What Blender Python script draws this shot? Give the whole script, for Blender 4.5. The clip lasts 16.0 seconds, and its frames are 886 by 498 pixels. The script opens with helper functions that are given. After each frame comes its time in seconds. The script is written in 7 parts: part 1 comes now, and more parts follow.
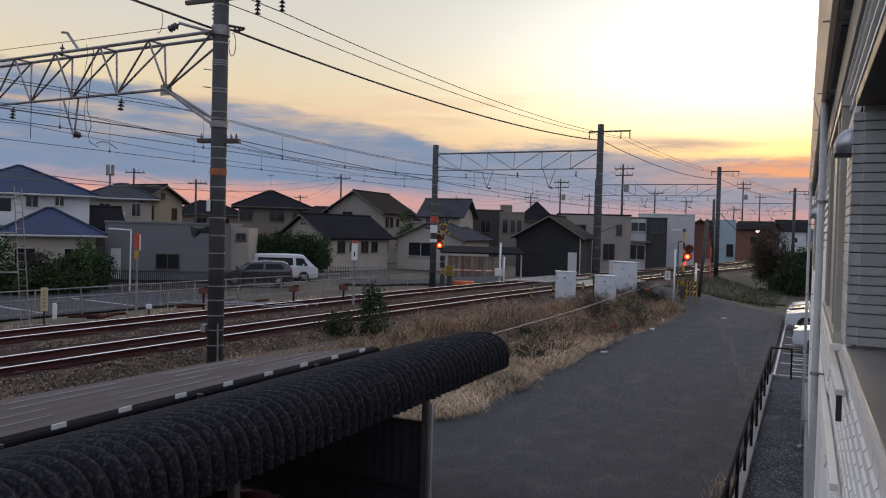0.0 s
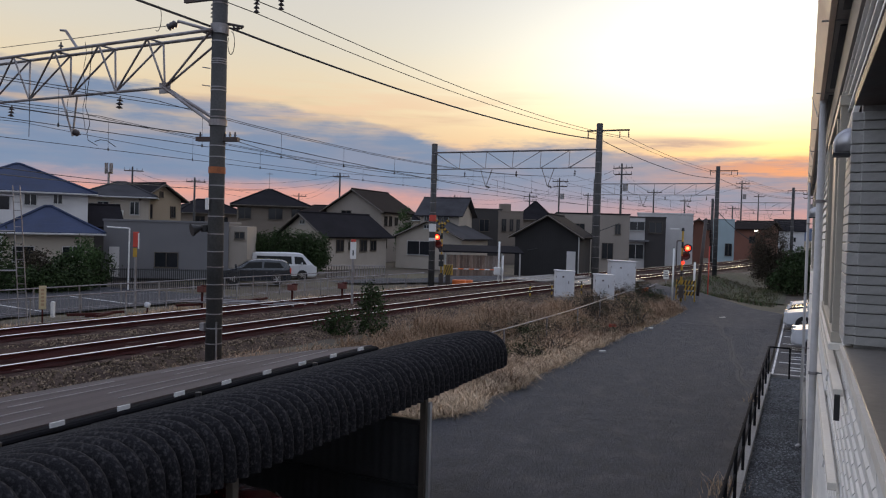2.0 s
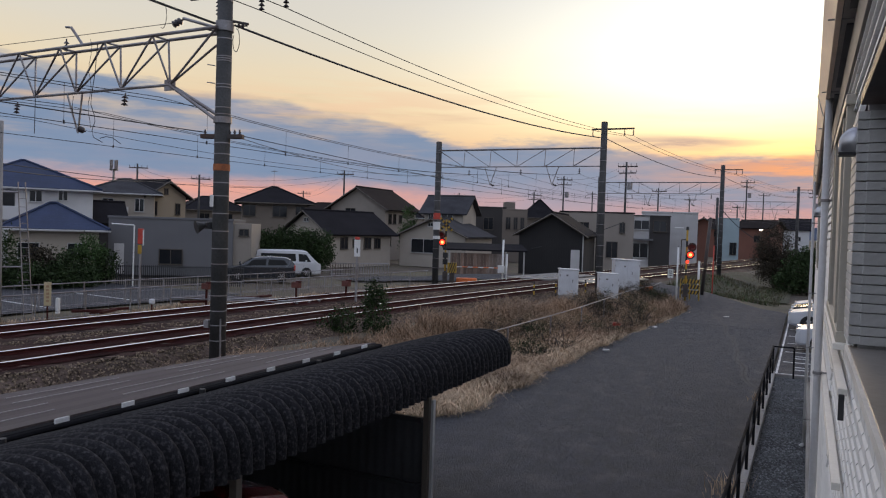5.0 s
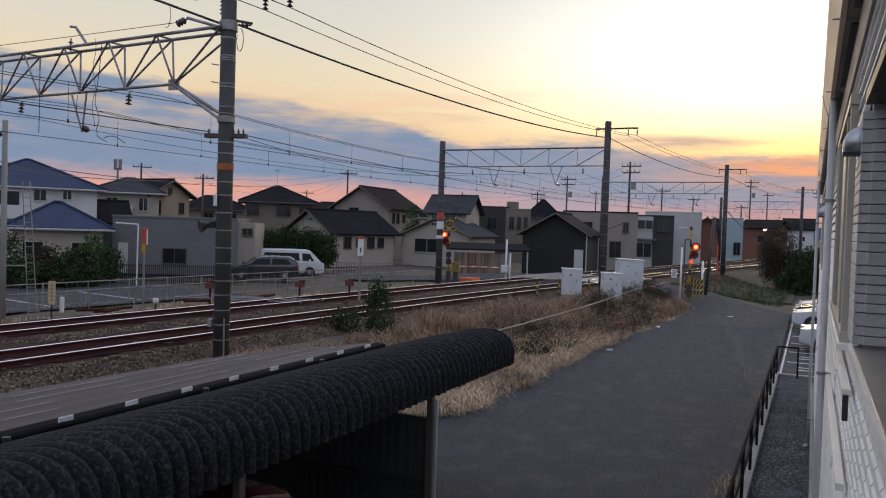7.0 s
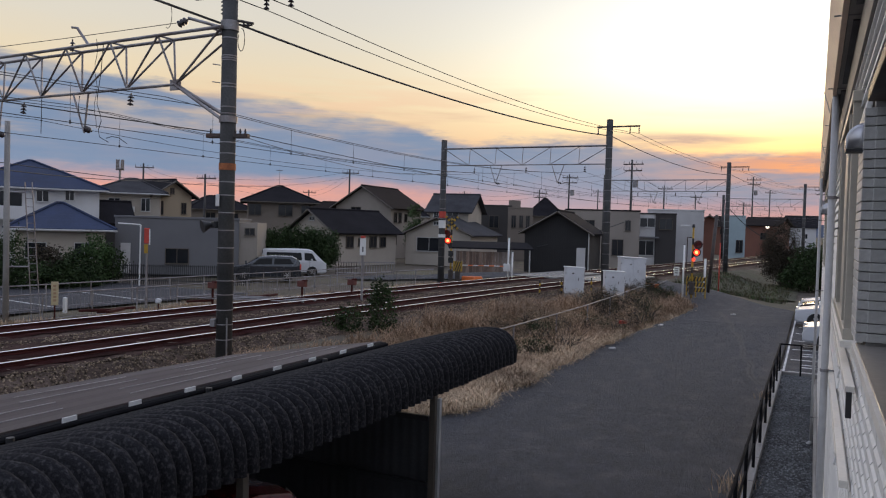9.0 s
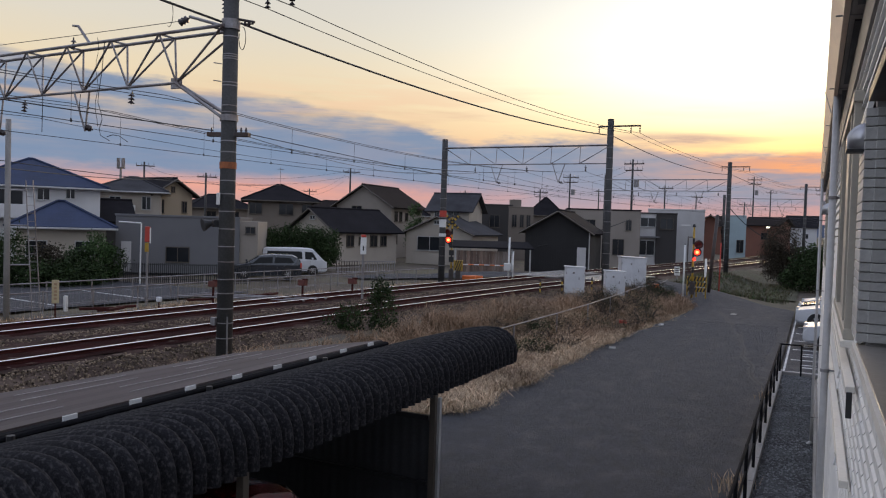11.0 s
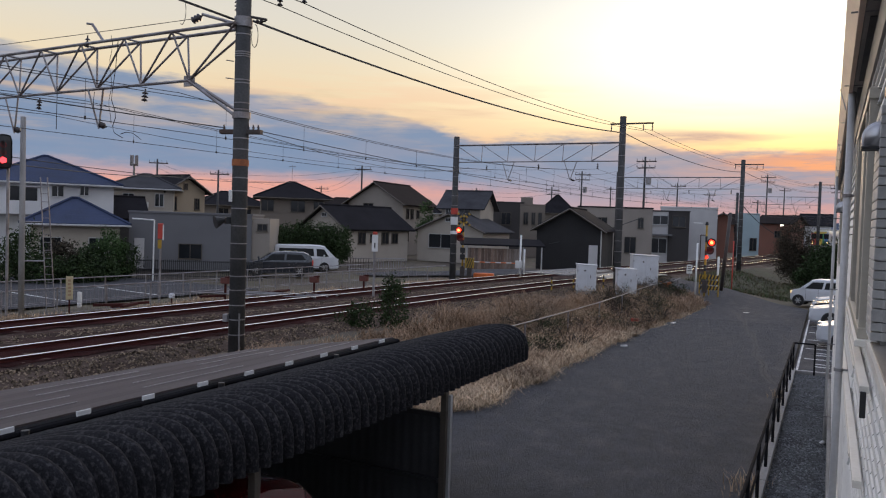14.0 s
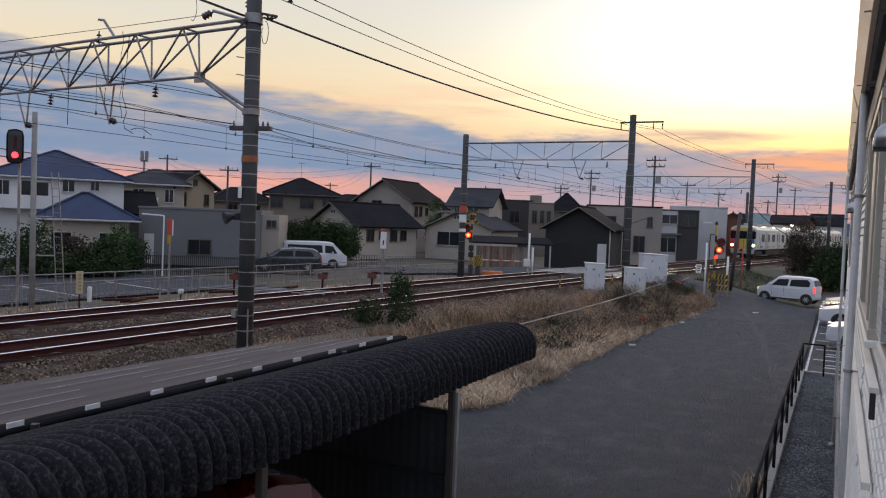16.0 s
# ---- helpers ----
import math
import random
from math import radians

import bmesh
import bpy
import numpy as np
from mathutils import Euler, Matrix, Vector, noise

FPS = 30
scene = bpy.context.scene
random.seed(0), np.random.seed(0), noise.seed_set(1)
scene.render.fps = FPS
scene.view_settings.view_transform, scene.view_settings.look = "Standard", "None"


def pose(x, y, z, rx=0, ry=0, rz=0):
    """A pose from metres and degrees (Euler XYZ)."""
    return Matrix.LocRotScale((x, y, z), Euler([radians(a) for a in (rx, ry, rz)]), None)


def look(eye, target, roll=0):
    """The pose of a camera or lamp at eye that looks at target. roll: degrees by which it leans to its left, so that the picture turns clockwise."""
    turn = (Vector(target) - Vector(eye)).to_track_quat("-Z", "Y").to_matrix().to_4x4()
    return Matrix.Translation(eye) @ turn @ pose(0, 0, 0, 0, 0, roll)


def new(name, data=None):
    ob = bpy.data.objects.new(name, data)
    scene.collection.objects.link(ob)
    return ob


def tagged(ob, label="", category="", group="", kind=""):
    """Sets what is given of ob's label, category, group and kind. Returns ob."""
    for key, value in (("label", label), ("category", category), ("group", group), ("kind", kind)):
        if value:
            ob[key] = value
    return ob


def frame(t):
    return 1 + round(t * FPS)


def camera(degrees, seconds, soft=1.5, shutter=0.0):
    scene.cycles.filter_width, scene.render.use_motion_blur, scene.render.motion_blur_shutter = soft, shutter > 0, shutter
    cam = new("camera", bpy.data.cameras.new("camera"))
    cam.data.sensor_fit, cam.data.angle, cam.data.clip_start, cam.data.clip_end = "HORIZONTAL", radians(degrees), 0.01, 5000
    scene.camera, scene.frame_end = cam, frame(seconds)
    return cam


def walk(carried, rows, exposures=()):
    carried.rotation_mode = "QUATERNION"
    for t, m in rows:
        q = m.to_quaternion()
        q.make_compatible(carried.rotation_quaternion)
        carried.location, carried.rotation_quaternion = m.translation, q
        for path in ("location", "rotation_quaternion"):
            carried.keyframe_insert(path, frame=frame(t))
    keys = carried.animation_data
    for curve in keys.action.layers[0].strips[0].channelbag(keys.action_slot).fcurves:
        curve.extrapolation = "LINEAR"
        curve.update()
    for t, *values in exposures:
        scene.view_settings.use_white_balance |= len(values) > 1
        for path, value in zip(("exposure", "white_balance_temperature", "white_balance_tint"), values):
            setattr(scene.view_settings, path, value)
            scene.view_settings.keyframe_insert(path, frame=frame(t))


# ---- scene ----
EYE = Vector((0.0, 0.0, 4.1))
cam = camera(60.0, 16.0, soft=1.15)
# seconds, heading from north (east positive), tilt, roll, sway of the eye in x, y, z
PATH = [
    (0, -25.275, -1.392, 1.489, 0, 0, 0),
    (0.5, -25.092, -1.432, 1.519, 0, 0, 0),
    (1, -24.946, -1.504, 1.617, 0, 0, 0),
    (1.5, -25.027, -1.516, 1.608, 0, 0, 0),
    (2, -25.177, -1.477, 1.589, 0, 0, 0),
    (2.5, -25.259, -1.458, 1.601, 0, 0, 0),
    (3, -25.278, -1.502, 1.667, 0, 0, 0),
    (3.5, -25.323, -1.558, 1.703, 0, 0, 0),
    (4, -25.454, -1.637, 1.711, 0, 0, 0),
    (6.5, -25.468, -1.623, 1.925, 0, 0, 0),
    (7, -25.724, -1.679, 1.869, 0, 0, 0),
    (7.5, -25.878, -1.700, 1.822, 0, 0, 0),
    (8, -25.946, -1.719, 1.685, 0, 0, 0),
    (8.5, -25.892, -1.737, 1.622, 0, 0, 0),
    (9, -25.885, -1.763, 1.601, 0, 0, 0),
    (11.5, -25.967, -1.858, 1.790, 0, 0, 0),
    (12, -26.043, -1.927, 1.809, 0, 0, 0),
    (12.5, -26.202, -2.000, 1.776, 0, 0, 0),
    (13, -26.446, -2.031, 1.794, 0, 0, 0),
    (13.5, -26.656, -2.048, 1.840, 0, 0, 0),
    (14, -26.763, -2.043, 1.850, 0, 0, 0),
    (14.5, -26.863, -2.048, 1.905, 0, 0, 0),
    (15, -27.006, -2.075, 1.966, 0, 0, 0),
    (15.5, -27.114, -2.145, 2.128, 0, 0, 0),
    (16, -27.384, -2.244, 2.254, 0, 0, 0),
]


def aim(yaw, tilt):
    a, b = radians(yaw), radians(tilt)
    return Vector((math.sin(a) * math.cos(b), math.cos(a) * math.cos(b), math.sin(b)))


rows = []
for t, yaw, tilt, roll, sx, sy, sz in PATH:
    eye = EYE + Vector((sx, sy, sz))
    rows.append((t, look(eye, eye + aim(yaw, tilt), roll)))
walk(cam, rows, [(0.0, 0.06), (4.0, 0.07), (9.0, 0.10), (12.5, 0.11), (14.5, 0.16), (16.0, 0.20)])

# ---------------------------------------------------------------- sky and sun
world = bpy.data.worlds.new("dusk_sky")
scene.world = world
world.use_nodes = True
wt = world.node_tree
wt.nodes.clear()


def wn(kind, **inputs):
    nd = wt.nodes.new(kind)
    return nd


def wmath(op, a, b=None, c=None, clamp=False):
    nd = wt.nodes.new("ShaderNodeMath")
    nd.operation, nd.use_clamp = op, clamp
    for k, v in enumerate((a, b, c)):
        if v is None:
            continue
        if isinstance(v, (int, float)):
            nd.inputs[k].default_value = v
        else:
            wt.links.new(v, nd.inputs[k])
    return nd.outputs[0]


def wramp(fac, stops, interp="LINEAR"):
    nd = wt.nodes.new("ShaderNodeValToRGB")
    nd.color_ramp.interpolation = interp
    el = nd.color_ramp.elements
    while len(el) < len(stops):
        el.new(0.5)
    for e, (p, c) in zip(el, stops):
        e.position = p
        e.color = (*c, 1) if not isinstance(c, (int, float)) else (c, c, c, 1)
    wt.links.new(fac, nd.inputs[0])
    return nd.outputs[0]


def wmix(fac, a, b, mode="MIX"):
    nd = wt.nodes.new("ShaderNodeMix")
    nd.data_type, nd.blend_type = "RGBA", mode
    nd.clamp_result = False
    for k, v in ((0, fac), (6, a), (7, b)):
        if isinstance(v, (int, float)):
            nd.inputs[k].default_value = v
        elif isinstance(v, tuple):
            nd.inputs[k].default_value = (*v, 1)
        else:
            wt.links.new(v, nd.inputs[k])
    return nd.outputs[2]


def wsmooth(v, lo, hi):
    nd = wt.nodes.new("ShaderNodeMapRange")
    nd.interpolation_type = "SMOOTHSTEP"
    wt.links.new(v, nd.inputs[0])
    for k, x in ((1, lo), (2, hi), (3, 0.0), (4, 1.0)):
        if isinstance(x, (int, float)):
            nd.inputs[k].default_value = x
        else:
            wt.links.new(x, nd.inputs[k])
    return nd.outputs[0]


def wnoise(vec, scale, detail, rough=0.55):
    nd = wt.nodes.new("ShaderNodeTexNoise")
    nd.inputs["Scale"].default_value, nd.inputs["Detail"].default_value, nd.inputs["Roughness"].default_value = scale, detail, rough
    wt.links.new(vec, nd.inputs["Vector"])
    return nd.outputs[0]


coord = wn("ShaderNodeTexCoord")
sep = wn("ShaderNodeSeparateXYZ")
wt.links.new(coord.outputs["Generated"], sep.inputs[0])
elev = wmath("MULTIPLY", wmath("ARCSINE", sep.outputs[2]), 57.2958)
azim = wmath("MULTIPLY", wmath("ARCTAN2", sep.outputs[0], sep.outputs[1]), 57.2958)
flat = wn("ShaderNodeCombineXYZ")
wt.links.new(wmath("MULTIPLY", azim, 0.045), flat.inputs[0])
wt.links.new(wmath("MULTIPLY", elev, 0.22), flat.inputs[1])
bands = wnoise(flat.outputs[0], 1.6, 6, 0.6)
wisps = wnoise(flat.outputs[0], 4.5, 5, 0.6)
# clear sky colour by height, from the horizon to the zenith (position = elevation / 90)
clear = wramp(wmath("DIVIDE", wmath("ADD", elev, wmath("MULTIPLY", wmath("SUBTRACT", wisps, 0.5), 1.2)), 90.0, clamp=True), [
    (0.0, (0.42, 0.30, 0.34)), (0.014, (0.58, 0.34, 0.32)), (0.026, (0.76, 0.36, 0.29)), (0.040, (0.75, 0.415, 0.32)), (0.06, (0.78, 0.49, 0.32)), (0.085, (0.80, 0.60, 0.37)),
    (0.115, (0.78, 0.655, 0.46)), (0.15, (0.70, 0.65, 0.55)), (0.20, (0.64, 0.625, 0.60)), (0.34, (0.61, 0.64, 0.76)), (1.0, (0.43, 0.50, 0.79))])
# glow round the place where the sun went down
daz = wmath("DIVIDE", wmath("ADD", azim, 3.0), 17.0)
dle = wmath("DIVIDE", wmath("SUBTRACT", elev, 11.0), 9.0)
glow = wmath("POWER", 2.718, wmath("MULTIPLY", wmath("ADD", wmath("MULTIPLY", daz, daz), wmath("MULTIPLY", dle, dle)), -1.0))
daz2 = wmath("DIVIDE", wmath("ADD", azim, 0.5), 7.0)
dle2 = wmath("DIVIDE", wmath("SUBTRACT", elev, 7.0), 2.3)
core = wmath("POWER", 2.718, wmath("MULTIPLY", wmath("ADD", wmath("MULTIPLY", daz2, daz2), wmath("MULTIPLY", dle2, dle2)), -1.0))
glow_rgb = wramp(wmath("DIVIDE", elev, 20.0, clamp=True), [(0.0, (0.02, 0.0, 0.0)), (0.16, (0.08, 0.01, 0.0)), (0.24, (0.45, 0.17, 0.02)), (0.30, (0.65, 0.45, 0.10)), (0.40, (0.8, 0.75, 0.45)), (0.55, (0.85, 0.85, 0.70)), (1.0, (0.6, 0.62, 0.62))])
sky = wmix(glow, clear, wmix(1.0, clear, glow_rgb, "ADD"))
sky = wmix(core, sky, wmix(1.0, sky, (0.35, 0.22, 0.0), "ADD"))
# the bank of blue-grey cloud, high to the west and thinning towards the glow
top = wramp(wmath("DIVIDE", wmath("ADD", azim, 180.0), 360.0), [(0.0, 0.55), (0.33, 0.53), (0.361, 0.475), (0.386, 0.445), (0.414, 0.40), (0.432, 0.325), (0.465, 0.30), (0.5, 0.26), (0.62, 0.40), (1.0, 0.55)])
top = wmath("MULTIPLY", top, 20.0)
upper = wmath("ADD", top, wmath("MULTIPLY", wmath("SUBTRACT", bands, 0.5), 4.6))
toward = wsmooth(azim, -34.0, -8.0)
low = wmath("ADD", wmath("SUBTRACT", 2.75, wmath("MULTIPLY", toward, 0.95)), wmath("MULTIPLY", wmath("SUBTRACT", wisps, 0.5), 1.8))
cover = wmath("MULTIPLY", wmath("SUBTRACT", 1.0, wsmooth(elev, wmath("SUBTRACT", upper, 0.45), wmath("ADD", upper, 0.35))),
              wsmooth(elev, wmath("SUBTRACT", low, 0.7), wmath("ADD", low, 0.9)))
holes = wsmooth(wnoise(flat.outputs[0], 3.0, 5, 0.55), 0.42, 0.66)
cover = wmath("MULTIPLY", cover, wmath("SUBTRACT", 1.0, wmath("MULTIPLY", holes, wmath("ADD", wmath("ADD", 0.08, wmath("MULTIPLY", wsmooth(elev, 5.5, 8.0), 0.45)), wmath("MULTIPLY", toward, 0.12)))))
cloud = wmix(toward, (0.180, 0.250, 0.385), (0.25, 0.285, 0.38))
cloud = wmix(wmath("MULTIPLY", wisps, 0.5), cloud, (0.28, 0.345, 0.45))
sky = wmix(cover, sky, cloud)
# thin brown-grey veils above the bank, lit from below
veil_v = wn("ShaderNodeCombineXYZ")
wt.links.new(wmath("MULTIPLY", azim, 0.05), veil_v.inputs[0])
wt.links.new(wmath("MULTIPLY", elev, 0.55), veil_v.inputs[1])
veil = wsmooth(wnoise(veil_v.outputs[0], 1.5, 5, 0.55), 0.50, 0.70)
veil = wmath("MULTIPLY", veil, wmath("MULTIPLY", wsmooth(elev, 4.2, 6.0), wmath("SUBTRACT", 1.0, wsmooth(elev, 8.0, 11.0))))
sky = wmix(wmath("MULTIPLY", veil, wmath("SUBTRACT", 0.75, wmath("MULTIPLY", toward, 0.62))), sky, wmix(toward, (0.66, 0.46, 0.30), (0.62, 0.42, 0.33)))
# red light under the cloud where the sun went down, and warm shreds along the top of the bank
def blob(az0, el0, waz, wel):
    p, q = wmath("DIVIDE", wmath("SUBTRACT", azim, az0), waz), wmath("DIVIDE", wmath("SUBTRACT", elev, el0), wel)
    return wmath("POWER", 2.718, wmath("MULTIPLY", wmath("ADD", wmath("MULTIPLY", p, p), wmath("MULTIPLY", q, q)), -1.0))


shreds = wsmooth(wnoise(veil_v.outputs[0], 2.6, 6, 0.6), 0.36, 0.60)
sky = wmix(wmath("MULTIPLY", blob(-0.5, 4.6, 7.5, 1.3), wmath("ADD", 0.15, wmath("MULTIPLY", shreds, 0.75))), sky, (1.0, 0.42, 0.17))
sky = wmix(wmath("MULTIPLY", blob(-9.0, 6.5, 5.5, 0.5), wmath("ADD", 0.45, wmath("MULTIPLY", shreds, 0.5))), sky, (0.50, 0.34, 0.31))
sky = wmix(wmath("MULTIPLY", blob(-31.0, 8.7, 10.0, 1.5), wmath("MULTIPLY", shreds, 0.7)), sky, (0.86, 0.60, 0.40))
sky = wmix(wmath("MULTIPLY", blob(-17.0, 1.9, 9.0, 1.7), 0.65), sky, (0.34, 0.335, 0.42))
# dull blue-grey dusk on the side away from the sunset
away = wsmooth(wmath("ABSOLUTE", azim), 75.0, 130.0)
sky = wmix(wmath("MULTIPLY", away, wmath("SUBTRACT", 1.0, wsmooth(elev, 25.0, 60.0))), sky, (0.50, 0.55, 0.67))
# light of the rest of the dome
nishita = wn("ShaderNodeTexSky")
nishita.sky_type, nishita.sun_disc = "NISHITA", False
nishita.sun_elevation, nishita.sun_rotation = radians(3.0), radians(-1.5)
back = wmix(1.0, sky, nishita.outputs[0], "ADD")
sky = wmix(wmath("MULTIPLY", wsmooth(elev, 18.0, 45.0), 0.06), sky, back)
bg = wn("ShaderNodeBackground")
bg.inputs[1].default_value = 1.0
wt.links.new(sky, bg.inputs[0])
wo = wn("ShaderNodeOutputWorld")
wt.links.new(bg.outputs[0], wo.inputs[0])

sun_data = bpy.data.lights.new("low_sun", "SUN")
sun_data.energy, sun_data.angle, sun_data.color = 0.4, radians(14), (1.0, 0.72, 0.45)
sun = new("low_sun", sun_data)
sun.matrix_world = look((0, 0, 30), Vector((0, 0, 30)) - aim(-7.0, 7.0))


# ---------------------------------------------------------------- materials
def mat(name, rgb, rough=0.7, metal=0.0, vary=0.25, scale=3.0, fine=40.0, bump=0.15, dist=0.01, dirt=None, dirt_amt=0.35, dirt_lo=0.45, dirt_hi=0.65, rand=0.0, island=0.0, coat=0.0, spec=None, emit=0.0, stretch=(1, 1, 1)):
    m = bpy.data.materials.new(name)
    m.use_nodes = True
    nt = m.node_tree
    p = nt.nodes["Principled BSDF"]
    p.inputs["Roughness"].default_value, p.inputs["Metallic"].default_value = rough, metal
    if coat:
        p.inputs["Coat Weight"].default_value, p.inputs["Coat Roughness"].default_value = coat, 0.08
    if spec is not None:
        p.inputs["Specular IOR Level"].default_value = spec
    if emit:
        p.inputs["Emission Color"].default_value = (*rgb, 1)
        p.inputs["Emission Strength"].default_value = emit
    tc = nt.nodes.new("ShaderNodeTexCoord")
    mp = nt.nodes.new("ShaderNodeMapping")
    mp.inputs["Scale"].default_value = stretch
    nt.links.new(tc.outputs["Object"], mp.inputs[0])

    def noise_at(s, detail):
        nd = nt.nodes.new("ShaderNodeTexNoise")
        nd.inputs["Scale"].default_value, nd.inputs["Detail"].default_value = s, detail
        nt.links.new(mp.outputs[0], nd.inputs["Vector"])
        return nd.outputs[0]

    def ranged(v, a, b, lo=0.3, hi=0.7):
        nd = nt.nodes.new("ShaderNodeMapRange")
        nt.links.new(v, nd.inputs[0])
        for k, x in ((1, lo), (2, hi), (3, a), (4, b)):
            nd.inputs[k].default_value = x
        return nd.outputs[0]

    def mixed(fac, a, b, mode="MIX"):
        nd = nt.nodes.new("ShaderNodeMix")
        nd.data_type, nd.blend_type = "RGBA", mode
        for k, v in ((0, fac), (6, a), (7, b)):
            if isinstance(v, (int, float)):
                nd.inputs[k].default_value = v
            elif isinstance(v, tuple):
                nd.inputs[k].default_value = (*v, 1)
            else:
                nt.links.new(v, nd.inputs[k])
        return nd.outputs[2]

    big, small = noise_at(scale, 5), noise_at(fine, 4)
    col = mixed(ranged(big, 0.0, 1.0), tuple(c * (1 - vary) for c in rgb), tuple(min(1, c * (1 + vary)) for c in rgb))
    if dirt:
        third = noise_at(scale * 0.37, 6)
        col = mixed(ranged(third, 0.0, dirt_amt, dirt_lo, dirt_hi), col, dirt)
    grain = ranged(small, 1 - vary * 0.7, 1 + vary * 0.7, 0.25, 0.75)
    col = mixed(1.0, col, grain, "MULTIPLY")
    if rand or island:
        if rand:
            src = nt.nodes.new("ShaderNodeObjectInfo").outputs["Random"]
        else:
            src = nt.nodes.new("ShaderNodeNewGeometry").outputs["Random Per Island"]
        k = rand or island
        col = mixed(1.0, col, ranged(src, 1 - k, 1 + k, 0, 1), "MULTIPLY")
    nt.links.new(col, p.inputs["Base Color"])
    nt.links.new(ranged(big, max(0.02, rough - 0.1), min(1, rough + 0.1)), p.inputs["Roughness"])
    if bump:
        bn = nt.nodes.new("ShaderNodeBump")
        bn.inputs["Strength"].default_value, bn.inputs["Distance"].default_value = bump, dist
        nt.links.new(small, bn.inputs["Height"])
        nt.links.new(bn.outputs[0], p.inputs["Normal"])
    return m


def wave_bump(m, scale, direction="Z", strength=0.6, dist=0.03):
    """Regular courses (roof tiles, corrugation, lap boards) as relief."""
    nt = m.node_tree
    p = nt.nodes["Principled BSDF"]
    tc = nt.nodes.new("ShaderNodeTexCoord")
    wv = nt.nodes.new("ShaderNodeTexWave")
    wv.bands_direction, wv.wave_profile = direction, "SAW"
    wv.inputs["Scale"].default_value, wv.inputs["Distortion"].default_value = scale, 0.3
    nt.links.new(tc.outputs["Object"], wv.inputs["Vector"])
    bn = nt.nodes.new("ShaderNodeBump")
    bn.inputs["Strength"].default_value, bn.inputs["Distance"].default_value = strength, dist
    nt.links.new(wv.outputs[1], bn.inputs["Height"])
    for ln in list(p.inputs["Normal"].links):
        nt.links.new(ln.from_socket, bn.inputs["Normal"])
    nt.links.new(bn.outputs[0], p.inputs["Normal"])
    return m


def glow_mat(name, rgb, strength):
    m = bpy.data.materials.new(name)
    m.use_nodes = True
    p = m.node_tree.nodes["Principled BSDF"]
    p.inputs["Base Color"].default_value = (*rgb, 1)
    p.inputs["Emission Color"].default_value = (*rgb, 1)
    p.inputs["Emission Strength"].default_value = strength
    return m


ASPHALT = mat("asphalt", (0.046, 0.0465, 0.053), 0.9, vary=0.36, scale=6.0, fine=75, bump=1.0, dist=0.03, dirt=(0.100, 0.096, 0.097), dirt_amt=0.5, dirt_lo=0.50, dirt_hi=0.72, stretch=(0.8, 0.55, 1))
RAILBLACK = mat("matt_black_rail", (0.014, 0.014, 0.016), 0.9, vary=0.3, bump=0.02, spec=0.08)
GRIT = mat("grey_grit", (0.125, 0.126, 0.132), 0.95, vary=0.2, scale=2, fine=30, bump=0, island=0.55, spec=0.1)
EARTH = mat("earth", (0.085, 0.067, 0.050), 0.95, vary=0.4, scale=0.4, fine=9, bump=0.6, dist=0.05, dirt=(0.13, 0.115, 0.06), dirt_amt=0.7)
BALLAST = mat("ballast", (0.110, 0.082, 0.066), 0.95, spec=0.15, vary=0.5, scale=0.6, fine=14, bump=0.9, dist=0.06, dirt=(0.045, 0.026, 0.022), dirt_amt=0.7)
TRACKBED = mat("brake_dust_ballast", (0.050, 0.030, 0.026), 0.95, vary=0.55, scale=0.8, fine=14, bump=0.9, dist=0.05, spec=0.1)
MAROON = mat("maroon_track_dust", (0.030, 0.0085, 0.0085), 0.95, vary=0.5, scale=0.9, fine=16, bump=0.9, dist=0.05, spec=0.06)
STONE = mat("ballast_stone", (0.185, 0.142, 0.103), 0.9, vary=0.3, scale=2, fine=30, bump=0.3, island=0.85, spec=0.2)
GRAVEL = mat("gravel", (0.095, 0.099, 0.103), 0.95, vary=0.5, scale=1.2, fine=45, bump=1.0, dist=0.03)
RUST = mat("rusty_steel", (0.062, 0.018, 0.016), 0.85, spec=0.15, vary=0.4, scale=2, fine=30, bump=0.3)
RAILHEAD = mat("polished_rail", (0.95, 0.93, 0.92), 0.16, 1.0, vary=0.05, scale=1, fine=20, bump=0.02)
SLEEPER = mat("sleeper_wood", (0.040, 0.016, 0.014), 0.9, spec=0.1, vary=0.3, scale=3, fine=30, bump=0.4, rand=0.35)
CONCRETE = mat("grey_concrete", (0.30, 0.29, 0.28), 0.85, vary=0.2, scale=1.0, fine=25, bump=0.25, dirt=(0.16, 0.15, 0.14), dirt_amt=0.5)
MASTCON = mat("weathered_mast_concrete", (0.050, 0.051, 0.053), 0.85, vary=0.35, scale=2.0, fine=25, bump=0.3, dirt=(0.11, 0.105, 0.10), dirt_amt=0.5)
STEEL = mat("galvanised_steel", (0.30, 0.29, 0.30), 0.5, 0.7, vary=0.25, scale=4, fine=40, bump=0.1, dirt=(0.14, 0.09, 0.07), dirt_amt=0.5)
DARKSTEEL = mat("dark_steel", (0.075, 0.065, 0.062), 0.6, 0.4, vary=0.3, scale=4, fine=40, bump=0.1, dirt=(0.12, 0.06, 0.04), dirt_amt=0.5)
WIRE = mat("black_cable", (0.03, 0.03, 0.032), 0.6, vary=0.1, bump=0)
INSUL = mat("brown_glaze", (0.05, 0.04, 0.042), 0.25, vary=0.2, bump=0)
WHITE = mat("white_paint", (0.74, 0.74, 0.73), 0.5, vary=0.08, scale=1.5, fine=30, bump=0.05, dirt=(0.45, 0.43, 0.40), dirt_amt=0.35)
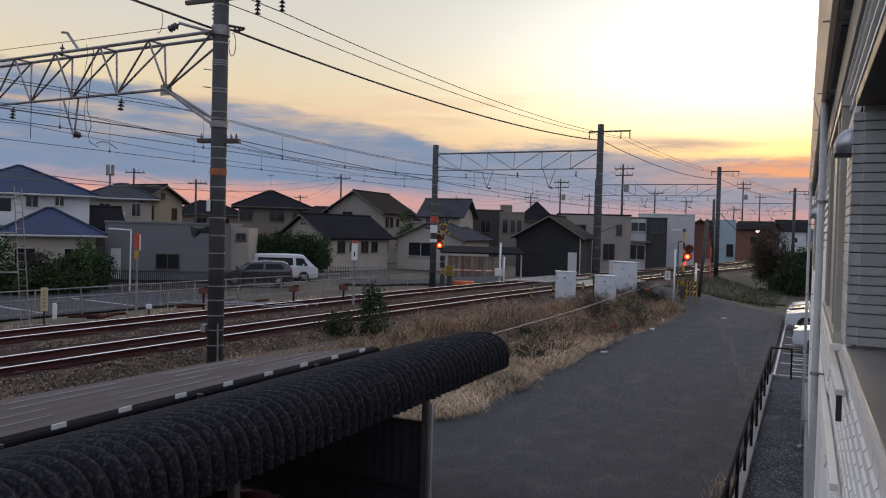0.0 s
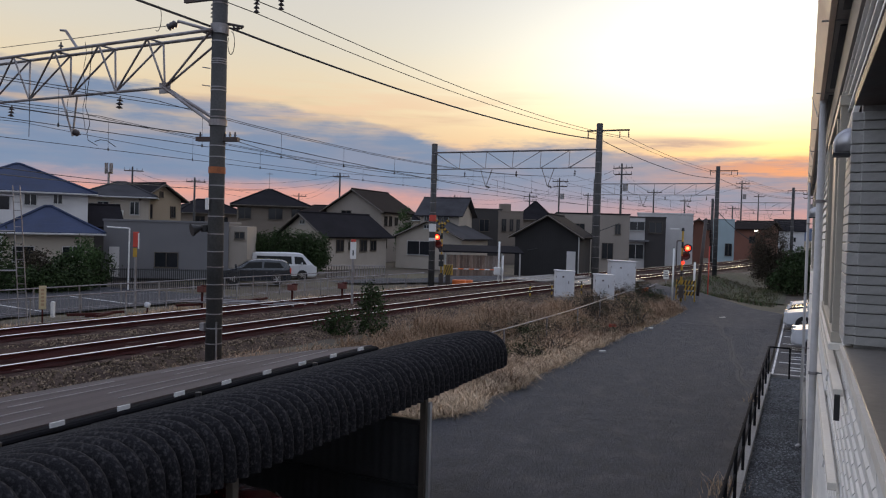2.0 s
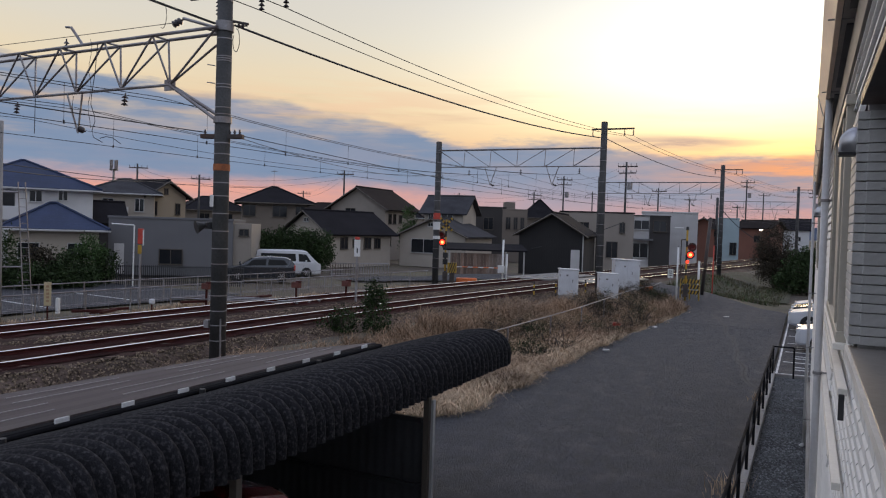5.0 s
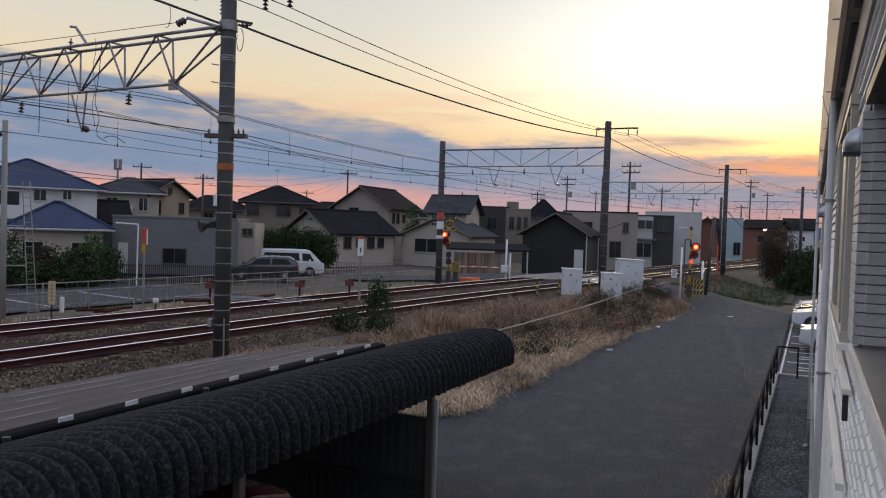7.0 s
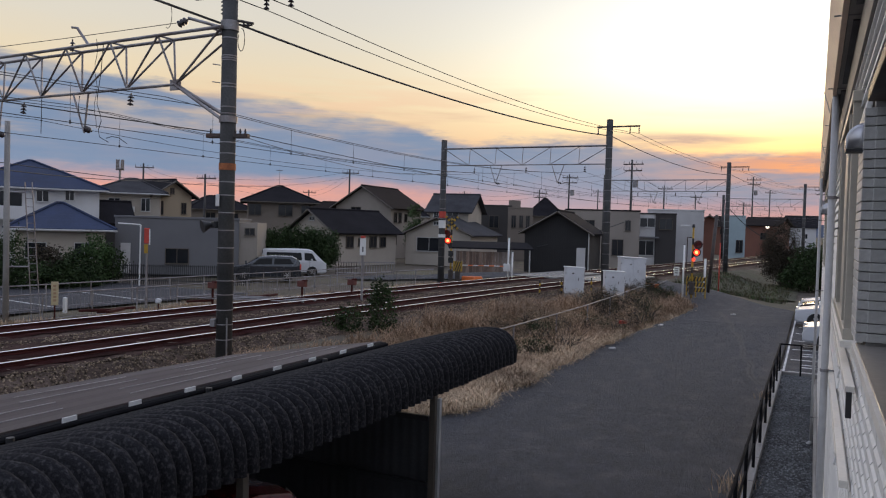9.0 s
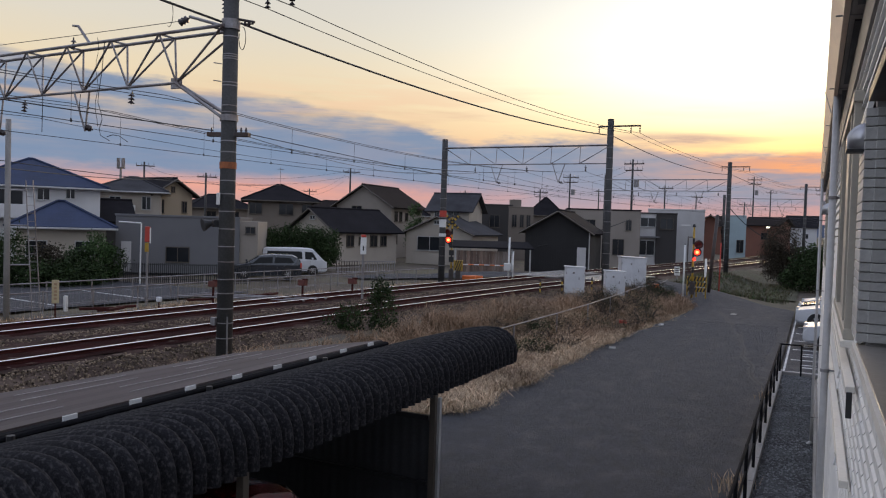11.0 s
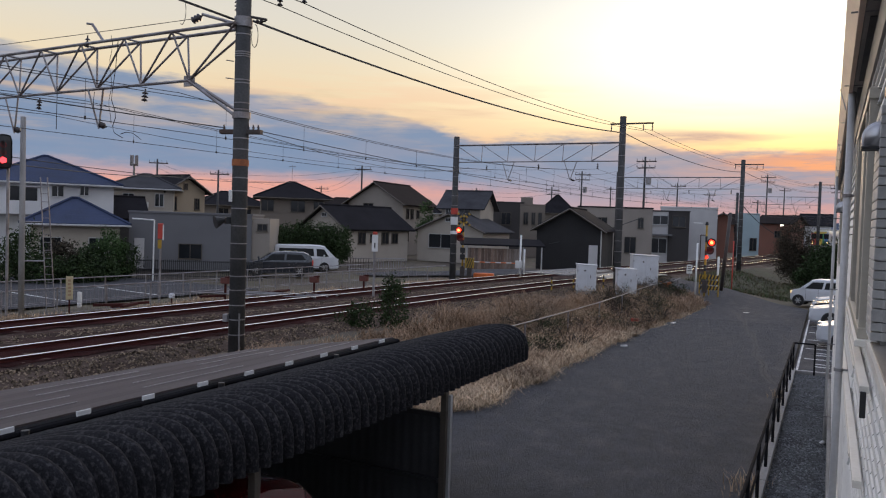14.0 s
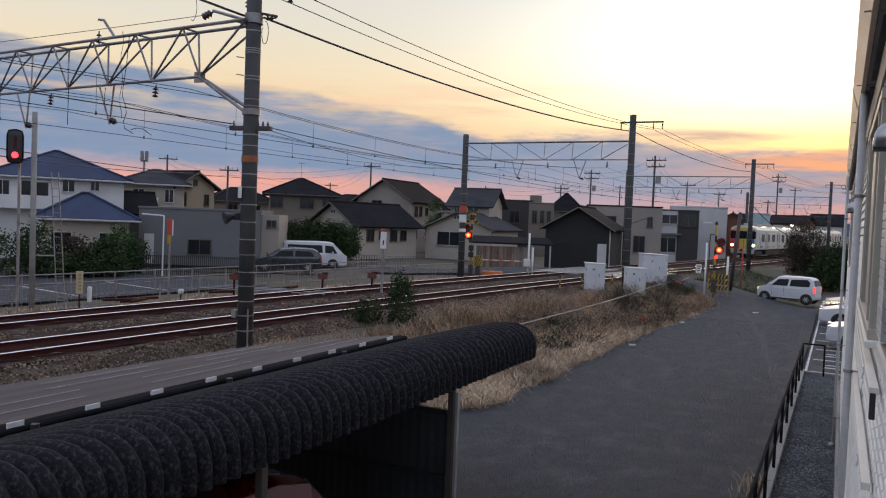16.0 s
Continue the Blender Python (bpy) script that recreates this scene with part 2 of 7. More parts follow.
LINEWHITE = mat("worn_road_paint", (0.62, 0.62, 0.62), 0.8, vary=0.25, scale=6, fine=60, bump=0.2, dirt=(0.2, 0.2, 0.2), dirt_amt=0.5)
CABINET = mat("cabinet_paint", (0.62, 0.63, 0.66), 0.55, vary=0.08, scale=1.5, fine=20, bump=0.05, dirt=(0.34, 0.28, 0.22), dirt_amt=0.35)
YELLOW = mat("yellow_paint", (0.42, 0.26, 0.03), 0.6, vary=0.2, scale=5, fine=40, bump=0.05)
BLACKP = mat("black_paint", (0.022, 0.022, 0.024), 0.5, vary=0.2, bump=0.02)
ORANGE = mat("orange_plastic", (0.75, 0.17, 0.04), 0.5, vary=0.15, bump=0.02)
REDP = mat("red_paint", (0.50, 0.06, 0.04), 0.6, vary=0.2, bump=0.02)
GLASS = mat("dark_window_glass", (0.018, 0.020, 0.024), 0.07, vary=0.1, bump=0, spec=0.4)
CARGLASS = mat("tinted_car_glass", (0.008, 0.009, 0.010), 0.05, vary=0.05, bump=0, spec=0.22)
ALU = mat("aluminium", (0.50, 0.50, 0.50), 0.4, 0.6, vary=0.1, bump=0.03)
BRONZE = mat("bronze_frame", (0.10, 0.085, 0.07), 0.5, 0.3, vary=0.1, bump=0.03)
RUBBER = mat("tyre_rubber", (0.02, 0.02, 0.02), 0.85, vary=0.2, bump=0.1)
CARWHITE = mat("white_car_paint", (0.60, 0.61, 0.64), 0.45, vary=0.03, bump=0, coat=0.25)
CARDARK = mat("dark_grey_car_paint", (0.035, 0.040, 0.050), 0.22, 0.3, vary=0.05, bump=0, coat=0.9)
CARBLACK = mat("black_car_paint", (0.014, 0.014, 0.016), 0.25, vary=0.05, bump=0, coat=0.9)
CARRED = mat("dark_red_car_paint", (0.12, 0.008, 0.014), 0.25, 0.1, vary=0.05, bump=0, coat=0.9)
LAMPGLASS = mat("lamp_lens", (0.6, 0.62, 0.64), 0.12, vary=0.05, bump=0)
RED_LIT = glow_mat("lit_red_lamp", (1.0, 0.03, 0.012), 3.5)
RED_HOT = glow_mat("lit_red_core", (1.0, 0.20, 0.06), 5.0)
RED_OFF = mat("unlit_red_lens", (0.10, 0.012, 0.01), 0.25, vary=0.1, bump=0)
WARM_LIT = glow_mat("warm_headlamp", (1.0, 0.58, 0.22), 5.0)
PALE_LIT = glow_mat("car_headlamp", (1.0, 0.66, 0.30), 1.2)
TAIL_LIT = glow_mat("tail_lamp", (1.0, 0.06, 0.05), 1.4)
STRAW = mat("dry_grass", (0.45, 0.325, 0.215), 0.9, vary=0.3, scale=0.5, fine=8, bump=0, island=0.5)
STRAW2 = mat("pale_dry_grass", (0.60, 0.46, 0.31), 0.9, vary=0.3, scale=0.5, fine=8, bump=0, island=0.4)
BROWNWEED = mat("brown_weed", (0.285, 0.190, 0.120), 0.9, vary=0.35, scale=0.5, fine=8, bump=0, island=0.5)
LEAF = mat("dark_leaf", (0.035, 0.055, 0.022), 0.7, vary=0.4, scale=1.0, fine=8, bump=0, island=0.5, spec=0.12)
LEAF2 = mat("fresh_leaf", (0.055, 0.095, 0.035), 0.65, vary=0.4, scale=1.0, fine=8, bump=0, island=0.5, spec=0.12)
DRYLEAF = mat("brown_twig", (0.058, 0.049, 0.036), 0.9, vary=0.35, scale=1.0, fine=8, bump=0, island=0.5, spec=0.12)
OLIVE = mat("olive_bramble", (0.085, 0.075, 0.038), 0.85, vary=0.4, scale=1.0, fine=8, bump=0, island=0.6)
BARK = mat("bark", (0.07, 0.055, 0.045), 0.95, vary=0.3, scale=4, fine=30, bump=0.5)


# ---------------------------------------------------------------- mesh helpers
def part(name, bm, material, parent=None, label="", smooth=False, m=None):
    me = bpy.data.meshes.new(name)
    bm.normal_update()
    bm.to_mesh(me)
    bm.free()
    for mm in material if isinstance(material, (list, tuple)) else [material]:
        me.materials.append(mm)
    if smooth:
        me.shade_smooth()
    ob = new(name, me)
    ob.parent = parent
    if m is not None:
        ob.matrix_basis = m
    if label:
        ob["label"] = label
    return ob


def mesh_ob(name, verts, faces, material, parent=None, label="", smooth=False):
    me = bpy.data.meshes.new(name)
    me.from_pydata([tuple(v) for v in verts], [], faces)
    me.materials.append(material)
    if smooth:
        me.shade_smooth()
    ob = new(name, me)
    ob.parent = parent
    if label:
        ob["label"] = label
    return ob


def thing(name, m, label, category, group="", kind=""):
    ob = new(name)
    ob.empty_display_size = 0.2
    ob.matrix_basis = m
    return tagged(ob, label, category, group, kind)


def box(bm, c, s, rz=0.0, bevel=0.0, rx=0.0, ry=0.0, mi=0):
    r = bmesh.ops.create_cube(bm, size=1.0)
    vs = r["verts"]
    bmesh.ops.transform(bm, matrix=pose(*c, rx, ry, rz) @ Matrix.Diagonal((*s, 1)), verts=vs)
    if mi:
        for f in {f for v in vs for f in v.link_faces}:
            f.material_index = mi
    if bevel:
        es = list({e for v in vs for e in v.link_edges})
        bmesh.ops.bevel(bm, geom=es, offset=bevel, segments=2, affect="EDGES", profile=0.6)
    return bm


def rod(bm, a, b, r0, r1=None, seg=8, caps=True):
    a, b = Vector(a), Vector(b)
    d = b - a
    if d.length < 1e-6:
        return bm
    q = d.to_track_quat("Z", "Y").to_matrix().to_4x4()
    bmesh.ops.create_cone(bm, cap_ends=caps, segments=seg, radius1=r0, radius2=r0 if r1 is None else r1, depth=d.length,
                          matrix=Matrix.Translation((a + b) / 2) @ q)
    return bm


def B():
    return bmesh.new()


def one_box(c, s, **k):
    return box(B(), c, s, **k)


def one_rod(a, b, r0, r1=None, seg=8):
    return rod(B(), a, b, r0, r1, seg)


def tube_path(pts, r, seg=5):
    """A thin tube through points, as verts and faces."""
    pts = [Vector(p) for p in pts]
    vs, fs = [], []
    for i, p in enumerate(pts):
        d = (pts[min(i + 1, len(pts) - 1)] - pts[max(i - 1, 0)]).normalized()
        side = d.cross(Vector((0, 0, 1)))
        side = side.normalized() if side.length > 1e-3 else Vector((1, 0, 0))
        up = side.cross(d)
        for k in range(seg):
            a = 2 * math.pi * k / seg
            vs.append(p + (side * math.cos(a) + up * math.sin(a)) * r)
    for i in range(len(pts) - 1):
        for k in range(seg):
            k2 = (k + 1) % seg
            fs.append((i * seg + k, i * seg + k2, (i + 1) * seg + k2, (i + 1) * seg + k))
    return vs, fs


def sag(a, b, drop, n=14):
    a, b = Vector(a), Vector(b)
    return [a.lerp(b, i / n) - Vector((0, 0, 4 * drop * (i / n) * (1 - i / n))) for i in range(n + 1)]


def spot(az, dist, z=0.0):
    a = radians(az)
    return Vector((dist * math.sin(a), dist * math.cos(a), z))


def facing(az, dist, z=0.0, turn=0.0):
    """A pose at that bearing and distance from the plan's origin whose -Y side looks back at the origin."""
    p = spot(az, dist, z)
    return pose(*p, 0, 0, -az + turn)


# ---------------------------------------------------------------- the line of the railway
RAIL_Z = 1.1
KNOTS = [(-60, -17.2), (-40, -16.6), (-20, -16.1), (0, -15.65), (10, -15.25), (20, -14.6), (30, -13.75), (40, -12.65), (50, -11.35),
         (60, -9.95), (75, -7.85), (93, -5.35), (120, -1.6), (200, 9.5), (300, 23.4), (700, 79.0)]
_ky, _kx = [k[0] for k in KNOTS], [k[1] for k in KNOTS]
_ys = np.arange(-60, 700.5, 0.5)
_xs = np.interp(_ys, _ky, _kx)
_pad = np.concatenate([_xs[0] + (np.arange(-12, 0)) * (_xs[1] - _xs[0]), _xs, _xs[-1] + np.arange(1, 13) * (_xs[-1] - _xs[-2])])
_xs = np.convolve(_pad, np.ones(25) / 25, "valid")
TRACKS = 3.8


def line_x(y):
    return float(np.interp(y, _ys, _xs))


def line_at(y, off=0.0, z=0.0):
    """Point at plan northing y, off metres to the right of the near track's centre line."""
    s = line_x(y + 0.5) - line_x(y - 0.5)
    n = Vector((1.0, -s, 0)).normalized()
    return Vector((line_x(y), y, z)) + n * off


def line_turn(y):
    return -math.degrees(math.atan(line_x(y + 0.5) - line_x(y - 0.5)))


def smooth01(v, lo, hi):
    t = min(1.0, max(0.0, (v - lo) / (hi - lo)))
    return t * t * (3 - 2 * t)


CROSS_Y = 48.0


def land(x, y):
    """Height of the ground: a low bank under the tracks, with ramps at the level crossing."""
    u = (x - line_x(min(max(y, -60), 700))) * 0.993
    near = 0.82 * (1 - smooth01(u, 2.4, 6.2))
    far = 0.18 + 0.64 * (1 - smooth01(-u - TRACKS, 2.6, 6.0))
    z = near if u > -TRACKS / 2 else far
    if u > 0:
        w = math.exp(-((y - CROSS_Y) / 4.5) ** 2)
        z = max(z, w * 1.0 * (1 - smooth01(u, 3.0, 10.0)))
    else:
        w = math.exp(-((y - CROSS_Y) / 4.5) ** 2)
        z = max(z, w * (1.0 - 0.8 * smooth01(-u - TRACKS, 3.0, 14.0)))
    return z


# ---------------------------------------------------------------- ground, road, yard
def sheet(name, xs, ys, zf, material, label, category):
    vs = [(x, y, zf(x, y)) for y in ys for x in xs]
    n = len(xs)
    fs = [(j * n + i, j * n + i + 1, (j + 1) * n + i + 1, (j + 1) * n + i) for j in range(len(ys) - 1) for i in range(n - 1)]
    ob = mesh_ob(name, vs, fs, material, smooth=True)
    return tagged(ob, label, category, kind="structure")


def steps(*spans):
    out = []
    for a, b, d in spans:
        out += list(np.arange(a, b, d))
    return [float(v) for v in out] + [float(spans[-1][1])]


def rough_land(x, y):
    z = land(x, y)
    if -60 < x < 30 and -20 < y < 140:
        z += 0.05 * noise.noise((x * 0.5, y * 0.5, 0)) + 0.025 * noise.noise((x * 1.9, y * 1.9, 3))
    return z - 0.06


sheet("ground", steps((-3000, -300, 300), (-300, -60, 12), (-60, -28, 1.0), (-28, 0, 0.4), (0, 30, 2.0), (30, 300, 20), (300, 3000, 300)),
      steps((-300, -20, 20), (-20, 70, 0.7), (70, 150, 4), (150, 400, 25), (400, 4000, 300)), rough_land, EARTH,
      "bare brown earth and dry turf beside the railway", "ground")


def strip(name, left, right, ys, zf, material, label, category, n=8):
    """A sheet between two lines x = left(y) and x = right(y)."""
    vs, fs = [], []
    for y in ys:
        a, b = left(y), right(y)
        for i in range(n + 1):
            x = a + (b - a) * i / n
            vs.append((x, y, zf(x, y)))
    for j in range(len(ys) - 1):
        for i in range(n):
            k = j * (n + 1) + i
            fs.append((k, k + 1, k + n + 2, k + n + 1))
    ob = mesh_ob(name, vs, fs, material, smooth=True)
    return tagged(ob, label, category, kind="structure")


ROAD_L = [(-20, -12.0), (10, -11.0), (13.0, -8.6), (15.5, -6.75), (20, -6.7), (26, -6.7), (34, -6.1), (42, -5.6), (44.5, -6.2), (46.0, -8.6), (47.0, -9.2), (52, -9.4), (56, -9)]
ROAD_R = [(-20, -0.86), (24, -0.86), (45.0, -0.9), (46.0, -1.3), (48, -3.3), (50, -6.0), (51.5, -8.4), (56, -9)]


def road_l(y):
    return float(np.interp(y, [p[0] for p in ROAD_L], [p[1] for p in ROAD_L])) + 0.16 * noise.noise((y * 0.9, 0.3, 0)) + 0.08 * noise.noise((y * 3.1, 7.3, 0))


def road_r(y):
    return float(np.interp(y, [p[0] for p in ROAD_R], [p[1] for p in ROAD_R]))


strip("road", road_l, road_r, steps((-20, 10, 2), (10, 52, 0.35)), lambda x, y: land(x, y) + 0.03, ASPHALT,
      "worn dark grey asphalt access road with pale scuffs", "road", 14)
strip("gravel_strip", lambda y: -0.74, lambda y: 0.12, steps((-4, 24.2, 0.8)), lambda x, y: 0.06 + 0.012 * noise.noise((x * 5, y * 5, 1)), GRAVEL,
      "dark grey gravel strip along the building", "gravel", 6)
strip("parking_lot", lambda y: -0.80, lambda y: 9.0, steps((24.3, 46.0, 1.0)), lambda x, y: 0.05, ASPHALT, "asphalt car park with painted stalls", "parking lot", 8)
strip("lane", lambda y: line_x(y) - TRACKS - 23.5, lambda y: line_x(y) - TRACKS - 9.4, steps((-10, 32, 2)), lambda x, y: 0.22, ASPHALT,
      "asphalt lane and yard behind the railway fence", "road", 6)
strip("lawn", lambda y: -9.5, lambda y: -1.0, steps((52, 75, 1.5)), lambda x, y: land(x, y) + 0.04 + 0.05 * noise.noise((x, y, 0)), mat("grass_green", (0.050, 0.050, 0.026), 0.95, vary=0.4, scale=0.5, fine=12, bump=0.6, dist=0.05, dirt=(0.062, 0.050, 0.032), dirt_amt=0.8),
      "rough grass bank below the tracks", "grass", 6)
strip("crossing_road", lambda y: line_x(y) - TRACKS - 14, lambda y: line_x(y) - TRACKS - 1.3, steps((CROSS_Y - 3, CROSS_Y + 4, 0.7)), lambda x, y: land(x, y) + 0.06, ASPHALT,
      "asphalt road beyond the level crossing", "road", 8)

# pebbles of the gravel strip
rs = random.Random(5)
vs, fs = [], []
for _ in range(7000):
    y = 11.0 + 13.1 * rs.random() ** 1.2
    p = Vector((rs.uniform(-0.74, 0.10), y, 0.07))
    s = rs.uniform(0.010, 0.024)
    base = len(vs)
    for q in ((1, 0, 0), (-1, 0, 0), (0, 1, 0), (0, -1, 0), (0, 0, 0.8), (0, 0, -0.5)):
        vs.append(p + Vector(q) * s * rs.uniform(0.7, 1.4))
    for t3 in ((0, 2, 4), (2, 1, 4), (1, 3, 4), (3, 0, 4)):
        fs.append(tuple(base + t for t in t3))
tagged(mesh_ob("gravel_pebbles", vs, fs, mat("grey_pebble", (0.145, 0.15, 0.155), 0.9, vary=0.3, scale=2, fine=30, bump=0.2, island=0.7)), "loose dark grey pebbles beside the building", "gravel", kind="stuff")

for k in range(6):
    p = line_at(4.0 + 4.2 * k, -16.5, 0.232)
    tagged(part("bay_line", one_box((0, 0, 0), (5.0, 0.12, 0.008)), LINEWHITE, m=Matrix.Translation(p) @ pose(0, 0, 0, 0, 0, -8)), "worn white bay line on the lane", "road marking", "bay lines", "structure")
# painted stall lines and the kerb edge of the car park
for i in range(9):
    y = 24.9 + i * 2.45
    tagged(part("stall_line", one_box((1.9, y, 0.058), (5.0, 0.11, 0.008)), LINEWHITE), "worn white stall line on the car park", "road marking", "stall lines", "structure")
    for k in (-0.25, 0.25):
        tagged(part("stall_number_bar", one_box((-0.15 + 0.1, y + 1.2 + k, 0.058), (0.42, 0.12, 0.008)), LINEWHITE), "faded white stall mark on the asphalt", "road marking", "stall marks", "structure")
tagged(part("edge_line", one_box((-0.72, 35.2, 0.058), (0.06, 21.5, 0.008)), LINEWHITE), "white edge line of the car park", "road marking", kind="structure")

# kerb and dark railing between road and gravel
kb = B()
for i in range(20):
    y = -4 + i * 1.42
    box(kb, (-0.80, y + 0.7, 0.09), (0.12, 1.40, 0.20), bevel=0.012)
tagged(part("kerb", kb, CONCRETE), "pale concrete kerb along the gravel strip", "kerb", kind="structure")
rail_fence = thing("railing", pose(-0.80, 0, 0.19), "low black steel railing on the kerb", "railing")
for i in range(16):
    y = 24.0 - i * 1.7
    part("post", one_rod((0, y, 0), (0, y, 0.80), 0.026, seg=8), RAILBLACK, rail_fence)
    if i < 15:
        part("rail", one_rod((0, y, 0.78), (0, y - 1.7, 0.78), 0.022, seg=8), RAILBLACK, rail_fence)
        part("rail", one_rod((0, y, 0.40), (0, y - 1.7, 0.40), 0.016, seg=8), RAILBLACK, rail_fence)
part("rail", one_rod((0, 24.0, 0.78), (0.55, 24.0, 0.78), 0.022, seg=8), RAILBLACK, rail_fence)
part("post", one_rod((0.55, 24.0, -0.1), (0.55, 24.0, 0.78), 0.024, seg=8), RAILBLACK, rail_fence)
tagged(part("kerb", one_box((0.0, 24.25, 0.10), (1.5, 0.12, 0.12), bevel=0.012), CONCRETE), "concrete kerb at the end of the gravel", "kerb", kind="structure")


# ---------------------------------------------------------------- ballast and tracks
def bed_z(x, y):
    u = (x - line_x(y)) * 0.993
    d = max(0.0, abs(u + TRACKS / 2) - (TRACKS / 2 + 1.55))
    return 0.98 - 0.42 * d + 0.045 * noise.noise((x * 3, y * 3, 0)) + 0.03 * noise.noise((x * 9, y * 9, 5))


strip("ballast_bed", lambda y: line_x(y) - TRACKS - 2.9, lambda y: line_x(y) + 2.75, steps((-30, 60, 0.3), (60, 150, 2.0), (150, 690, 30)), bed_z, BALLAST,
      "rust-brown ballast bed under two tracks", "ballast", 26)
strip("track_bed", lambda y: line_x(y) - TRACKS - 1.75, lambda y: line_x(y) + 1.45, steps((-30, 60, 0.4), (60, 150, 2.0), (150, 690, 30)), lambda x, y: bed_z(x, y) + 0.012, TRACKBED,
      "dark maroon ballast stained by brake dust", "ballast", 26)
for c in (0.0, -TRACKS):
    strip("track_bed", lambda y: line_x(y) + c - 1.05, lambda y: line_x(y) + c + 1.05, steps((-30, 60, 0.4), (60, 150, 2.0), (150, 690, 30)), lambda x, y: bed_z(x, y) + 0.026, MAROON,
          "maroon dust over the ballast between the rails", "ballast", 12)
# loose stones on the near shoulder
rs = random.Random(3)
vs, fs = [], []
for _ in range(30000):
    y = 2 + 40 * rs.random() ** 1.4
    u = rs.choice((rs.uniform(1.3, 2.9), rs.uniform(1.3, 2.9), rs.uniform(1.5, 2.9), rs.uniform(-2.3, -1.5)))
    p = line_at(y, u)
    s = rs.uniform(0.016, 0.040)
    p.z = bed_z(p.x, p.y) + s * 0.3
    base = len(vs)
    ax = [Vector((rs.uniform(-1, 1), rs.uniform(-1, 1), rs.uniform(-1, 1))).normalized() for _ in range(2)]
    e1 = ax[0]
    e2 = e1.cross(ax[1]).normalized()
    e3 = e1.cross(e2)
    for q, k in ((e1, 1.0), (-e1, 0.9), (e2, 0.8), (-e2, 0.9), (e3, 0.7), (-e3, 0.65)):
        vs.append(p + q * s * k * rs.uniform(0.75, 1.2))
    for a, b, c in ((0, 2, 4), (2, 1, 4), (1, 3, 4), (3, 0, 4), (2, 0, 5), (1, 2, 5), (3, 1, 5), (0, 3, 5)):
        fs.append((base + a, base + b, base + c))
tagged(mesh_ob("ballast_stones", vs, fs, STONE), "loose grey-brown ballast stones", "ballast", kind="stuff")

# loose grit on the worn asphalt
vs, fs = [], []
for _ in range(45000):
    y = 7.0 + 30 * rs.random() ** 1.5
    x = rs.uniform(road_l(y) + 0.1, -1.3)
    s = rs.uniform(0.004, 0.010) * (1 + y / 40)
    base = len(vs)
    z = land(x, y) + 0.031
    t = rs.uniform(0, 6.28)
    for k in range(3):
        vs.append((x + s * math.cos(t + 2.09 * k), y + s * math.sin(t + 2.09 * k), z))
    vs.append((x, y, z + s * 0.8))
    for k in range(3):
        fs.append((base + k, base + (k + 1) % 3, base + 3))
tagged(mesh_ob("road_grit", vs, fs, GRIT), "loose grey grit on worn asphalt", "grit", kind="stuff")

# long cracks in the asphalt, their edges crumbled to pale dust
CRACK = mat("crumbled_crack", (0.024, 0.023, 0.024), 0.95, vary=0.4, scale=6, fine=40, bump=0.5)
DUST = mat("pale_road_dust", (0.062, 0.060, 0.061), 0.95, vary=0.35, scale=5, fine=50, bump=0.6)
for k, (pts, w) in enumerate((([(-4.2, 41.7), (-3.3, 36.5), (-2.66, 32.8), (-2.2, 29.5), (-1.98, 26.9), (-1.5, 23.8), (-1.15, 22.2)], 0.10), ([(-2.66, 32.8), (-3.4, 31.0), (-4.3, 30.2)], 0.07), ([(-1.98, 26.9), (-1.5, 27.6), (-1.1, 29.0)], 0.07))):
    for wide, mt, dz, nm in ((w * 2.6, DUST, 0.033, "road_dust"), (w * 0.55, CRACK, 0.036, "road_crack")):
        fine = []
        for (x0, y0), (x1, y1) in zip(pts, pts[1:]):
            n = max(2, int(abs(y1 - y0) / 0.15))
            fine += [(x0 + (x1 - x0) * i / n, y0 + (y1 - y0) * i / n) for i in range(n)]
        vs, fs = [], []
        for x, y in fine:
            x += 0.22 * noise.noise((y * 0.45, k, 0)) + 0.05 * noise.noise((y * 1.6, k, 3))
            h = wide * (0.5 + 0.9 * abs(noise.noise((y * 2.2, k, dz * 900))))
            vs += [(x - h / 2, y, land(x, y) + dz), (x + h / 2, y, land(x, y) + dz)]
        fs = [(2 * i, 2 * i + 1, 2 * i + 3, 2 * i + 2) for i in range(len(fine) - 1)]
        tagged(mesh_ob(nm, vs, fs, mt), "crumbled crack wandering along the asphalt" if mt is CRACK else "pale dust along a crack in the asphalt", "road crack", kind="structure")

GAUGE = 1.22


def rail_mesh(off, head):
    prof = [(-0.034, -0.020), (-0.034, -0.008), (-0.024, -0.002), (0.0, 0.0), (0.024, -0.002), (0.034, -0.008), (0.034, -0.020)] if head else [(-0.033, -0.018), (-0.033, -0.035), (-0.012, -0.06), (-0.012, -0.12), (-0.065, -0.15), (0.065, -0.15), (0.012, -0.12), (0.012, -0.06), (0.033, -0.035), (0.033, -0.018)]
    ys = steps((-55, 150, 2.0), (150, 690, 30))
    vs, fs = [], []
    n = len(prof)
    for y in ys:
        for px_, pz in prof:
            vs.append(line_at(y, off + px_, RAIL_Z + pz))
    for j in range(len(ys) - 1):
        for i in range(n):
            i2 = (i + 1) % n
            fs.append((j * n + i, j * n + i2, (j + 1) * n + i2, (j + 1) * n + i))
    return vs, fs


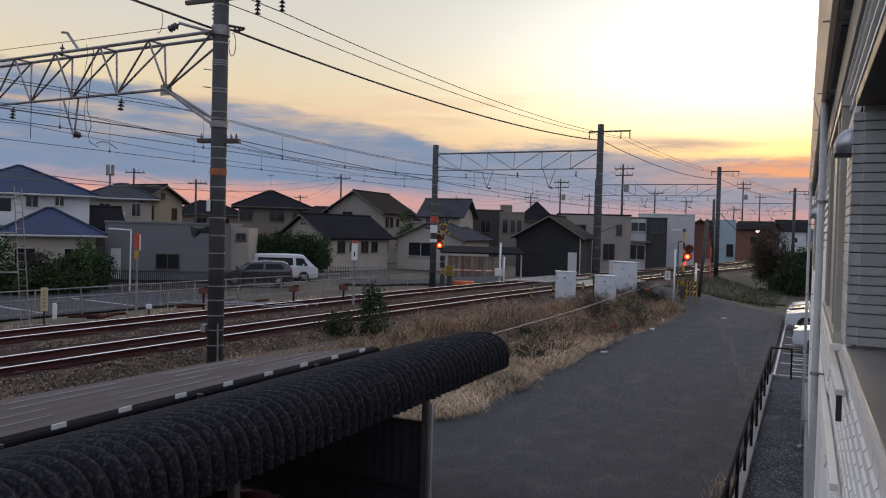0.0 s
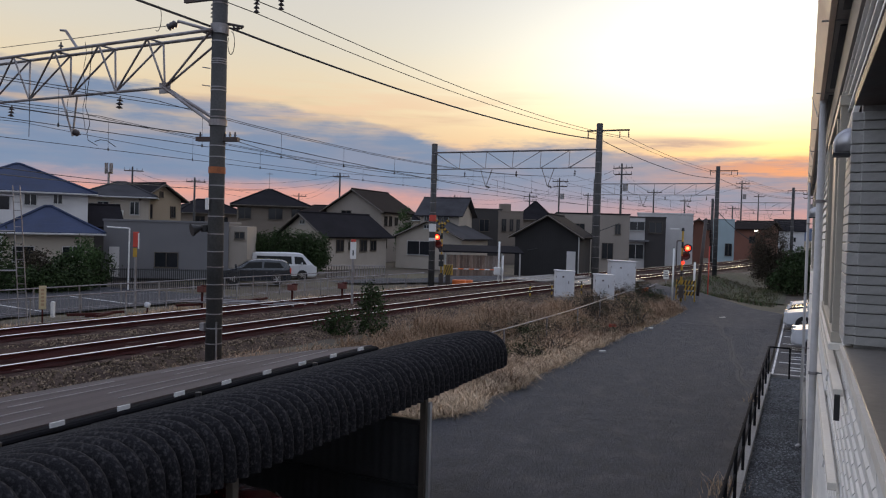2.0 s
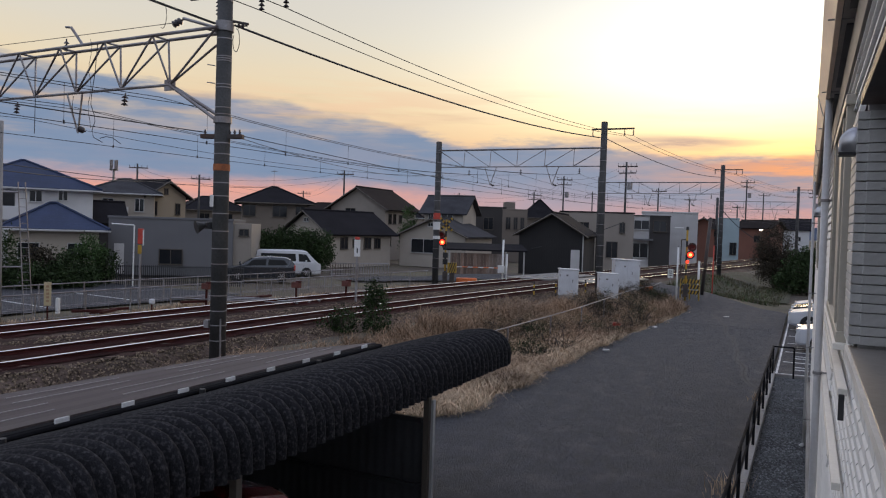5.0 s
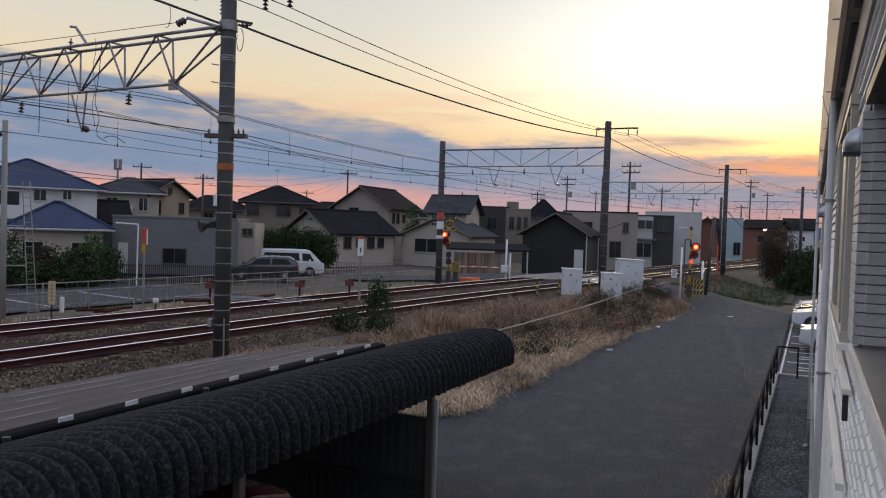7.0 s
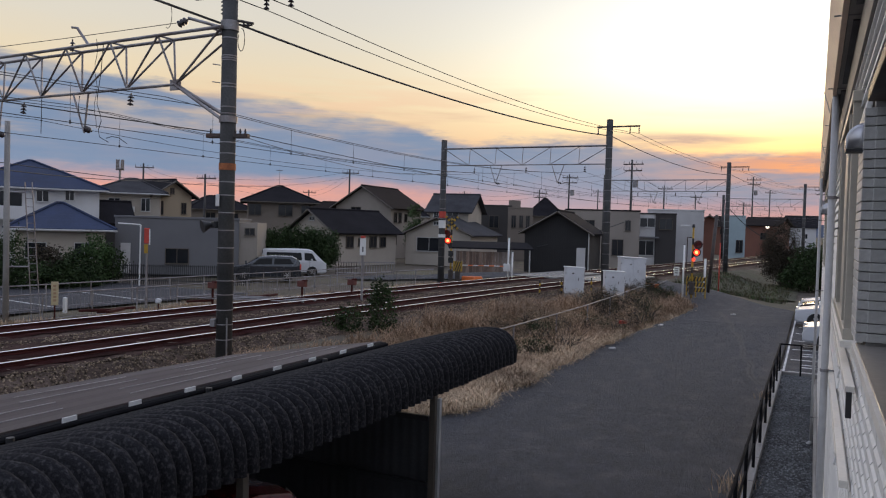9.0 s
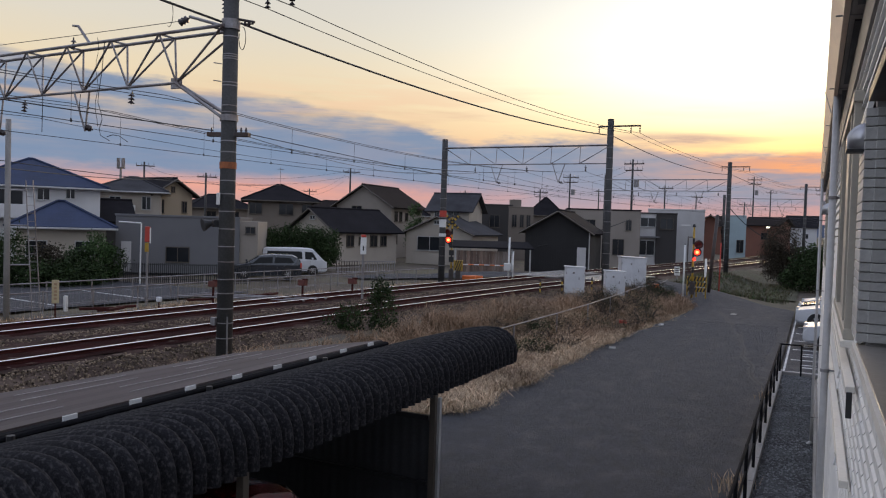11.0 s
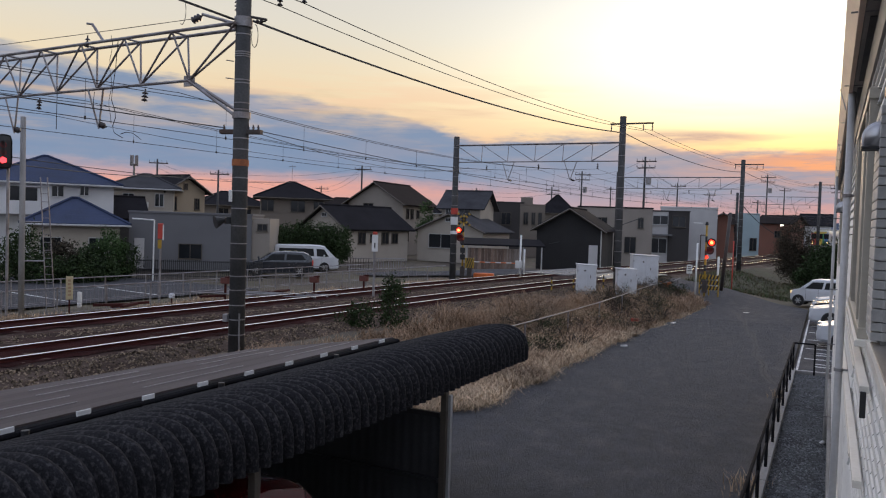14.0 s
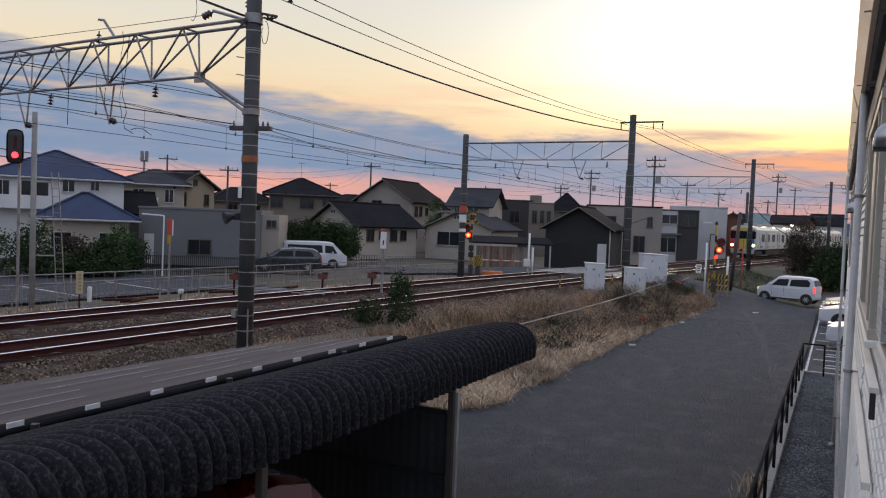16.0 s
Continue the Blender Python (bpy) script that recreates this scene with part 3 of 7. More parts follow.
sl = box(B(), (0, 0, -0.20), (2.1, 0.22, 0.14), bevel=0.015)
sleeper_me = bpy.data.meshes.new("sleeper")
sl.to_mesh(sleeper_me)
sl.free()
sleeper_me.materials.append(SLEEPER)
for c, which in ((0.0, "near"), (-TRACKS, "far")):
    track = thing("railway_track", pose(0, 0, 0), "narrow-gauge railway track with shining rail heads and rusty rail sides", "railway track", "parallel tracks")
    for s in (-1, 1):
        r = mesh_ob("rail", *rail_mesh(c + s * GAUGE / 2, False), RUST, track, "rusty steel rail")
        mesh_ob("rail_head", *rail_mesh(c + s * GAUGE / 2, True), RAILHEAD, r, "polished running surface", smooth=True)
    y = -8.0
    while y < 72:
        o = new("sleeper", sleeper_me)
        o.parent = track
        o.matrix_basis = Matrix.Translation(line_at(y, c, RAIL_Z)) @ pose(0, 0, 0, 0, 0, line_turn(y) + 0.6 * noise.noise((y, c, 0)))
        y += 0.62 if y < 45 else 0.9
# level crossing decks
deck = thing("level_crossing_deck", pose(0, 0, 0), "pale worn crossing panels laid between the rails", "crossing deck")
DECK = mat("deck_panel", (0.17, 0.165, 0.165), 0.5, vary=0.2, scale=1, fine=20, bump=0.2, dirt=(0.16, 0.14, 0.13), dirt_amt=0.5)
for c in (0.0, -TRACKS):
    for k in range(8):
        y = CROSS_Y - 2.6 + k * 0.9
        p = line_at(y, c, RAIL_Z - 0.05)
        part("panel", one_box((0, 0, 0), (0.98, 0.87, 0.09), bevel=0.01), DECK, deck, m=Matrix.Translation(p) @ pose(0, 0, 0, 0, 0, line_turn(y)))
        for s in (-1, 1):
            p = line_at(y, c + s * 1.15, RAIL_Z - 0.05)
            part("panel", one_box((0, 0, 0), (0.78, 0.87, 0.09), bevel=0.01), DECK, deck, m=Matrix.Translation(p) @ pose(0, 0, 0, 0, 0, line_turn(y)))


# ---------------------------------------------------------------- masts, gantries and wires
def mast(m, height, r0, r1, label, bands, seg=20):
    ob = thing("catenary_mast", m, label, "railway mast", "catenary masts")
    part("shaft", one_rod((0, 0, -0.3), (0, 0, height), r0, r1, seg), MASTCON, ob, smooth=True)
    part("cap", one_rod((0, 0, height), (0, 0, height + 0.03), r1 + 0.01, r1 - 0.02, seg), DARKSTEEL, ob)
    for z in bands:
        r = r0 + (r1 - r0) * z / height
        part("band", one_rod((0, 0, z - 0.012), (0, 0, z + 0.012), r + 0.006, seg=seg), STEEL, ob, "thin steel band")
    return ob


def truss(ob, a, b, top_z, bot_z, half, panels, r=0.035, pratt=False):
    """Lattice beam from a to b in the thing's space: two top chords, one bottom chord, diagonals."""
    a, b = Vector(a), Vector(b)
    d = (b - a).normalized()
    n = Vector((-d.y, d.x, 0)) * half
    up, dn = Vector((0, 0, top_z)), Vector((0, 0, bot_z))
    for s in (-1, 1):
        part("top_chord", one_rod(a + up + n * s, b + up + n * s, r * 1.15), STEEL, ob)
    c0, c1 = a.lerp(b, 1.0 / panels), b
    part("bottom_chord", one_rod(c0 + dn, c1 + dn, r), STEEL, ob)
    if pratt:
        part("bottom_chord", one_rod(a + dn, c0 + dn, r), STEEL, ob)
        for i in range(panels):
            p0, p1 = a.lerp(b, i / panels), a.lerp(b, (i + 1) / panels)
            if i:
                part("vertical", one_rod(p0 + dn, p0 + up - n, r * 0.6), STEEL, ob)
            q0, q1 = (p0 + up - n, p1 + dn) if i < panels / 2 else (p0 + dn, p1 + up - n)
            part("diagonal", one_rod(q0, q1, r * 0.6), STEEL, ob)
            if i in (0, panels - 1):
                part("diagonal", one_rod(q0, q1 + n * 0.8, r * 0.6), STEEL, ob)
        return
    for i in range(panels):
        p0, p1 = a.lerp(b, i / panels), a.lerp(b, (i + 1) / panels)
        for s in (-1, 1):
            if i == 0:
                part("diagonal", one_rod(p0 + up + n * s, p1 + dn, r * 0.75), STEEL, ob)
            else:
                mid = p0.lerp(p1, 0.2)
                part("diagonal", one_rod(p0 + dn, mid + up + n * s, r * 0.7), STEEL, ob)
                part("diagonal", one_rod(mid + up + n * s, p1 + dn, r * 0.7), STEEL, ob)
        q = p0.lerp(p1, 0.2)
        part("cross_tie", one_rod(q + up - n, q + up + n, r * 0.7), STEEL, ob)


def insulator(ob, p, up=(0, 0, 1), n=3, r=0.07, pitch=0.09):
    bm = B()
    p, up = Vector(p), Vector(up).normalized()
    rod(bm, p, p + up * pitch * (n + 0.6), 0.018)
    for i in range(n):
        c = p + up * pitch * (i + 0.5)
        rod(bm, c - up * 0.02, c + up * 0.025, r, r * 0.45, 12)
    return part("insulator", bm, INSUL, ob, "dark glazed disc insulator", smooth=False)


SUPPORTS = [-27.0, 14.3, 39.9, 67.0, 103.0, 145.0, 190.0]


def gantry(y, near_off, far_off, near_top, far_top, arms, label_note, lattice=6, r=0.19, skew=1.0):
    pn, pf = line_at(y, near_off, 0.0), line_at(y - skew, -TRACKS - far_off, 0.0)
    masts = []
    bands = [1.0 + 0.55 * k for k in range(14)]
    for p, h in ((pn, near_top), (pf, far_top)):
        if h:
            masts.append(mast(pose(p.x, p.y, 0.75, 0, 0, 0), h - 0.75, r, r * 0.86, label_note, bands))
    g = thing("catenary_gantry", pose(0, 0, 0), "grey steel lattice beam spanning the tracks between masts", "gantry", "catenary gantries")
    a, b = Vector((pn.x, pn.y, 0)), Vector((pf.x, pf.y, 0))
    truss(g, a, b, 8.47, 7.52, 0.12, lattice, 0.03, True)
    # drop brackets and insulators over each track
    for off in (0.0, -TRACKS):
        q = line_at(y, off, 0)
        for s in (-0.35, 0.35):
            part("drop_bracket", one_rod((q.x + s, q.y, 7.55), (q.x, q.y, 6.55), 0.022), STEEL, g)
        insulator(g, (q.x + 0.05, q.y, 6.58), (1, 0, -0.35), 2, 0.075)
    for off in (1.55, -1.9, -5.2):
        q = line_at(y, off, 0)
        insulator(g, (q.x, q.y, 7.12), (0, 0, 1), 3, 0.075)
    if arms:
        z = near_top - 0.35
        t = line_at(y, near_off, 0)
        arm = masts[0]
        o = Vector((t.x, t.y, 0.75))
        part("crossarm", one_box((0.45, 0, z - 0.75), (2.2, 0.08, 0.08)), DARKSTEEL, arm)
        for s in (-0.6, 1.05, 1.5):
            insulator(arm, (s, 0, z - 0.75 - 0.36), (0, 0, 1), 3, 0.05)
    return masts, g


masts2, g2 = gantry(39.9, 2.85, 2.85, 9.78, 8.95, True, "tall weathered concrete railway mast with steel bands")
masts3, g3 = gantry(67.0, 2.4, 4.0, 9.86, 8.9, True, "tall weathered concrete railway mast with steel bands")
masts4, g4 = gantry(103.0, 2.6, 2.85, 10.3, 8.9, True, "tall weathered concrete railway mast with steel bands")
# the nearest mast and its one-sided portal
M1 = line_at(13.8, 2.86, 0.75)
m1 = mast(pose(*M1), 9.6, 0.185, 0.165, "near weathered concrete railway mast with bands, clamps and an orange plate",
          [0.6, 0.95, 1.28, 1.63, 1.95, 2.35, 2.7, 3.1, 3.5, 3.9, 4.2, 4.55, 4.85, 5.1, 5.75, 5.9, 6.35, 6.42, 6.95, 7.0, 7.05, 7.45, 8.3], 28)
for z, h, mt in ((5.62, 0.14, STEEL), (7.73, 0.22, STEEL)):
    part("clamp", one_rod((0, 0, z - h / 2), (0, 0, z + h / 2), 0.205, seg=20), mt, m1, "bolted steel clamp")
part("plate", one_rod((0, 0, 4.47), (0, 0, 4.62), 0.19, seg=28), mat("faded_orange", (0.34, 0.11, 0.04), 0.7, vary=0.35, scale=6, fine=40, bump=0.1), m1, "faded orange reflective band")
part("plate", one_box((-0.1, -0.19, 3.78), (0.20, 0.03, 0.27), rz=-30, bevel=0.01), WHITE, m1, "small white plate")
part("crossarm", one_box((0, 0, 5.25), (1.0, 0.16, 0.10), rz=16, bevel=0.01), DARKSTEEL, m1)
for s in (-0.42, 0.18, 0.3, 0.42):
    insulator(m1, (s * math.cos(0.28), s * math.sin(0.28), 5.28), (0, 0, 1), 2, 0.035, 0.05)
# loudspeaker
spk = B()
rod(spk, (-0.30, -0.16, 3.22), (-0.40, -0.34, 3.17), 0.05, 0.15, 16)
box(spk, (-0.24, -0.08, 3.22), (0.2, 0.16, 0.16), rz=-30, bevel=0.02)
part("loudspeaker", spk, BLACKP, m1, "black horn loudspeaker")
part("bracket", one_box((-0.12, -0.05, 3.38), (0.3, 0.05, 0.04), rz=-30), STEEL, m1)
part("conduit", one_rod((0.17, -0.1, 0), (0.16, -0.1, 1.1), 0.02), STEEL, m1)
part("junction_box", one_box((-0.16, -0.17, 0.98), (0.13, 0.12, 0.18), bevel=0.01), STEEL, m1)
top_arm = part("crossarm", one_box((0.45, 0, 8.45), (2.9, 0.09, 0.09), rz=2), DARKSTEEL, m1)
for s in (-0.28, 0.95, 1.62):
    insulator(m1, (s, 0.1, 8.03), (0, 0, 1), 4, 0.07)
insulator(m1, (0.28, 0.1, 7.75), (1, 0.3, 0), 2, 0.06)
part("strut", one_rod((0.15, 0.05, 7.86), (0.55, 0.15, 7.78), 0.03), DARKSTEEL, m1)
for z in (6.85, 6.45):
    part("step_bolt", one_rod((-0.18, -0.08, z), (-0.34, -0.16, z + 0.02), 0.012), STEEL, m1)

far1 = line_at(13.8, -TRACKS - 5.5, 0)
g1 = thing("catenary_gantry", pose(0, 0, 0), "grey steel lattice beam reaching from the near mast across both tracks", "gantry", "catenary gantries")
ma, mb = Vector((M1.x, M1.y, 0)), Vector((far1.x, far1.y, 0))
truss(g1, ma, mb, 8.42, 7.28, 0.24, 7, 0.036)
kn = ma.lerp(mb, 1.0 / 7)
for s in (-0.12, 0.12):
    part("knee_brace", one_rod((ma.x + s * 0.5, ma.y + s, 6.35), (kn.x, kn.y + s * 0.3, 7.28), 0.04), STEEL, g1)
part("gusset", one_box((kn.x, kn.y, 7.27), (0.34, 0.03, 0.26), bevel=0.01), STEEL, g1)
part("bent_arm", one_rod((kn.x - 3.0, kn.y, 8.45), (kn.x - 3.55, kn.y + 0.1, 8.95), 0.035), STEEL, g1)
part("bent_arm", one_rod((kn.x - 3.55, kn.y + 0.1, 8.95), (kn.x - 3.75, kn.y + 0.1, 8.98), 0.03), STEEL, g1)
insulator(g1, (kn.x - 3.72, kn.y + 0.1, 8.35), (0, 0, 1), 3, 0.07)
part("bent_arm", one_rod((ma.x - 0.15, ma.y, 8.45), (ma.x - 1.25, ma.y, 8.78), 0.035), STEEL, g1)
insulator(g1, (ma.x - 1.55, ma.y, 8.66), (1, 0, 0.3), 3, 0.09)
for off in (-2.25, -2.25 - TRACKS):
    q = line_at(13.8, off, 0)
    for s in (-0.42, 0.14):
        part("drop_bracket", one_rod((q.x + s, q.y, 7.25), (q.x, q.y, 6.25), 0.025), STEEL, g1)
    insulator(g1, (q.x + 0.06, q.y, 6.35), (1, 0, -0.35), 2, 0.085)
for off in (-0.48, -4.9):
    q = line_at(13.8, off, 0)
    insulator(g1, (q.x, q.y, 6.86), (0, 0.1, 1), 3, 0.085)


def cable(name, pts, r, label, group="", seg=5):
    ob = mesh_ob(name, *tube_path(pts, r, seg), WIRE)
    return tagged(ob, label, "cable", group)


def hang(y, off, zig):
    return line_at(y, off + zig, 0)


for off in (0.0, -TRACKS):
    cat = thing("catenary_wire", pose(0, 0, 0), "overhead messenger and contact wire with droppers", "overhead wire", "overhead wires")
    for i in range(len(SUPPORTS) - 1):
        y0, y1 = SUPPORTS[i], SUPPORTS[i + 1]
        z0 = (-0.2, 0.2)[i % 2]
        n = 16
        mes, con = [], []
        for k in range(n + 1):
            f = k / n
            y = y0 + (y1 - y0) * f
            p = line_at(y, off + z0 * (1 - 2 * f), 0)
            mes.append((p.x, p.y, 7.12 - 4 * 0.42 * f * (1 - f)))
            con.append((p.x, p.y, 6.15))
        mesh_ob("messenger", *tube_path(mes, 0.009, 5), WIRE, cat)
        mesh_ob("contact_wire", *tube_path(con, 0.009, 5), WIRE, cat)
        if i < 4:
            for k in range(1, n, 2):
                part("dropper", one_rod(mes[k], con[k], 0.006, seg=4), WIRE, cat)
                part("clip", one_rod(Vector(con[k]) - Vector((0, 0, 0.03)), Vector(con[k]) + Vector((0, 0, 0.05)), 0.022, seg=6), WIRE, cat)
# feeders and earth wires
for off, zz, r, drop in ((1.55, 7.12, 0.008, 0.5), (-1.9, 7.12, 0.008, 0.5), (-5.2, 7.1, 0.008, 0.5)):
    for y0, y1 in ((-27, 14.3), (14.3, 39.9), (39.9, 67), (67, 103), (103, 145)):
        p, q = line_at(y0, off, zz - 0.3 if y0 == 14.3 else zz), line_at(y1, off, zz - 0.3 if y1 == 14.3 else zz)
        cable("feeder_wire", sag(p, q, drop), r, "thin feeder wire under the gantry", "feeder wires")
T1 = Vector((M1.x, M1.y, 0))
N2, N3, N4 = line_at(39.9, 2.85, 0), line_at(67.0, 2.4, 0), line_at(103.0, 2.6, 0)
cable("power_cable", sag(T1 + Vector((0.2, 0.1, 8.52)), N2 + Vector((-0.2, 0, 9.0)), 0.38, 20), 0.028, "thick black power cable between masts", "power cables")
cable("power_cable", sag(N2 + Vector((0.1, 0, 8.95)), N3 + Vector((-0.1, 0, 8.9)), 0.45, 16), 0.022, "thick black power cable between masts", "power cables")
cable("power_cable", sag(N3 + Vector((0.1, 0, 8.9)), N4 + Vector((-0.1, 0, 9.0)), 0.45, 16), 0.02, "thick black power cable between masts", "power cables")
cable("power_cable", sag(T1 + Vector((-0.2, -0.1, 8.55)), line_at(-27, 2.8, 10.6), 0.4, 16), 0.028, "thick black power cable between masts", "power cables")
for s1, s2, z1, z2 in ((0.95, 1.05, 8.78, 9.05), (1.62, 1.5, 8.78, 9.05)):
    cable("line_wire", sag(T1 + Vector((s1, 0.1, z1)), N2 + Vector((s2, 0, z2)), 0.40, 16), 0.011, "thin line wire on insulators", "line wires")
    cable("line_wire", sag(N2 + Vector((s2, 0, z2)), N3 + Vector((s2, 0, 9.1)), 0.3, 14), 0.011, "thin line wire on insulators", "line wires")
    cable("line_wire", sag(N3 + Vector((s2, 0, 9.1)), N4 + Vector((s2, 0, 9.55)), 0.3, 14), 0.011, "thin line wire on insulators", "line wires")
    cable("line_wire", sag(T1 + Vector((s1, 0.1, z1)), line_at(-27, 2.8 + s1, 9.6), 0.3, 14), 0.011, "thin line wire on insulators", "line wires")
cable("earth_wire", [T1 + Vector((-1.6, 0, 8.70)), Vector((kn.x - 3.7, kn.y + 0.1, 8.72)), Vector((far1.x, far1.y, 8.85))], 0.009, "thin wire above the lattice beam", "line wires")
cable("signal_cable", sag(T1 + Vector((0.45, 0.12, 6.02)), line_at(67, -1.5, 6.3), 0.5, 20), 0.010, "signal cable from the mast clamp", "signal cables")
cable("signal_cable", sag(T1 + Vector((0.3, 0.12, 6.0)), line_at(39.9, -6.4, 7.3), 0.5, 20), 0.008, "signal cable from the mast clamp", "signal cables")
cable("signal_cable", sag(T1 + Vector((-0.45, -0.1, 6.1)), line_at(-27, 2.4, 7.3), 0.5, 16), 0.012, "signal cable from the mast clamp", "signal cables")
# small jumper loops at the near mast
cable("jumper", [T1 + Vector((0.25 + 0.16 * math.sin(a) * 0.6, 0.1, 8.0 + 0.26 * math.cos(a) + 0.18)) for a in np.linspace(0, 5.2, 14)], 0.009, "thin black looped jumper wire", "jumpers")
cable("jumper", [T1 + Vector((-1.9 + 0.12 * math.sin(a), 0, 8.9 + 0.3 * math.cos(a))) for a in np.linspace(0.2, 3.6, 12)], 0.008, "thin black looped jumper wire", "jumpers")
cable("jumper", [T1 + Vector((-4.2 + 0.05 * math.sin(k * 1.3), -0.1, 8.5 - k * 0.2)) for k in range(12)], 0.007, "thin black hanging jumper wire", "jumpers")
for pts in ([(-16.35, 13.75, 8.47), (-16.43, 13.75, 7.72), (-16.54, 13.75, 7.15), (-16.56, 13.75, 6.93), (-16.43, 13.75, 6.65), (-16.4, 13.75, 6.49), (-16.5, 13.75, 6.27), (-16.45, 13.75, 6.1), (-16.13, 13.75, 5.96)],
            [(-16.21, 13.75, 6.06), (-16.01, 13.75, 6.1), (-15.78, 13.75, 6.07), (-15.48, 13.75, 5.91)],
            [(-17.2, 13.75, 7.17), (-17.24, 13.75, 6.9), (-17.19, 13.75, 6.63)],
            [(-18.65, 13.75, 7.4), (-18.66, 13.75, 6.8), (-18.67, 13.75, 6.24)]):
    cable("jumper", pts, 0.010, "thin black jumper wire hanging under the lattice beam", "jumpers")


# ---------------------------------------------------------------- the building beside the camera
SIDING = mat("pale_siding", (0.86, 0.85, 0.82), 0.7, vary=0.10, scale=1.5, fine=40, bump=0.2, rand=0.06, dirt=(0.62, 0.60, 0.57), dirt_amt=0.3)
TILE = mat("grey_wall_tile", (0.52, 0.51, 0.49), 0.65, vary=0.12, scale=3, fine=60, bump=0.3, dist=0.004, rand=0.10)
JOINT = mat("tile_joint", (0.27, 0.26, 0.25), 0.9, vary=0.2, scale=4, fine=60, bump=0.3)
SOFFIT = mat("soffit_board", (0.40, 0.37, 0.34), 0.8, vary=0.12, scale=2, fine=30, bump=0.1)
# cream eaves edge; the orange of the sunset glow is put into its colour
FASCIA = mat("glow_tinted_fascia", (0.82, 0.62, 0.46), 0.6, vary=0.08, scale=2, fine=30, bump=0.05)
PIPE = mat("pale_grey_pvc", (0.52, 0.51, 0.51), 0.5, vary=0.1, scale=2, fine=30, bump=0.05)
SILLM = mat("brown_sill", (0.22, 0.20, 0.18), 0.5, vary=0.15, scale=2, fine=40, bump=0.1)
TRIMW = mat("cream_trim", (0.78, 0.74, 0.67), 0.6, vary=0.08, scale=3, fine=40, bump=0.1)
WX = 0.165
Y_END = 21.5
building = thing("apartment_building", pose(0, 0, 0), "pale two-storey apartment block with lap siding and tiled piers", "building")
# core of the wall behind the cladding, with the niche at the window left open
core_bm = B()
box(core_bm, (WX + 0.24, (3.4 + Y_END) / 2, 2.65), (0.40, Y_END - 3.4, 5.3))
box(core_bm, (WX + 0.24, 0.45, 1.83), (0.40, 5.9, 3.66))
box(core_bm, (WX + 0.24, 0.45, 4.98), (0.40, 5.9, 0.64))
box(core_bm, (WX + 1.9, -2.6, 2.65), (3.4, 0.3, 5.3))
box(core_bm, (WX + 0.95, 0.45, 4.2), (0.2, 5.9, 1.2))
box(core_bm, (WX + 3.5, 9.5, 2.65), (0.3, 24.0, 5.3))
part("wall", core_bm, JOINT, building, "wall core behind the cladding")
# siding boards: each course is one board, with a small lap
bd = {}


def board(y0, y1, z, h):
    key = (round(y1 - y0, 2), h)
    if key not in bd:
        bm = box(B(), (0, 0, 0), (0.022, y1 - y0, h), bevel=0.004)
        for v in bm.verts:
            v.co.x -= 0.014 * (0.5 - v.co.z / h)
        me = bpy.data.meshes.new("siding_board")
        bm.to_mesh(me)
        bm.free()
        me.materials.append(SIDING)
        bd[key] = me
    o = new("siding_board", bd[key])
    o.parent = building
    o.location = (WX + 0.024, (y0 + y1) / 2, z)


# each brick has an upright face and a sloping lip above it
bk = B()
prof = ((0.011, -0.034), (-0.011, -0.034), (-0.012, 0.008), (0.005, 0.034), (0.011, 0.034))
ends = [[bk.verts.new((x, y, z)) for x, z in prof] for y in (-0.093, 0.093)]
for i in range(5):
    j = (i + 1) % 5
    bk.faces.new((ends[0][i], ends[0][j], ends[1][j], ends[1][i]))
bk.faces.new(ends[0][::-1])
bk.faces.new(ends[1])
bmesh.ops.recalc_face_normals(bk, faces=bk.faces)
brick_me = bpy.data.meshes.new("siding_brick")
bk.to_mesh(brick_me)
bk.free()
brick_me.materials.append(SIDING)


def brick(y, z):
    o = new("siding_brick", brick_me)
    o.parent = building
    o.location = (WX + 0.024, y + 0.1, z)


z = 0.35
while z < 5.18:
    h = 0.128 if z < 2.5 else 0.075
    if z < 3.64:
        spans = [(-2.0, 0.98), (1.0, 3.98), (4.0, 6.98), (7.0, 9.98), (10, 15.48), (15.5, Y_END)]
    elif z > 4.63:
        spans = [(-2.0, 0.98), (1.0, 3.98), (4.0, 6.98), (7.0, 9.98), (10, 15.48), (15.5, Y_END)]
    else:
        spans = [(3.62, 4.05), (6.15, 9.1), (11.3, 14.0), (16.2, Y_END)]
    if 2.5 < z < 3.64:
        for k in range(21):
            brick(1.6 + 0.2 * k + 0.1 * (round(z / h) % 2), z + h / 2)
        spans = [(-2.0, 0.98), (1.0, 1.59)] + [(5.9, 6.98)] + spans[3:]
    for a, b in spans:
        board(a, b, z + h / 2, h - 0.008)
    z += h
# tiled return of the niche
TILE_H = (0.036, 0.036, 0.052, 0.036, 0.036, 0.036)
TILE_W = ((0.106, 0.110), (0.218, 0.050), (0.300, 0.106), (0.412, 0.110), (0.520, 0.050), (0.602, 0.106), (0.712, 0.110))
RETURN_Y = 3.31
tile_data = {}


def wall_tile(name, size, at):
    if (name, size) not in tile_data:
        bm = box(B(), (0, 0, 0), size, bevel=0.003)
        me = bpy.data.meshes.new(name)
        bm.to_mesh(me)
        bm.free()
        me.materials.append(TILE)
        tile_data[(name, size)] = me
    o = new(name, tile_data[(name, size)])
    o.parent = building
    o.location = at


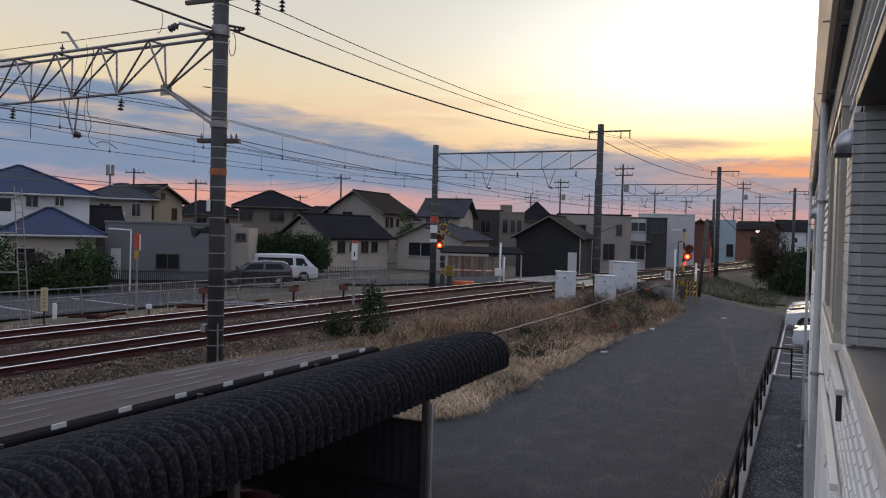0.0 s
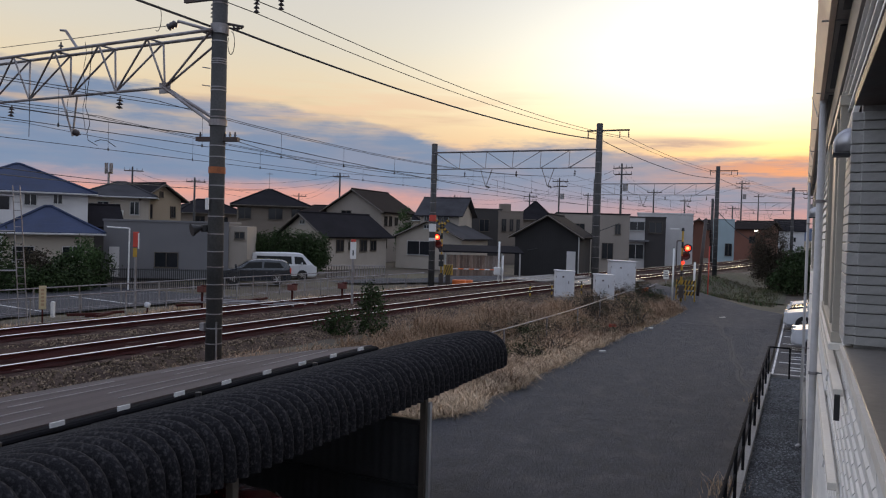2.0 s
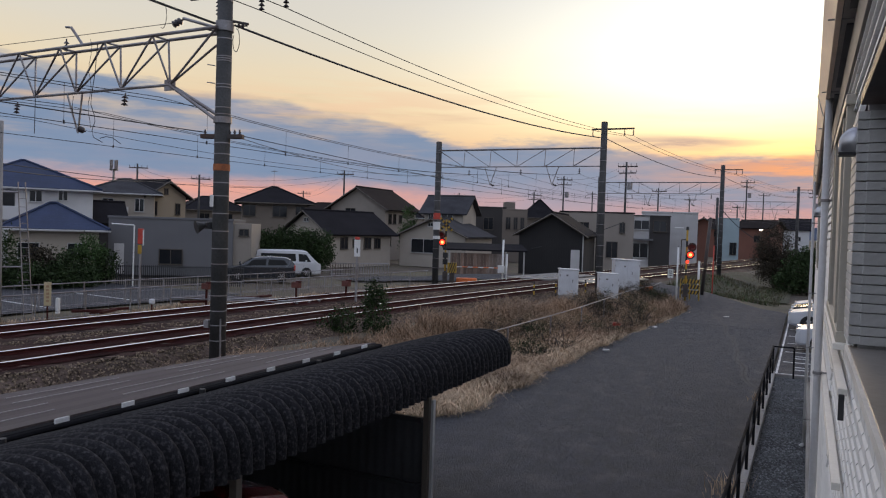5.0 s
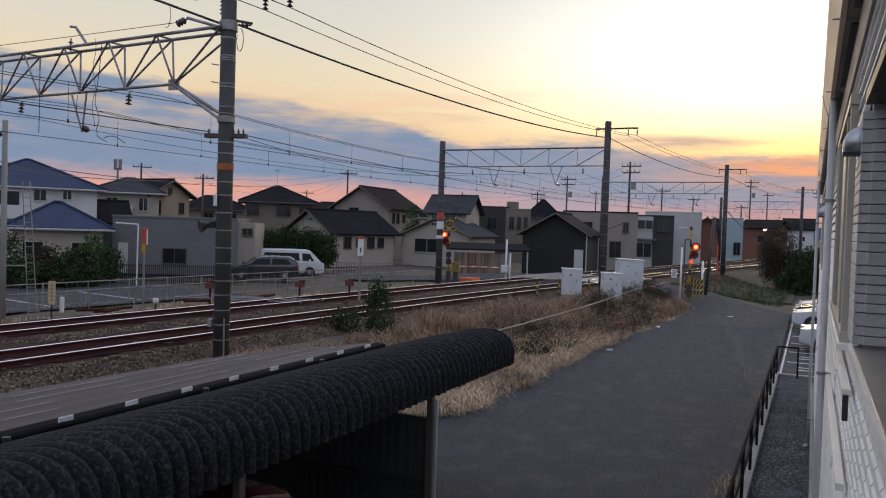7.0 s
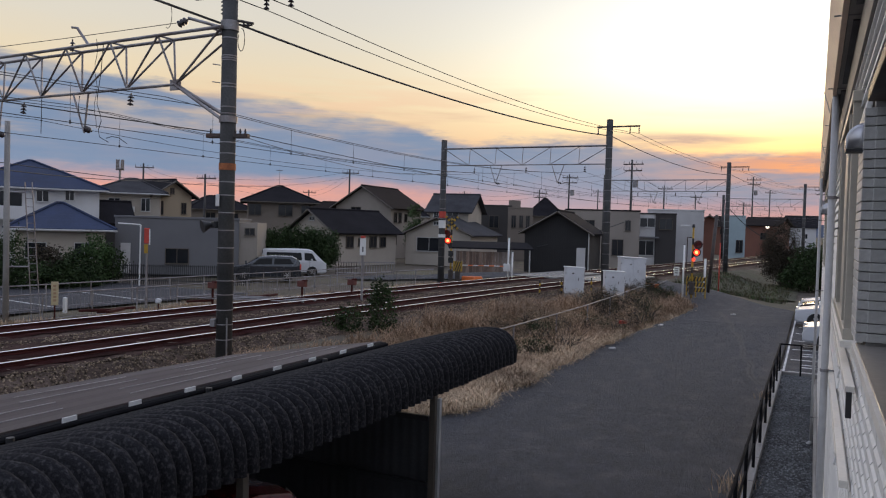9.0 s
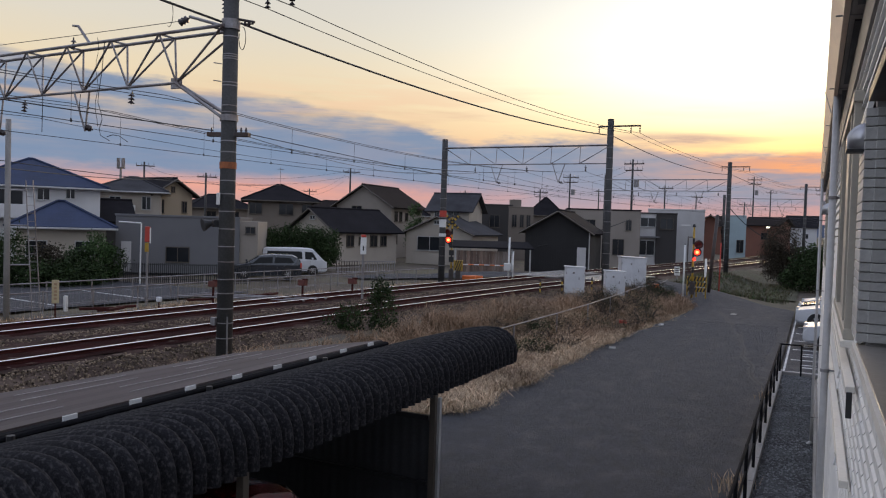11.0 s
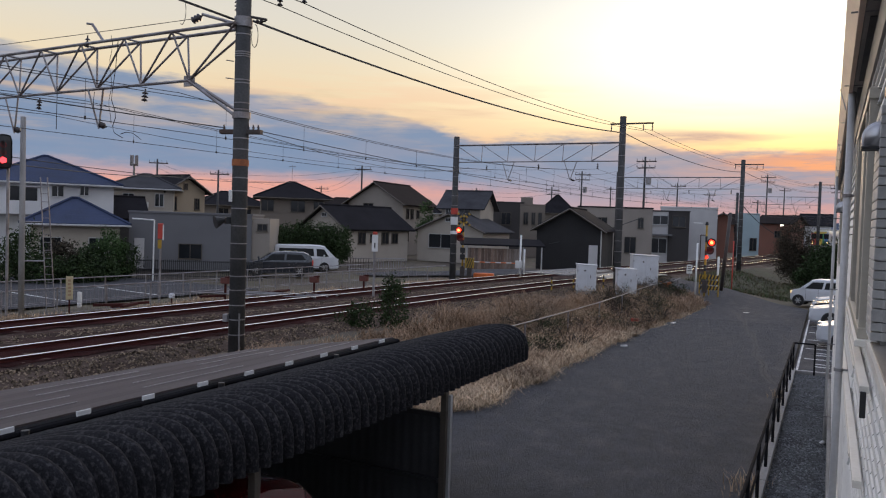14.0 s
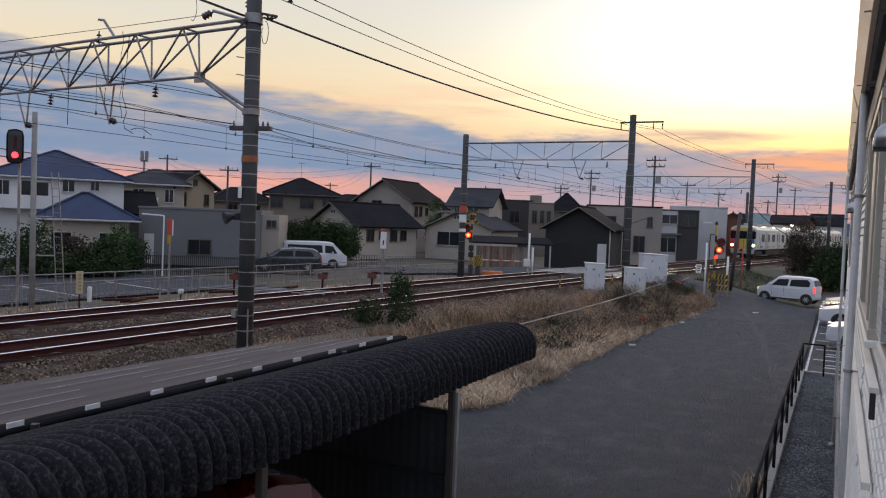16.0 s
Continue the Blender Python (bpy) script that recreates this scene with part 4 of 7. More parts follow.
z, r = 3.70, 0
while z < 4.59:
    hh = TILE_H[r % len(TILE_H)]
    for x, w in TILE_W:
        wall_tile("wall_tile", (w - 0.004, 0.014, hh - 0.004), (WX - 0.03 + x, RETURN_Y + 0.007, z + hh / 2))
    wall_tile("corner_tile", (0.055, 0.40, hh - 0.004), (WX + 0.012, RETURN_Y + 0.21, z + hh / 2))
    z, r = z + hh, r + 1
part("niche_backing", one_box((WX + 0.42, RETURN_Y + 0.055, 4.17), (0.80, 0.08, 1.0)), JOINT, building)
# sill, lintel and the trims that run along the wall
sill = part("window_sill", one_box((WX + 0.22, 1.0, 3.665), (0.47, 4.8, 0.045), bevel=0.006), SILLM, building, "brown metal window sill")
part("sill_edge", one_box((WX - 0.018, 1.0, 3.672), (0.012, 4.8, 0.03)), TRIMW, sill, "pale edge strip")
part("lintel", one_box((WX + 0.22, 0.9, 4.632), (0.46, 4.8, 0.045), bevel=0.005), DARKSTEEL, building, "dark window head")
for z, x, hh, y0, y1 in ((3.48, -0.010, 0.030, 3.5, 9.0), (3.03, -0.010, 0.034, 3.72, 13.0), (3.40, -0.004, 0.018, 4.6, 12.0), (2.93, -0.004, 0.020, 4.6, 14.0), (1.66, -0.010, 0.034, 3.0, 9.8)):
    part("trim", one_box((WX + x - 0.008, (y0 + y1) / 2, z), (0.036, y1 - y0, hh), bevel=0.004), TRIMW, building, "cream ledge trim")
# windows further along
SHUTTER = mat("beige_shutter", (0.46, 0.42, 0.35), 0.6, vary=0.08, scale=3, fine=30, bump=0.1)
for y0, y1 in ((4.1, 6.1), (9.2, 11.2), (14.1, 16.1)):
    w = part("window", one_box((WX + 0.05, (y0 + y1) / 2, 4.2), (0.05, y1 - y0, 1.08)), GLASS, building, "sash window with a beige shutter")
    part("shutter", one_box((WX + 0.015, y0 + 0.95, 4.2), (0.05, 1.1, 1.06), bevel=0.006), SHUTTER, w, "beige sliding shutter")
    for yy in (y0 + 0.03, y0 + 0.42, y1 - 0.35, y1 - 0.03):
        part("window_frame", one_box((WX + 0.0, yy, 4.2), (0.06, 0.055, 1.14), bevel=0.004), SHUTTER, w)
    for zz in (3.64, 4.76):
        part("window_frame", one_box((WX + 0.0, (y0 + y1) / 2, zz), (0.07, y1 - y0 + 0.05, 0.05), bevel=0.004), SHUTTER, w)
    part("window_ledge", one_box((WX - 0.012, (y0 + y1) / 2, 3.60), (0.07, y1 - y0 + 0.16, 0.03), bevel=0.004), TRIMW, w)
# eaves
part("soffit", one_box((0.20, 9.5, 5.21), (0.19, 24.0, 0.03)), SOFFIT, building, "brown-grey soffit boards")
for i in range(10):
    part("soffit_vent", one_box((WX - 0.02, -1 + i * 2.1, 5.192), (0.035, 1.8, 0.008)), BLACKP, building, "dark vent slot")
    part("soffit_joint", one_box((WX - 0.06, -2 + i * 2.1, 5.193), (0.13, 0.012, 0.006)), JOINT, building)
fb_ = B()
ring = [[fb_.verts.new((x, y, z)) for x, z in ((0.073, 5.185), (0.022, 5.36), (0.022, 5.375), (0.10, 5.375), (0.10, 5.185))] for y in (-2.5, 21.5)]
for i in range(5):
    j = (i + 1) % 5
    fb_.faces.new((ring[0][i], ring[0][j], ring[1][j], ring[1][i]))
fb_.faces.new(ring[0][::-1])
fb_.faces.new(ring[1])
bmesh.ops.recalc_face_normals(fb_, faces=fb_.faces)
ft = part("gutter", fb_, FASCIA, building, "cream sloping eaves gutter tinted sunset orange")
for y in (3.6, 7.6, 11.6, 15.6):
    part("gutter_clip", one_box((0.043, y, 5.278), (0.006, 0.025, 0.19), ry=-16), PIPE, ft)
part("roof", one_box((3.2, 9.5, 5.66), (6.2, 24.4, 0.3), ry=-4, bevel=0.02), mat("roof_sheet", (0.12, 0.11, 0.11), 0.7, bump=0.1), building)
part("frieze", one_box((WX + 0.005, 9.5, 5.06), (0.03, 24.0, 0.20), bevel=0.004), mat("brown_frieze", (0.20, 0.18, 0.165), 0.7, vary=0.1, bump=0.05), building, "brown-grey frieze board")
# plinth strip at the foot of the wall
part("plinth", one_box((0.13, 9.5, 0.24), (0.06, 24.0, 0.48), bevel=0.01), CONCRETE, building, "concrete plinth")
# rain pipes with brackets
for y, x, r, z1 in ((6.70, 0.10, 0.027, 5.2), (16.4, 0.058, 0.027, 5.2)):
    pp = part("downpipe", one_rod((x, y, 0.1), (x, y, z1), r, seg=16), PIPE, building, "grey plastic rain pipe", smooth=True)
    for zz in (0.6, 2.0, 3.05, 4.4):
        part("bracket", one_rod((x, y, zz - 0.012), (x, y, zz + 0.012), r + 0.007, seg=16), STEEL, pp)
        part("bracket_pin", one_rod((x, y, zz), (WX + 0.03, y, zz), 0.008), STEEL, pp)
part("pipe_shoe", one_rod((0.07, 16.4, 0.12), (0.0, 16.4, 0.06), 0.036, seg=12), PIPE, building)


def vent_hood(y, z, s):
    v = thing("vent_hood", pose(WX, y, z), "rounded stainless exhaust hood on the wall", "vent hood", "wall vents")
    bm = B()
    n = 9
    prof = [(0.0, -0.10)]
    prof += [(-0.145, -0.10)] + [(-0.145 * math.cos(a), -0.02 + 0.12 * math.sin(a)) for a in np.linspace(0, math.pi / 2, n)]
    left = [bm.verts.new((x * s, -0.085 * s, zz * s)) for x, zz in prof]
    right = [bm.verts.new((x * s, 0.085 * s, zz * s)) for x, zz in prof]
    for i in range(len(prof)):
        j = (i + 1) % len(prof)
        bm.faces.new((left[i], right[i], right[j], left[j]))
    bm.faces.new(left[::-1])
    bm.faces.new(right)
    bmesh.ops.recalc_face_normals(bm, faces=bm.faces)
    bmesh.ops.bevel(bm, geom=[e for e in bm.edges if abs(e.verts[0].co.y - e.verts[1].co.y) < 1e-5], offset=0.018 * s, segments=3, affect="EDGES")
    part("hood", bm, mat("satin_steel", (0.55, 0.55, 0.57), 0.34, 0.8, vary=0.08, bump=0.02), v, smooth=True)
    part("flange", one_box((-0.004, 0, 0.0), (0.012, 0.2 * s, 0.24 * s), bevel=0.004), STEEL, v)
    part("lip", one_box((-0.075 * s, 0, -0.103 * s), (0.14 * s, 0.16 * s, 0.012)), BLACKP, v)


vent_hood(3.42, 4.49, 0.52)
vent_hood(12.4, 4.50, 0.8)
slot = thing("wall_bracket", pose(WX - 0.022, 3.47, 3.425), "black end bracket of the wall ledge", "bracket")
part("plate", one_box((0, 0, 0), (0.022, 0.016, 0.105), bevel=0.003), BLACKP, slot)


# ---------------------------------------------------------------- carport in the foreground
PANEL = mat("weathered_roof_panel", (0.082, 0.066, 0.064), 0.75, spec=0.25, vary=0.14, scale=0.8, fine=25, bump=0.08, dirt=(0.19, 0.17, 0.168), dirt_amt=0.45, stretch=(3, 0.5, 1))
HOSE = mat("black_corrugated_eave", (0.0150, 0.0146, 0.0168), 0.85, vary=0.45, scale=130, fine=110, bump=0.8, dist=0.005, dirt=(0.105, 0.101, 0.103), dirt_amt=0.6, dirt_lo=0.50, dirt_hi=0.76, spec=0.14, stretch=(0.6, 1.0, 0.6))
CORR = mat("black_corrugated_sheet", (0.035, 0.036, 0.040), 0.6, vary=0.25, scale=2, fine=30, bump=0.1)
EDGE = mat("matt_black_edge", (0.010, 0.010, 0.012), 0.95, vary=0.3, bump=0.02, spec=0.1)
carport = thing("carport", pose(0, 0, 0), "dark carport with a grey panel roof and white roof clips", "carport")
# roof of flat panels with open seams, falling away from the yard
A0, A1 = Vector((-6.12, -4.0, 2.25)), Vector((-6.10, 10.45, 2.25))
C0, C1 = Vector((-8.0, -4.0, 2.30)), Vector((-8.0, 9.2, 2.02))
for i in range(5):
    f0, f1 = i / 5 + 0.0002, (i + 1) / 5 - 0.0002
    a0, a1, c0, c1 = A0.lerp(C0, f0), A1.lerp(C1, f0), A0.lerp(C0, f1), A1.lerp(C1, f1)
    n = Vector((0, 0, 0.02))
    vs = [a0, a1, c1, c0, a0 - n, a1 - n, c1 - n, c0 - n]
    mesh_ob("roof_panel", vs, [(0, 3, 2, 1), (4, 5, 6, 7), (0, 1, 5, 4), (1, 2, 6, 5), (2, 3, 7, 6), (3, 0, 4, 7)], PANEL, carport)
LIGHTSEAM = mat("seam_strip", (0.34, 0.31, 0.30), 0.6, vary=0.2, scale=3, fine=30, bump=0.05)
for i in range(1, 5):
    a, b = A0.lerp(C0, i / 5), A1.lerp(C1, i / 5)
    for k in range(6):
        p, q = a.lerp(b, (k + 0.16 * (i % 3)) / 6), a.lerp(b, min(1.0, (k + 0.66 + 0.16 * (i % 3)) / 6))
        part("seam", one_rod(p + Vector((0, 0, 0.004)), q + Vector((0, 0, 0.004)), 0.006, seg=6), LIGHTSEAM, carport, "pale seam strip")
part("edge_beam", one_box((-6.06, 3.2, 2.17), (0.09, 14.5, 0.13), bevel=0.01), EDGE, carport, "black edge beam")
part("edge_rail", one_rod((-5.98, -4, 2.21), (-5.98, 10.4, 2.21), 0.03), EDGE, carport)
for i in range(15):
    part("clip", one_box((-6.012, 9.96 - i * 0.745, 2.235), (0.018, 0.15, 0.085), bevel=0.004), WHITE, carport, "white roof clip")
for y in (2.0, 4.1, 6.4, 8.6):
    part("bolt", one_rod((-5.9, y, 2.2), (-5.9, y, 2.255), 0.035, seg=8), BLACKP, carport)
# the curved corrugated sheets that form the near eave; each sheet is about one metre of roof
PROF = [(-6.16, 2.03), (-5.7, 2.17), (-5.2, 2.31), (-4.75, 2.425), (-4.5, 2.46), (-4.34, 2.462), (-4.23, 2.43), (-4.155, 2.37), (-4.115, 2.29), (-4.10, 2.20), (-4.10, 2.05)]
fine_prof = []
for i in range(len(PROF) - 1):
    for q in range(3):
        f = q / 3
        fine_prof.append((PROF[i][0] + (PROF[i + 1][0] - PROF[i][0]) * f, PROF[i][1] + (PROF[i + 1][1] - PROF[i][1]) * f))
fine_prof.append(PROF[-1])
RIB = 0.150
EAVE_END = 11.0
for sh in range(11):
    ya, yb = EAVE_END - sh * 8 * RIB, EAVE_END - (sh + 1) * 8 * RIB - 0.02
    n = 96
    vs, fs = [], []
    m = len(fine_prof)
    wear = 0.006 * noise.noise((sh * 2.7, 0.4, 0))
    for j in range(n + 1):
        y = ya + (yb - ya) * j / n
        ph = ((EAVE_END - y) / RIB) % 1.0
        kk = int((EAVE_END - y) / RIB)
        bul = 0.095 * math.sin(math.pi * ph) ** 0.7 + (0.003 if j < 4 else 0.0) + wear
        for i, (x, z) in enumerate(fine_prof):
            a, b = fine_prof[max(0, i - 1)], fine_prof[min(m - 1, i + 1)]
            tx, tz = b[0] - a[0], b[1] - a[1]
            ln = math.hypot(tx, tz)
            nx, nz = -tz / ln, tx / ln
            w = 0.007 * noise.noise((kk * 3.1, i * 0.12, 0.5))
            vs.append((x + nx * (bul + w) + 0.02 * noise.noise((kk * 1.3, 0.7, 2)) * (i == m - 1), y, z + nz * (bul + w) - (0.012 * noise.noise((kk * 2.3, 9, 0)) if i == m - 1 else 0)))
    for j in range(n):
        for i in range(m - 1):
            fs.append((j * m + i, j * m + i + 1, (j + 1) * m + i + 1, (j + 1) * m + i))
    mesh_ob("corrugated_sheet", vs, fs, HOSE, carport, "black corrugated eave sheet bent down at the edge", smooth=True)
tie = cable("tie_cord", [Vector((x + 0.03, 4.55 - 0.10 * i / len(fine_prof), z + 0.055)) for i, (x, z) in enumerate(fine_prof) if 8 < i < 26], 0.010, "black cord laid over the corrugated eave")
# posts, beam and the corrugated side wall below
for px_, py in ((-4.12, 8.35), (-4.14, 4.90), (-7.6, 8.9), (-7.6, 3.0)):
    part("post", one_box((px_, py, 1.02), (0.075, 0.075, 2.04), bevel=0.008), BRONZE, carport, "brown aluminium post")
part("post_rail", one_box((-4.03, 8.33, 1.0), (0.035, 0.06, 2.0), bevel=0.005), ALU, carport, "silver post strip")
def corrugated(p0, p1, z0, z1, pitch, amp):
    p0, p1 = Vector(p0), Vector(p1)
    d = p1 - p0
    n = int(d.length / pitch * 4)
    side = Vector((-d.y, d.x)).normalized()
    vs, fs = [], []
    for i in range(n + 1):
        q = p0 + d * (i / n) + side * amp * math.sin(math.pi * i / 2)
        vs += [(q.x, q.y, z0), (q.x, q.y, z1)]
    for i in range(n):
        fs.append((2 * i, 2 * i + 2, 2 * i + 3, 2 * i + 1))
    return vs, fs


mesh_ob("corrugated_wall", *corrugated((-4.15, 8.42), (-7.75, 8.42), 0.0, 1.74, 0.13, 0.006), CORR, carport, "black corrugated side sheet", smooth=True)
part("wall_rail", one_box((-6.0, 8.38, 1.72), (3.6, 0.05, 0.06)), BLACKP, carport)
part("wall_rail", one_box((-6.0, 8.38, 0.9), (3.6, 0.05, 0.05)), BLACKP, carport)
mesh_ob("corrugated_wall", *corrugated((-8.0, 8.4), (-8.0, -3.0), 0.0, 1.85, 0.13, 0.016), CORR, carport, "black corrugated back sheet", smooth=True)


# ---------------------------------------------------------------- houses across the line
def roof_mat(name, rgb, rough=0.55):
    return wave_bump(mat(name, rgb, rough, spec=0.07, vary=0.22, scale=0.8, fine=12, bump=0.15, dist=0.02, dirt=tuple(c * 1.5 for c in rgb), dirt_amt=0.4), 1.9, "Z", 0.5, 0.05)


def wall_mat(name, rgb):
    return mat(name, rgb, 0.85, vary=0.08, scale=0.6, fine=18, bump=0.15, dist=0.01, dirt=tuple(c * 0.72 for c in rgb), dirt_amt=0.4)


ROOF_BLUE = roof_mat("blue_grey_tile", (0.040, 0.053, 0.098), 0.5)
ROOF_GREY = roof_mat("grey_tile", (0.058, 0.058, 0.064), 0.97)
ROOF_DARK = roof_mat("charcoal_tile", (0.020, 0.019, 0.022), 0.97)
ROOF_BROWN = roof_mat("dark_brown_tile", (0.027, 0.022, 0.021), 0.97)
W_WHITE = wall_mat("white_render", (0.62, 0.62, 0.635))
W_CREAM = wall_mat("cream_render", (0.42, 0.375, 0.325))
W_TAN = wall_mat("tan_render", (0.33, 0.27, 0.20))
W_BROWN = wall_mat("brown_render", (0.20, 0.17, 0.145))
W_BEIGE = wall_mat("beige_render", (0.30, 0.265, 0.235))
W_GREY = wall_mat("grey_render", (0.155, 0.155, 0.165))
W_LGREY = wall_mat("light_grey_render", (0.54, 0.53, 0.53))
W_DARK = wall_mat("dark_cladding", (0.048, 0.044, 0.044))
W_BLACK = wave_bump(wall_mat("charred_board", (0.022, 0.021, 0.022)), 1.6, "X", 0.5, 0.02)
W_TEAL = wall_mat("pale_blue_sheet", (0.36, 0.46, 0.50))
W_BRICK = wall_mat("red_brown_render", (0.20, 0.09, 0.065))


def window(ob, x, z, w, h, face_y, side=0.0, fr=BRONZE, base=None):
    """A sash window let into a wall; side turns it onto the flank wall."""
    m = pose(x, face_y, z, 0, 0, side)
    wd = part("window", one_box((0, -0.012, 0), (w, 0.05, h)), GLASS, ob, m=m)
    bm = B()
    for s in (-1, 1):
        box(bm, (s * (w / 2 + 0.02), -0.03, 0), (0.05, 0.10, h + 0.09))
        box(bm, (0, -0.03, s * (h / 2 + 0.02)), (w + 0.09, 0.10, 0.05))
    box(bm, (0, -0.03, 0), (0.045, 0.07, h))
    part("window_frame", bm, fr, wd)
    part("sill", one_box((0, -0.06, -h / 2 - 0.06), (w + 0.16, 0.14, 0.04)), fr, wd)


def slab_roof(quads, thick, material, ob, name="roof"):
    bm = B()
    for q in quads:
        q = [Vector(v) for v in q]
        n = (q[1] - q[0]).cross(q[-1] - q[0]).normalized()
        if n.z < 0:
            q = q[::-1]
            n = -n
        topv = [bm.verts.new(v) for v in q]
        botv = [bm.verts.new(v - n * thick) for v in q]
        bm.faces.new(topv)
        bm.faces.new(botv[::-1])
        for i in range(len(q)):
            j = (i + 1) % len(q)
            bm.faces.new((topv[j], topv[i], botv[i], botv[j]))
    return part(name, bm, material, ob)


def house(az, dist, turn, w, d, eave, ridge, kind, wall, roof, label, wins=(), base=0.15, over=0.55, ridge_len=None, shift=0.0, antenna=False, parent=None, at=None, name="house"):
    """Walls and roof; the -Y side looks at the viewer. kind: hip, gable_x (ridge along the front), gable_y (gable to the front), flat."""
    if parent is None:
        ob = thing(name, facing(az, dist, base, turn), label, "house", "houses across the railway")
        ox, oy = 0.0, 0.0
    else:
        ob = parent
        ox, oy = at
    e, r = eave - base, ridge - base
    hw = w / 2
    wb = B()
    if kind == "gable_y":
        vs = [(-hw, 0, 0), (hw, 0, 0), (hw, 0, e), (shift, 0, r - 0.12), (-hw, 0, e)]
        f = [wb.verts.new((x + ox, y + oy, zz)) for x, y, zz in vs]
        g = [wb.verts.new((x + ox, y + d + oy, zz)) for x, y, zz in vs]
        wb.faces.new(f)
        wb.faces.new(g[::-1])
        for i in range(5):
            j = (i + 1) % 5
            wb.faces.new((f[j], f[i], g[i], g[j]))
    elif kind == "gable_x":
        vs = [(0, 0), (d, 0), (d, e), (d / 2, r - 0.12), (0, e)]
        f = [wb.verts.new((-hw + ox, y + oy, zz)) for y, zz in vs]
        g = [wb.verts.new((hw + ox, y + oy, zz)) for y, zz in vs]
        wb.faces.new(f[::-1])
        wb.faces.new(g)
        for i in range(5):
            j = (i + 1) % 5
            wb.faces.new((f[i], f[j], g[j], g[i]))
    else:
        box(wb, (ox, oy + d / 2, e / 2), (w, d, e))
    bmesh.ops.recalc_face_normals(wb, faces=wb.faces)
    part("wall", wb, wall, ob)
    o = over
    T = lambda x, y, zz: (x + ox, y + oy, zz)
    drop = (r - e) / max(0.1, (hw if kind != "gable_x" else d / 2)) * o
    if kind == "hip":
        rl = (w - d) if ridge_len is None else ridge_len
        rl = max(0.05, rl)
        a, b = T(-rl / 2 + shift, d / 2, r), T(rl / 2 + shift, d / 2, r)
        c = [T(-hw - o, -o, e), T(hw + o, -o, e), T(hw + o, d + o, e), T(-hw - o, d + o, e)]
        rf = slab_roof([(c[0], c[1], b, a), (c[1], c[2], b), (c[2], c[3], a, b), (c[3], c[0], a)], 0.12, roof, ob)
        rb = B()
        for p, q in ((a, b), (a, c[0]), (b, c[1]), (b, c[2]), (a, c[3])):
            rod(rb, Vector(p) + Vector((0, 0, 0.02)), Vector(q) + Vector((0, 0, 0.02)), 0.10, seg=6)
        part("ridge_tiles", rb, roof, rf)
        fb = B()
        for i in range(4):
            p, q = Vector(c[i]), Vector(c[(i + 1) % 4])
            rod(fb, p - Vector((0, 0, 0.1)), q - Vector((0, 0, 0.1)), 0.07, seg=6)
        part("gutter", fb, ALU if wall in (W_WHITE, W_CREAM) else BRONZE, rf)
    elif kind == "gable_y":
        a, b = T(shift, -o, r), T(shift, d + o, r)
        rf = slab_roof([(T(-hw - o, -o, e - drop), a, b, T(-hw - o, d + o, e - drop)), (a, T(hw + o, -o, e - drop), T(hw + o, d + o, e - drop), b)], 0.14, roof, ob)
        part("ridge_tiles", rod(B(), Vector(a), Vector(b), 0.11, seg=6), roof, rf)
        bb = B()
        for s in (-1, 1):
            rod(bb, Vector(a) - Vector((0, 0.02, 0.12)), Vector(T(s * (hw + o), -o - 0.02, e - drop - 0.12)), 0.08, seg=4)
        part("bargeboard", bb, ALU if wall is W_WHITE else BRONZE, rf)
    elif kind == "gable_x":
        a, b = T(-hw - o, d / 2, r), T(hw + o, d / 2, r)
        rf = slab_roof([(T(-hw - o, -o, e - drop), T(hw + o, -o, e - drop), b, a), (a, b, T(hw + o, d + o, e - drop), T(-hw - o, d + o, e - drop))], 0.14, roof, ob)
        part("ridge_tiles", rod(B(), Vector(a), Vector(b), 0.11, seg=6), roof, rf)
    else:
        part("parapet", box(B(), T(0, d / 2, e + 0.06), (w + 0.12, d + 0.12, 0.14), bevel=0.02), roof, ob)
    for wx, wz, ww, wh in wins:
        if abs(wx) <= hw - ww / 2 + 0.01:
            window(ob, wx + ox, wz - base, ww, wh, oy, 0.0, ALU if wall in (W_WHITE, W_LGREY, W_CREAM) else BRONZE)
    if antenna:
        bm = B()
        rod(bm, T(shift, d / 2, r), T(shift, d / 2, r + 1.9), 0.02, seg=5)
        for k in range(5):
            rod(bm, T(shift - 0.35, d / 2 - 0.3 + 0.15 * k, r + 1.7), T(shift + 0.35, d / 2 - 0.3 + 0.15 * k, r + 1.7), 0.008, seg=4)
        rod(bm, T(shift, d / 2 - 0.4, r + 1.7), T(shift, d / 2 + 0.4, r + 1.7), 0.012, seg=4)
        part("aerial", bm, STEEL, ob, "roof aerial")
    return ob


h1 = house(-54.0, 62, 4, 8.6, 8.0, 6.0, 8.1, "hip", W_WHITE, ROOF_BLUE, "white two-storey house with a blue-grey hipped tile roof",
           [(0.55, 5.4, 0.75, 0.75), (2.3, 5.5, 0.55, 0.65), (-1.6, 5.1, 1.7, 1.1), (-3.6, 5.1, 0.8, 1.0)], ridge_len=0.3)
part("balcony", box(B(), (-2.2, -0.55, 4.0), (4.2, 1.1, 0.95), bevel=0.02), W_WHITE, h1, "white balcony front")
h2 = house(-52.35, 53, 2, 5.0, 5.5, 3.25, 4.85, "hip", W_CREAM, ROOF_BLUE, "single-storey house with a low dark blue hipped roof", [(-1.4, 1.9, 1.1, 0.9), (1.3, 1.9, 1.1, 0.9)], ridge_len=0.4, over=0.6)
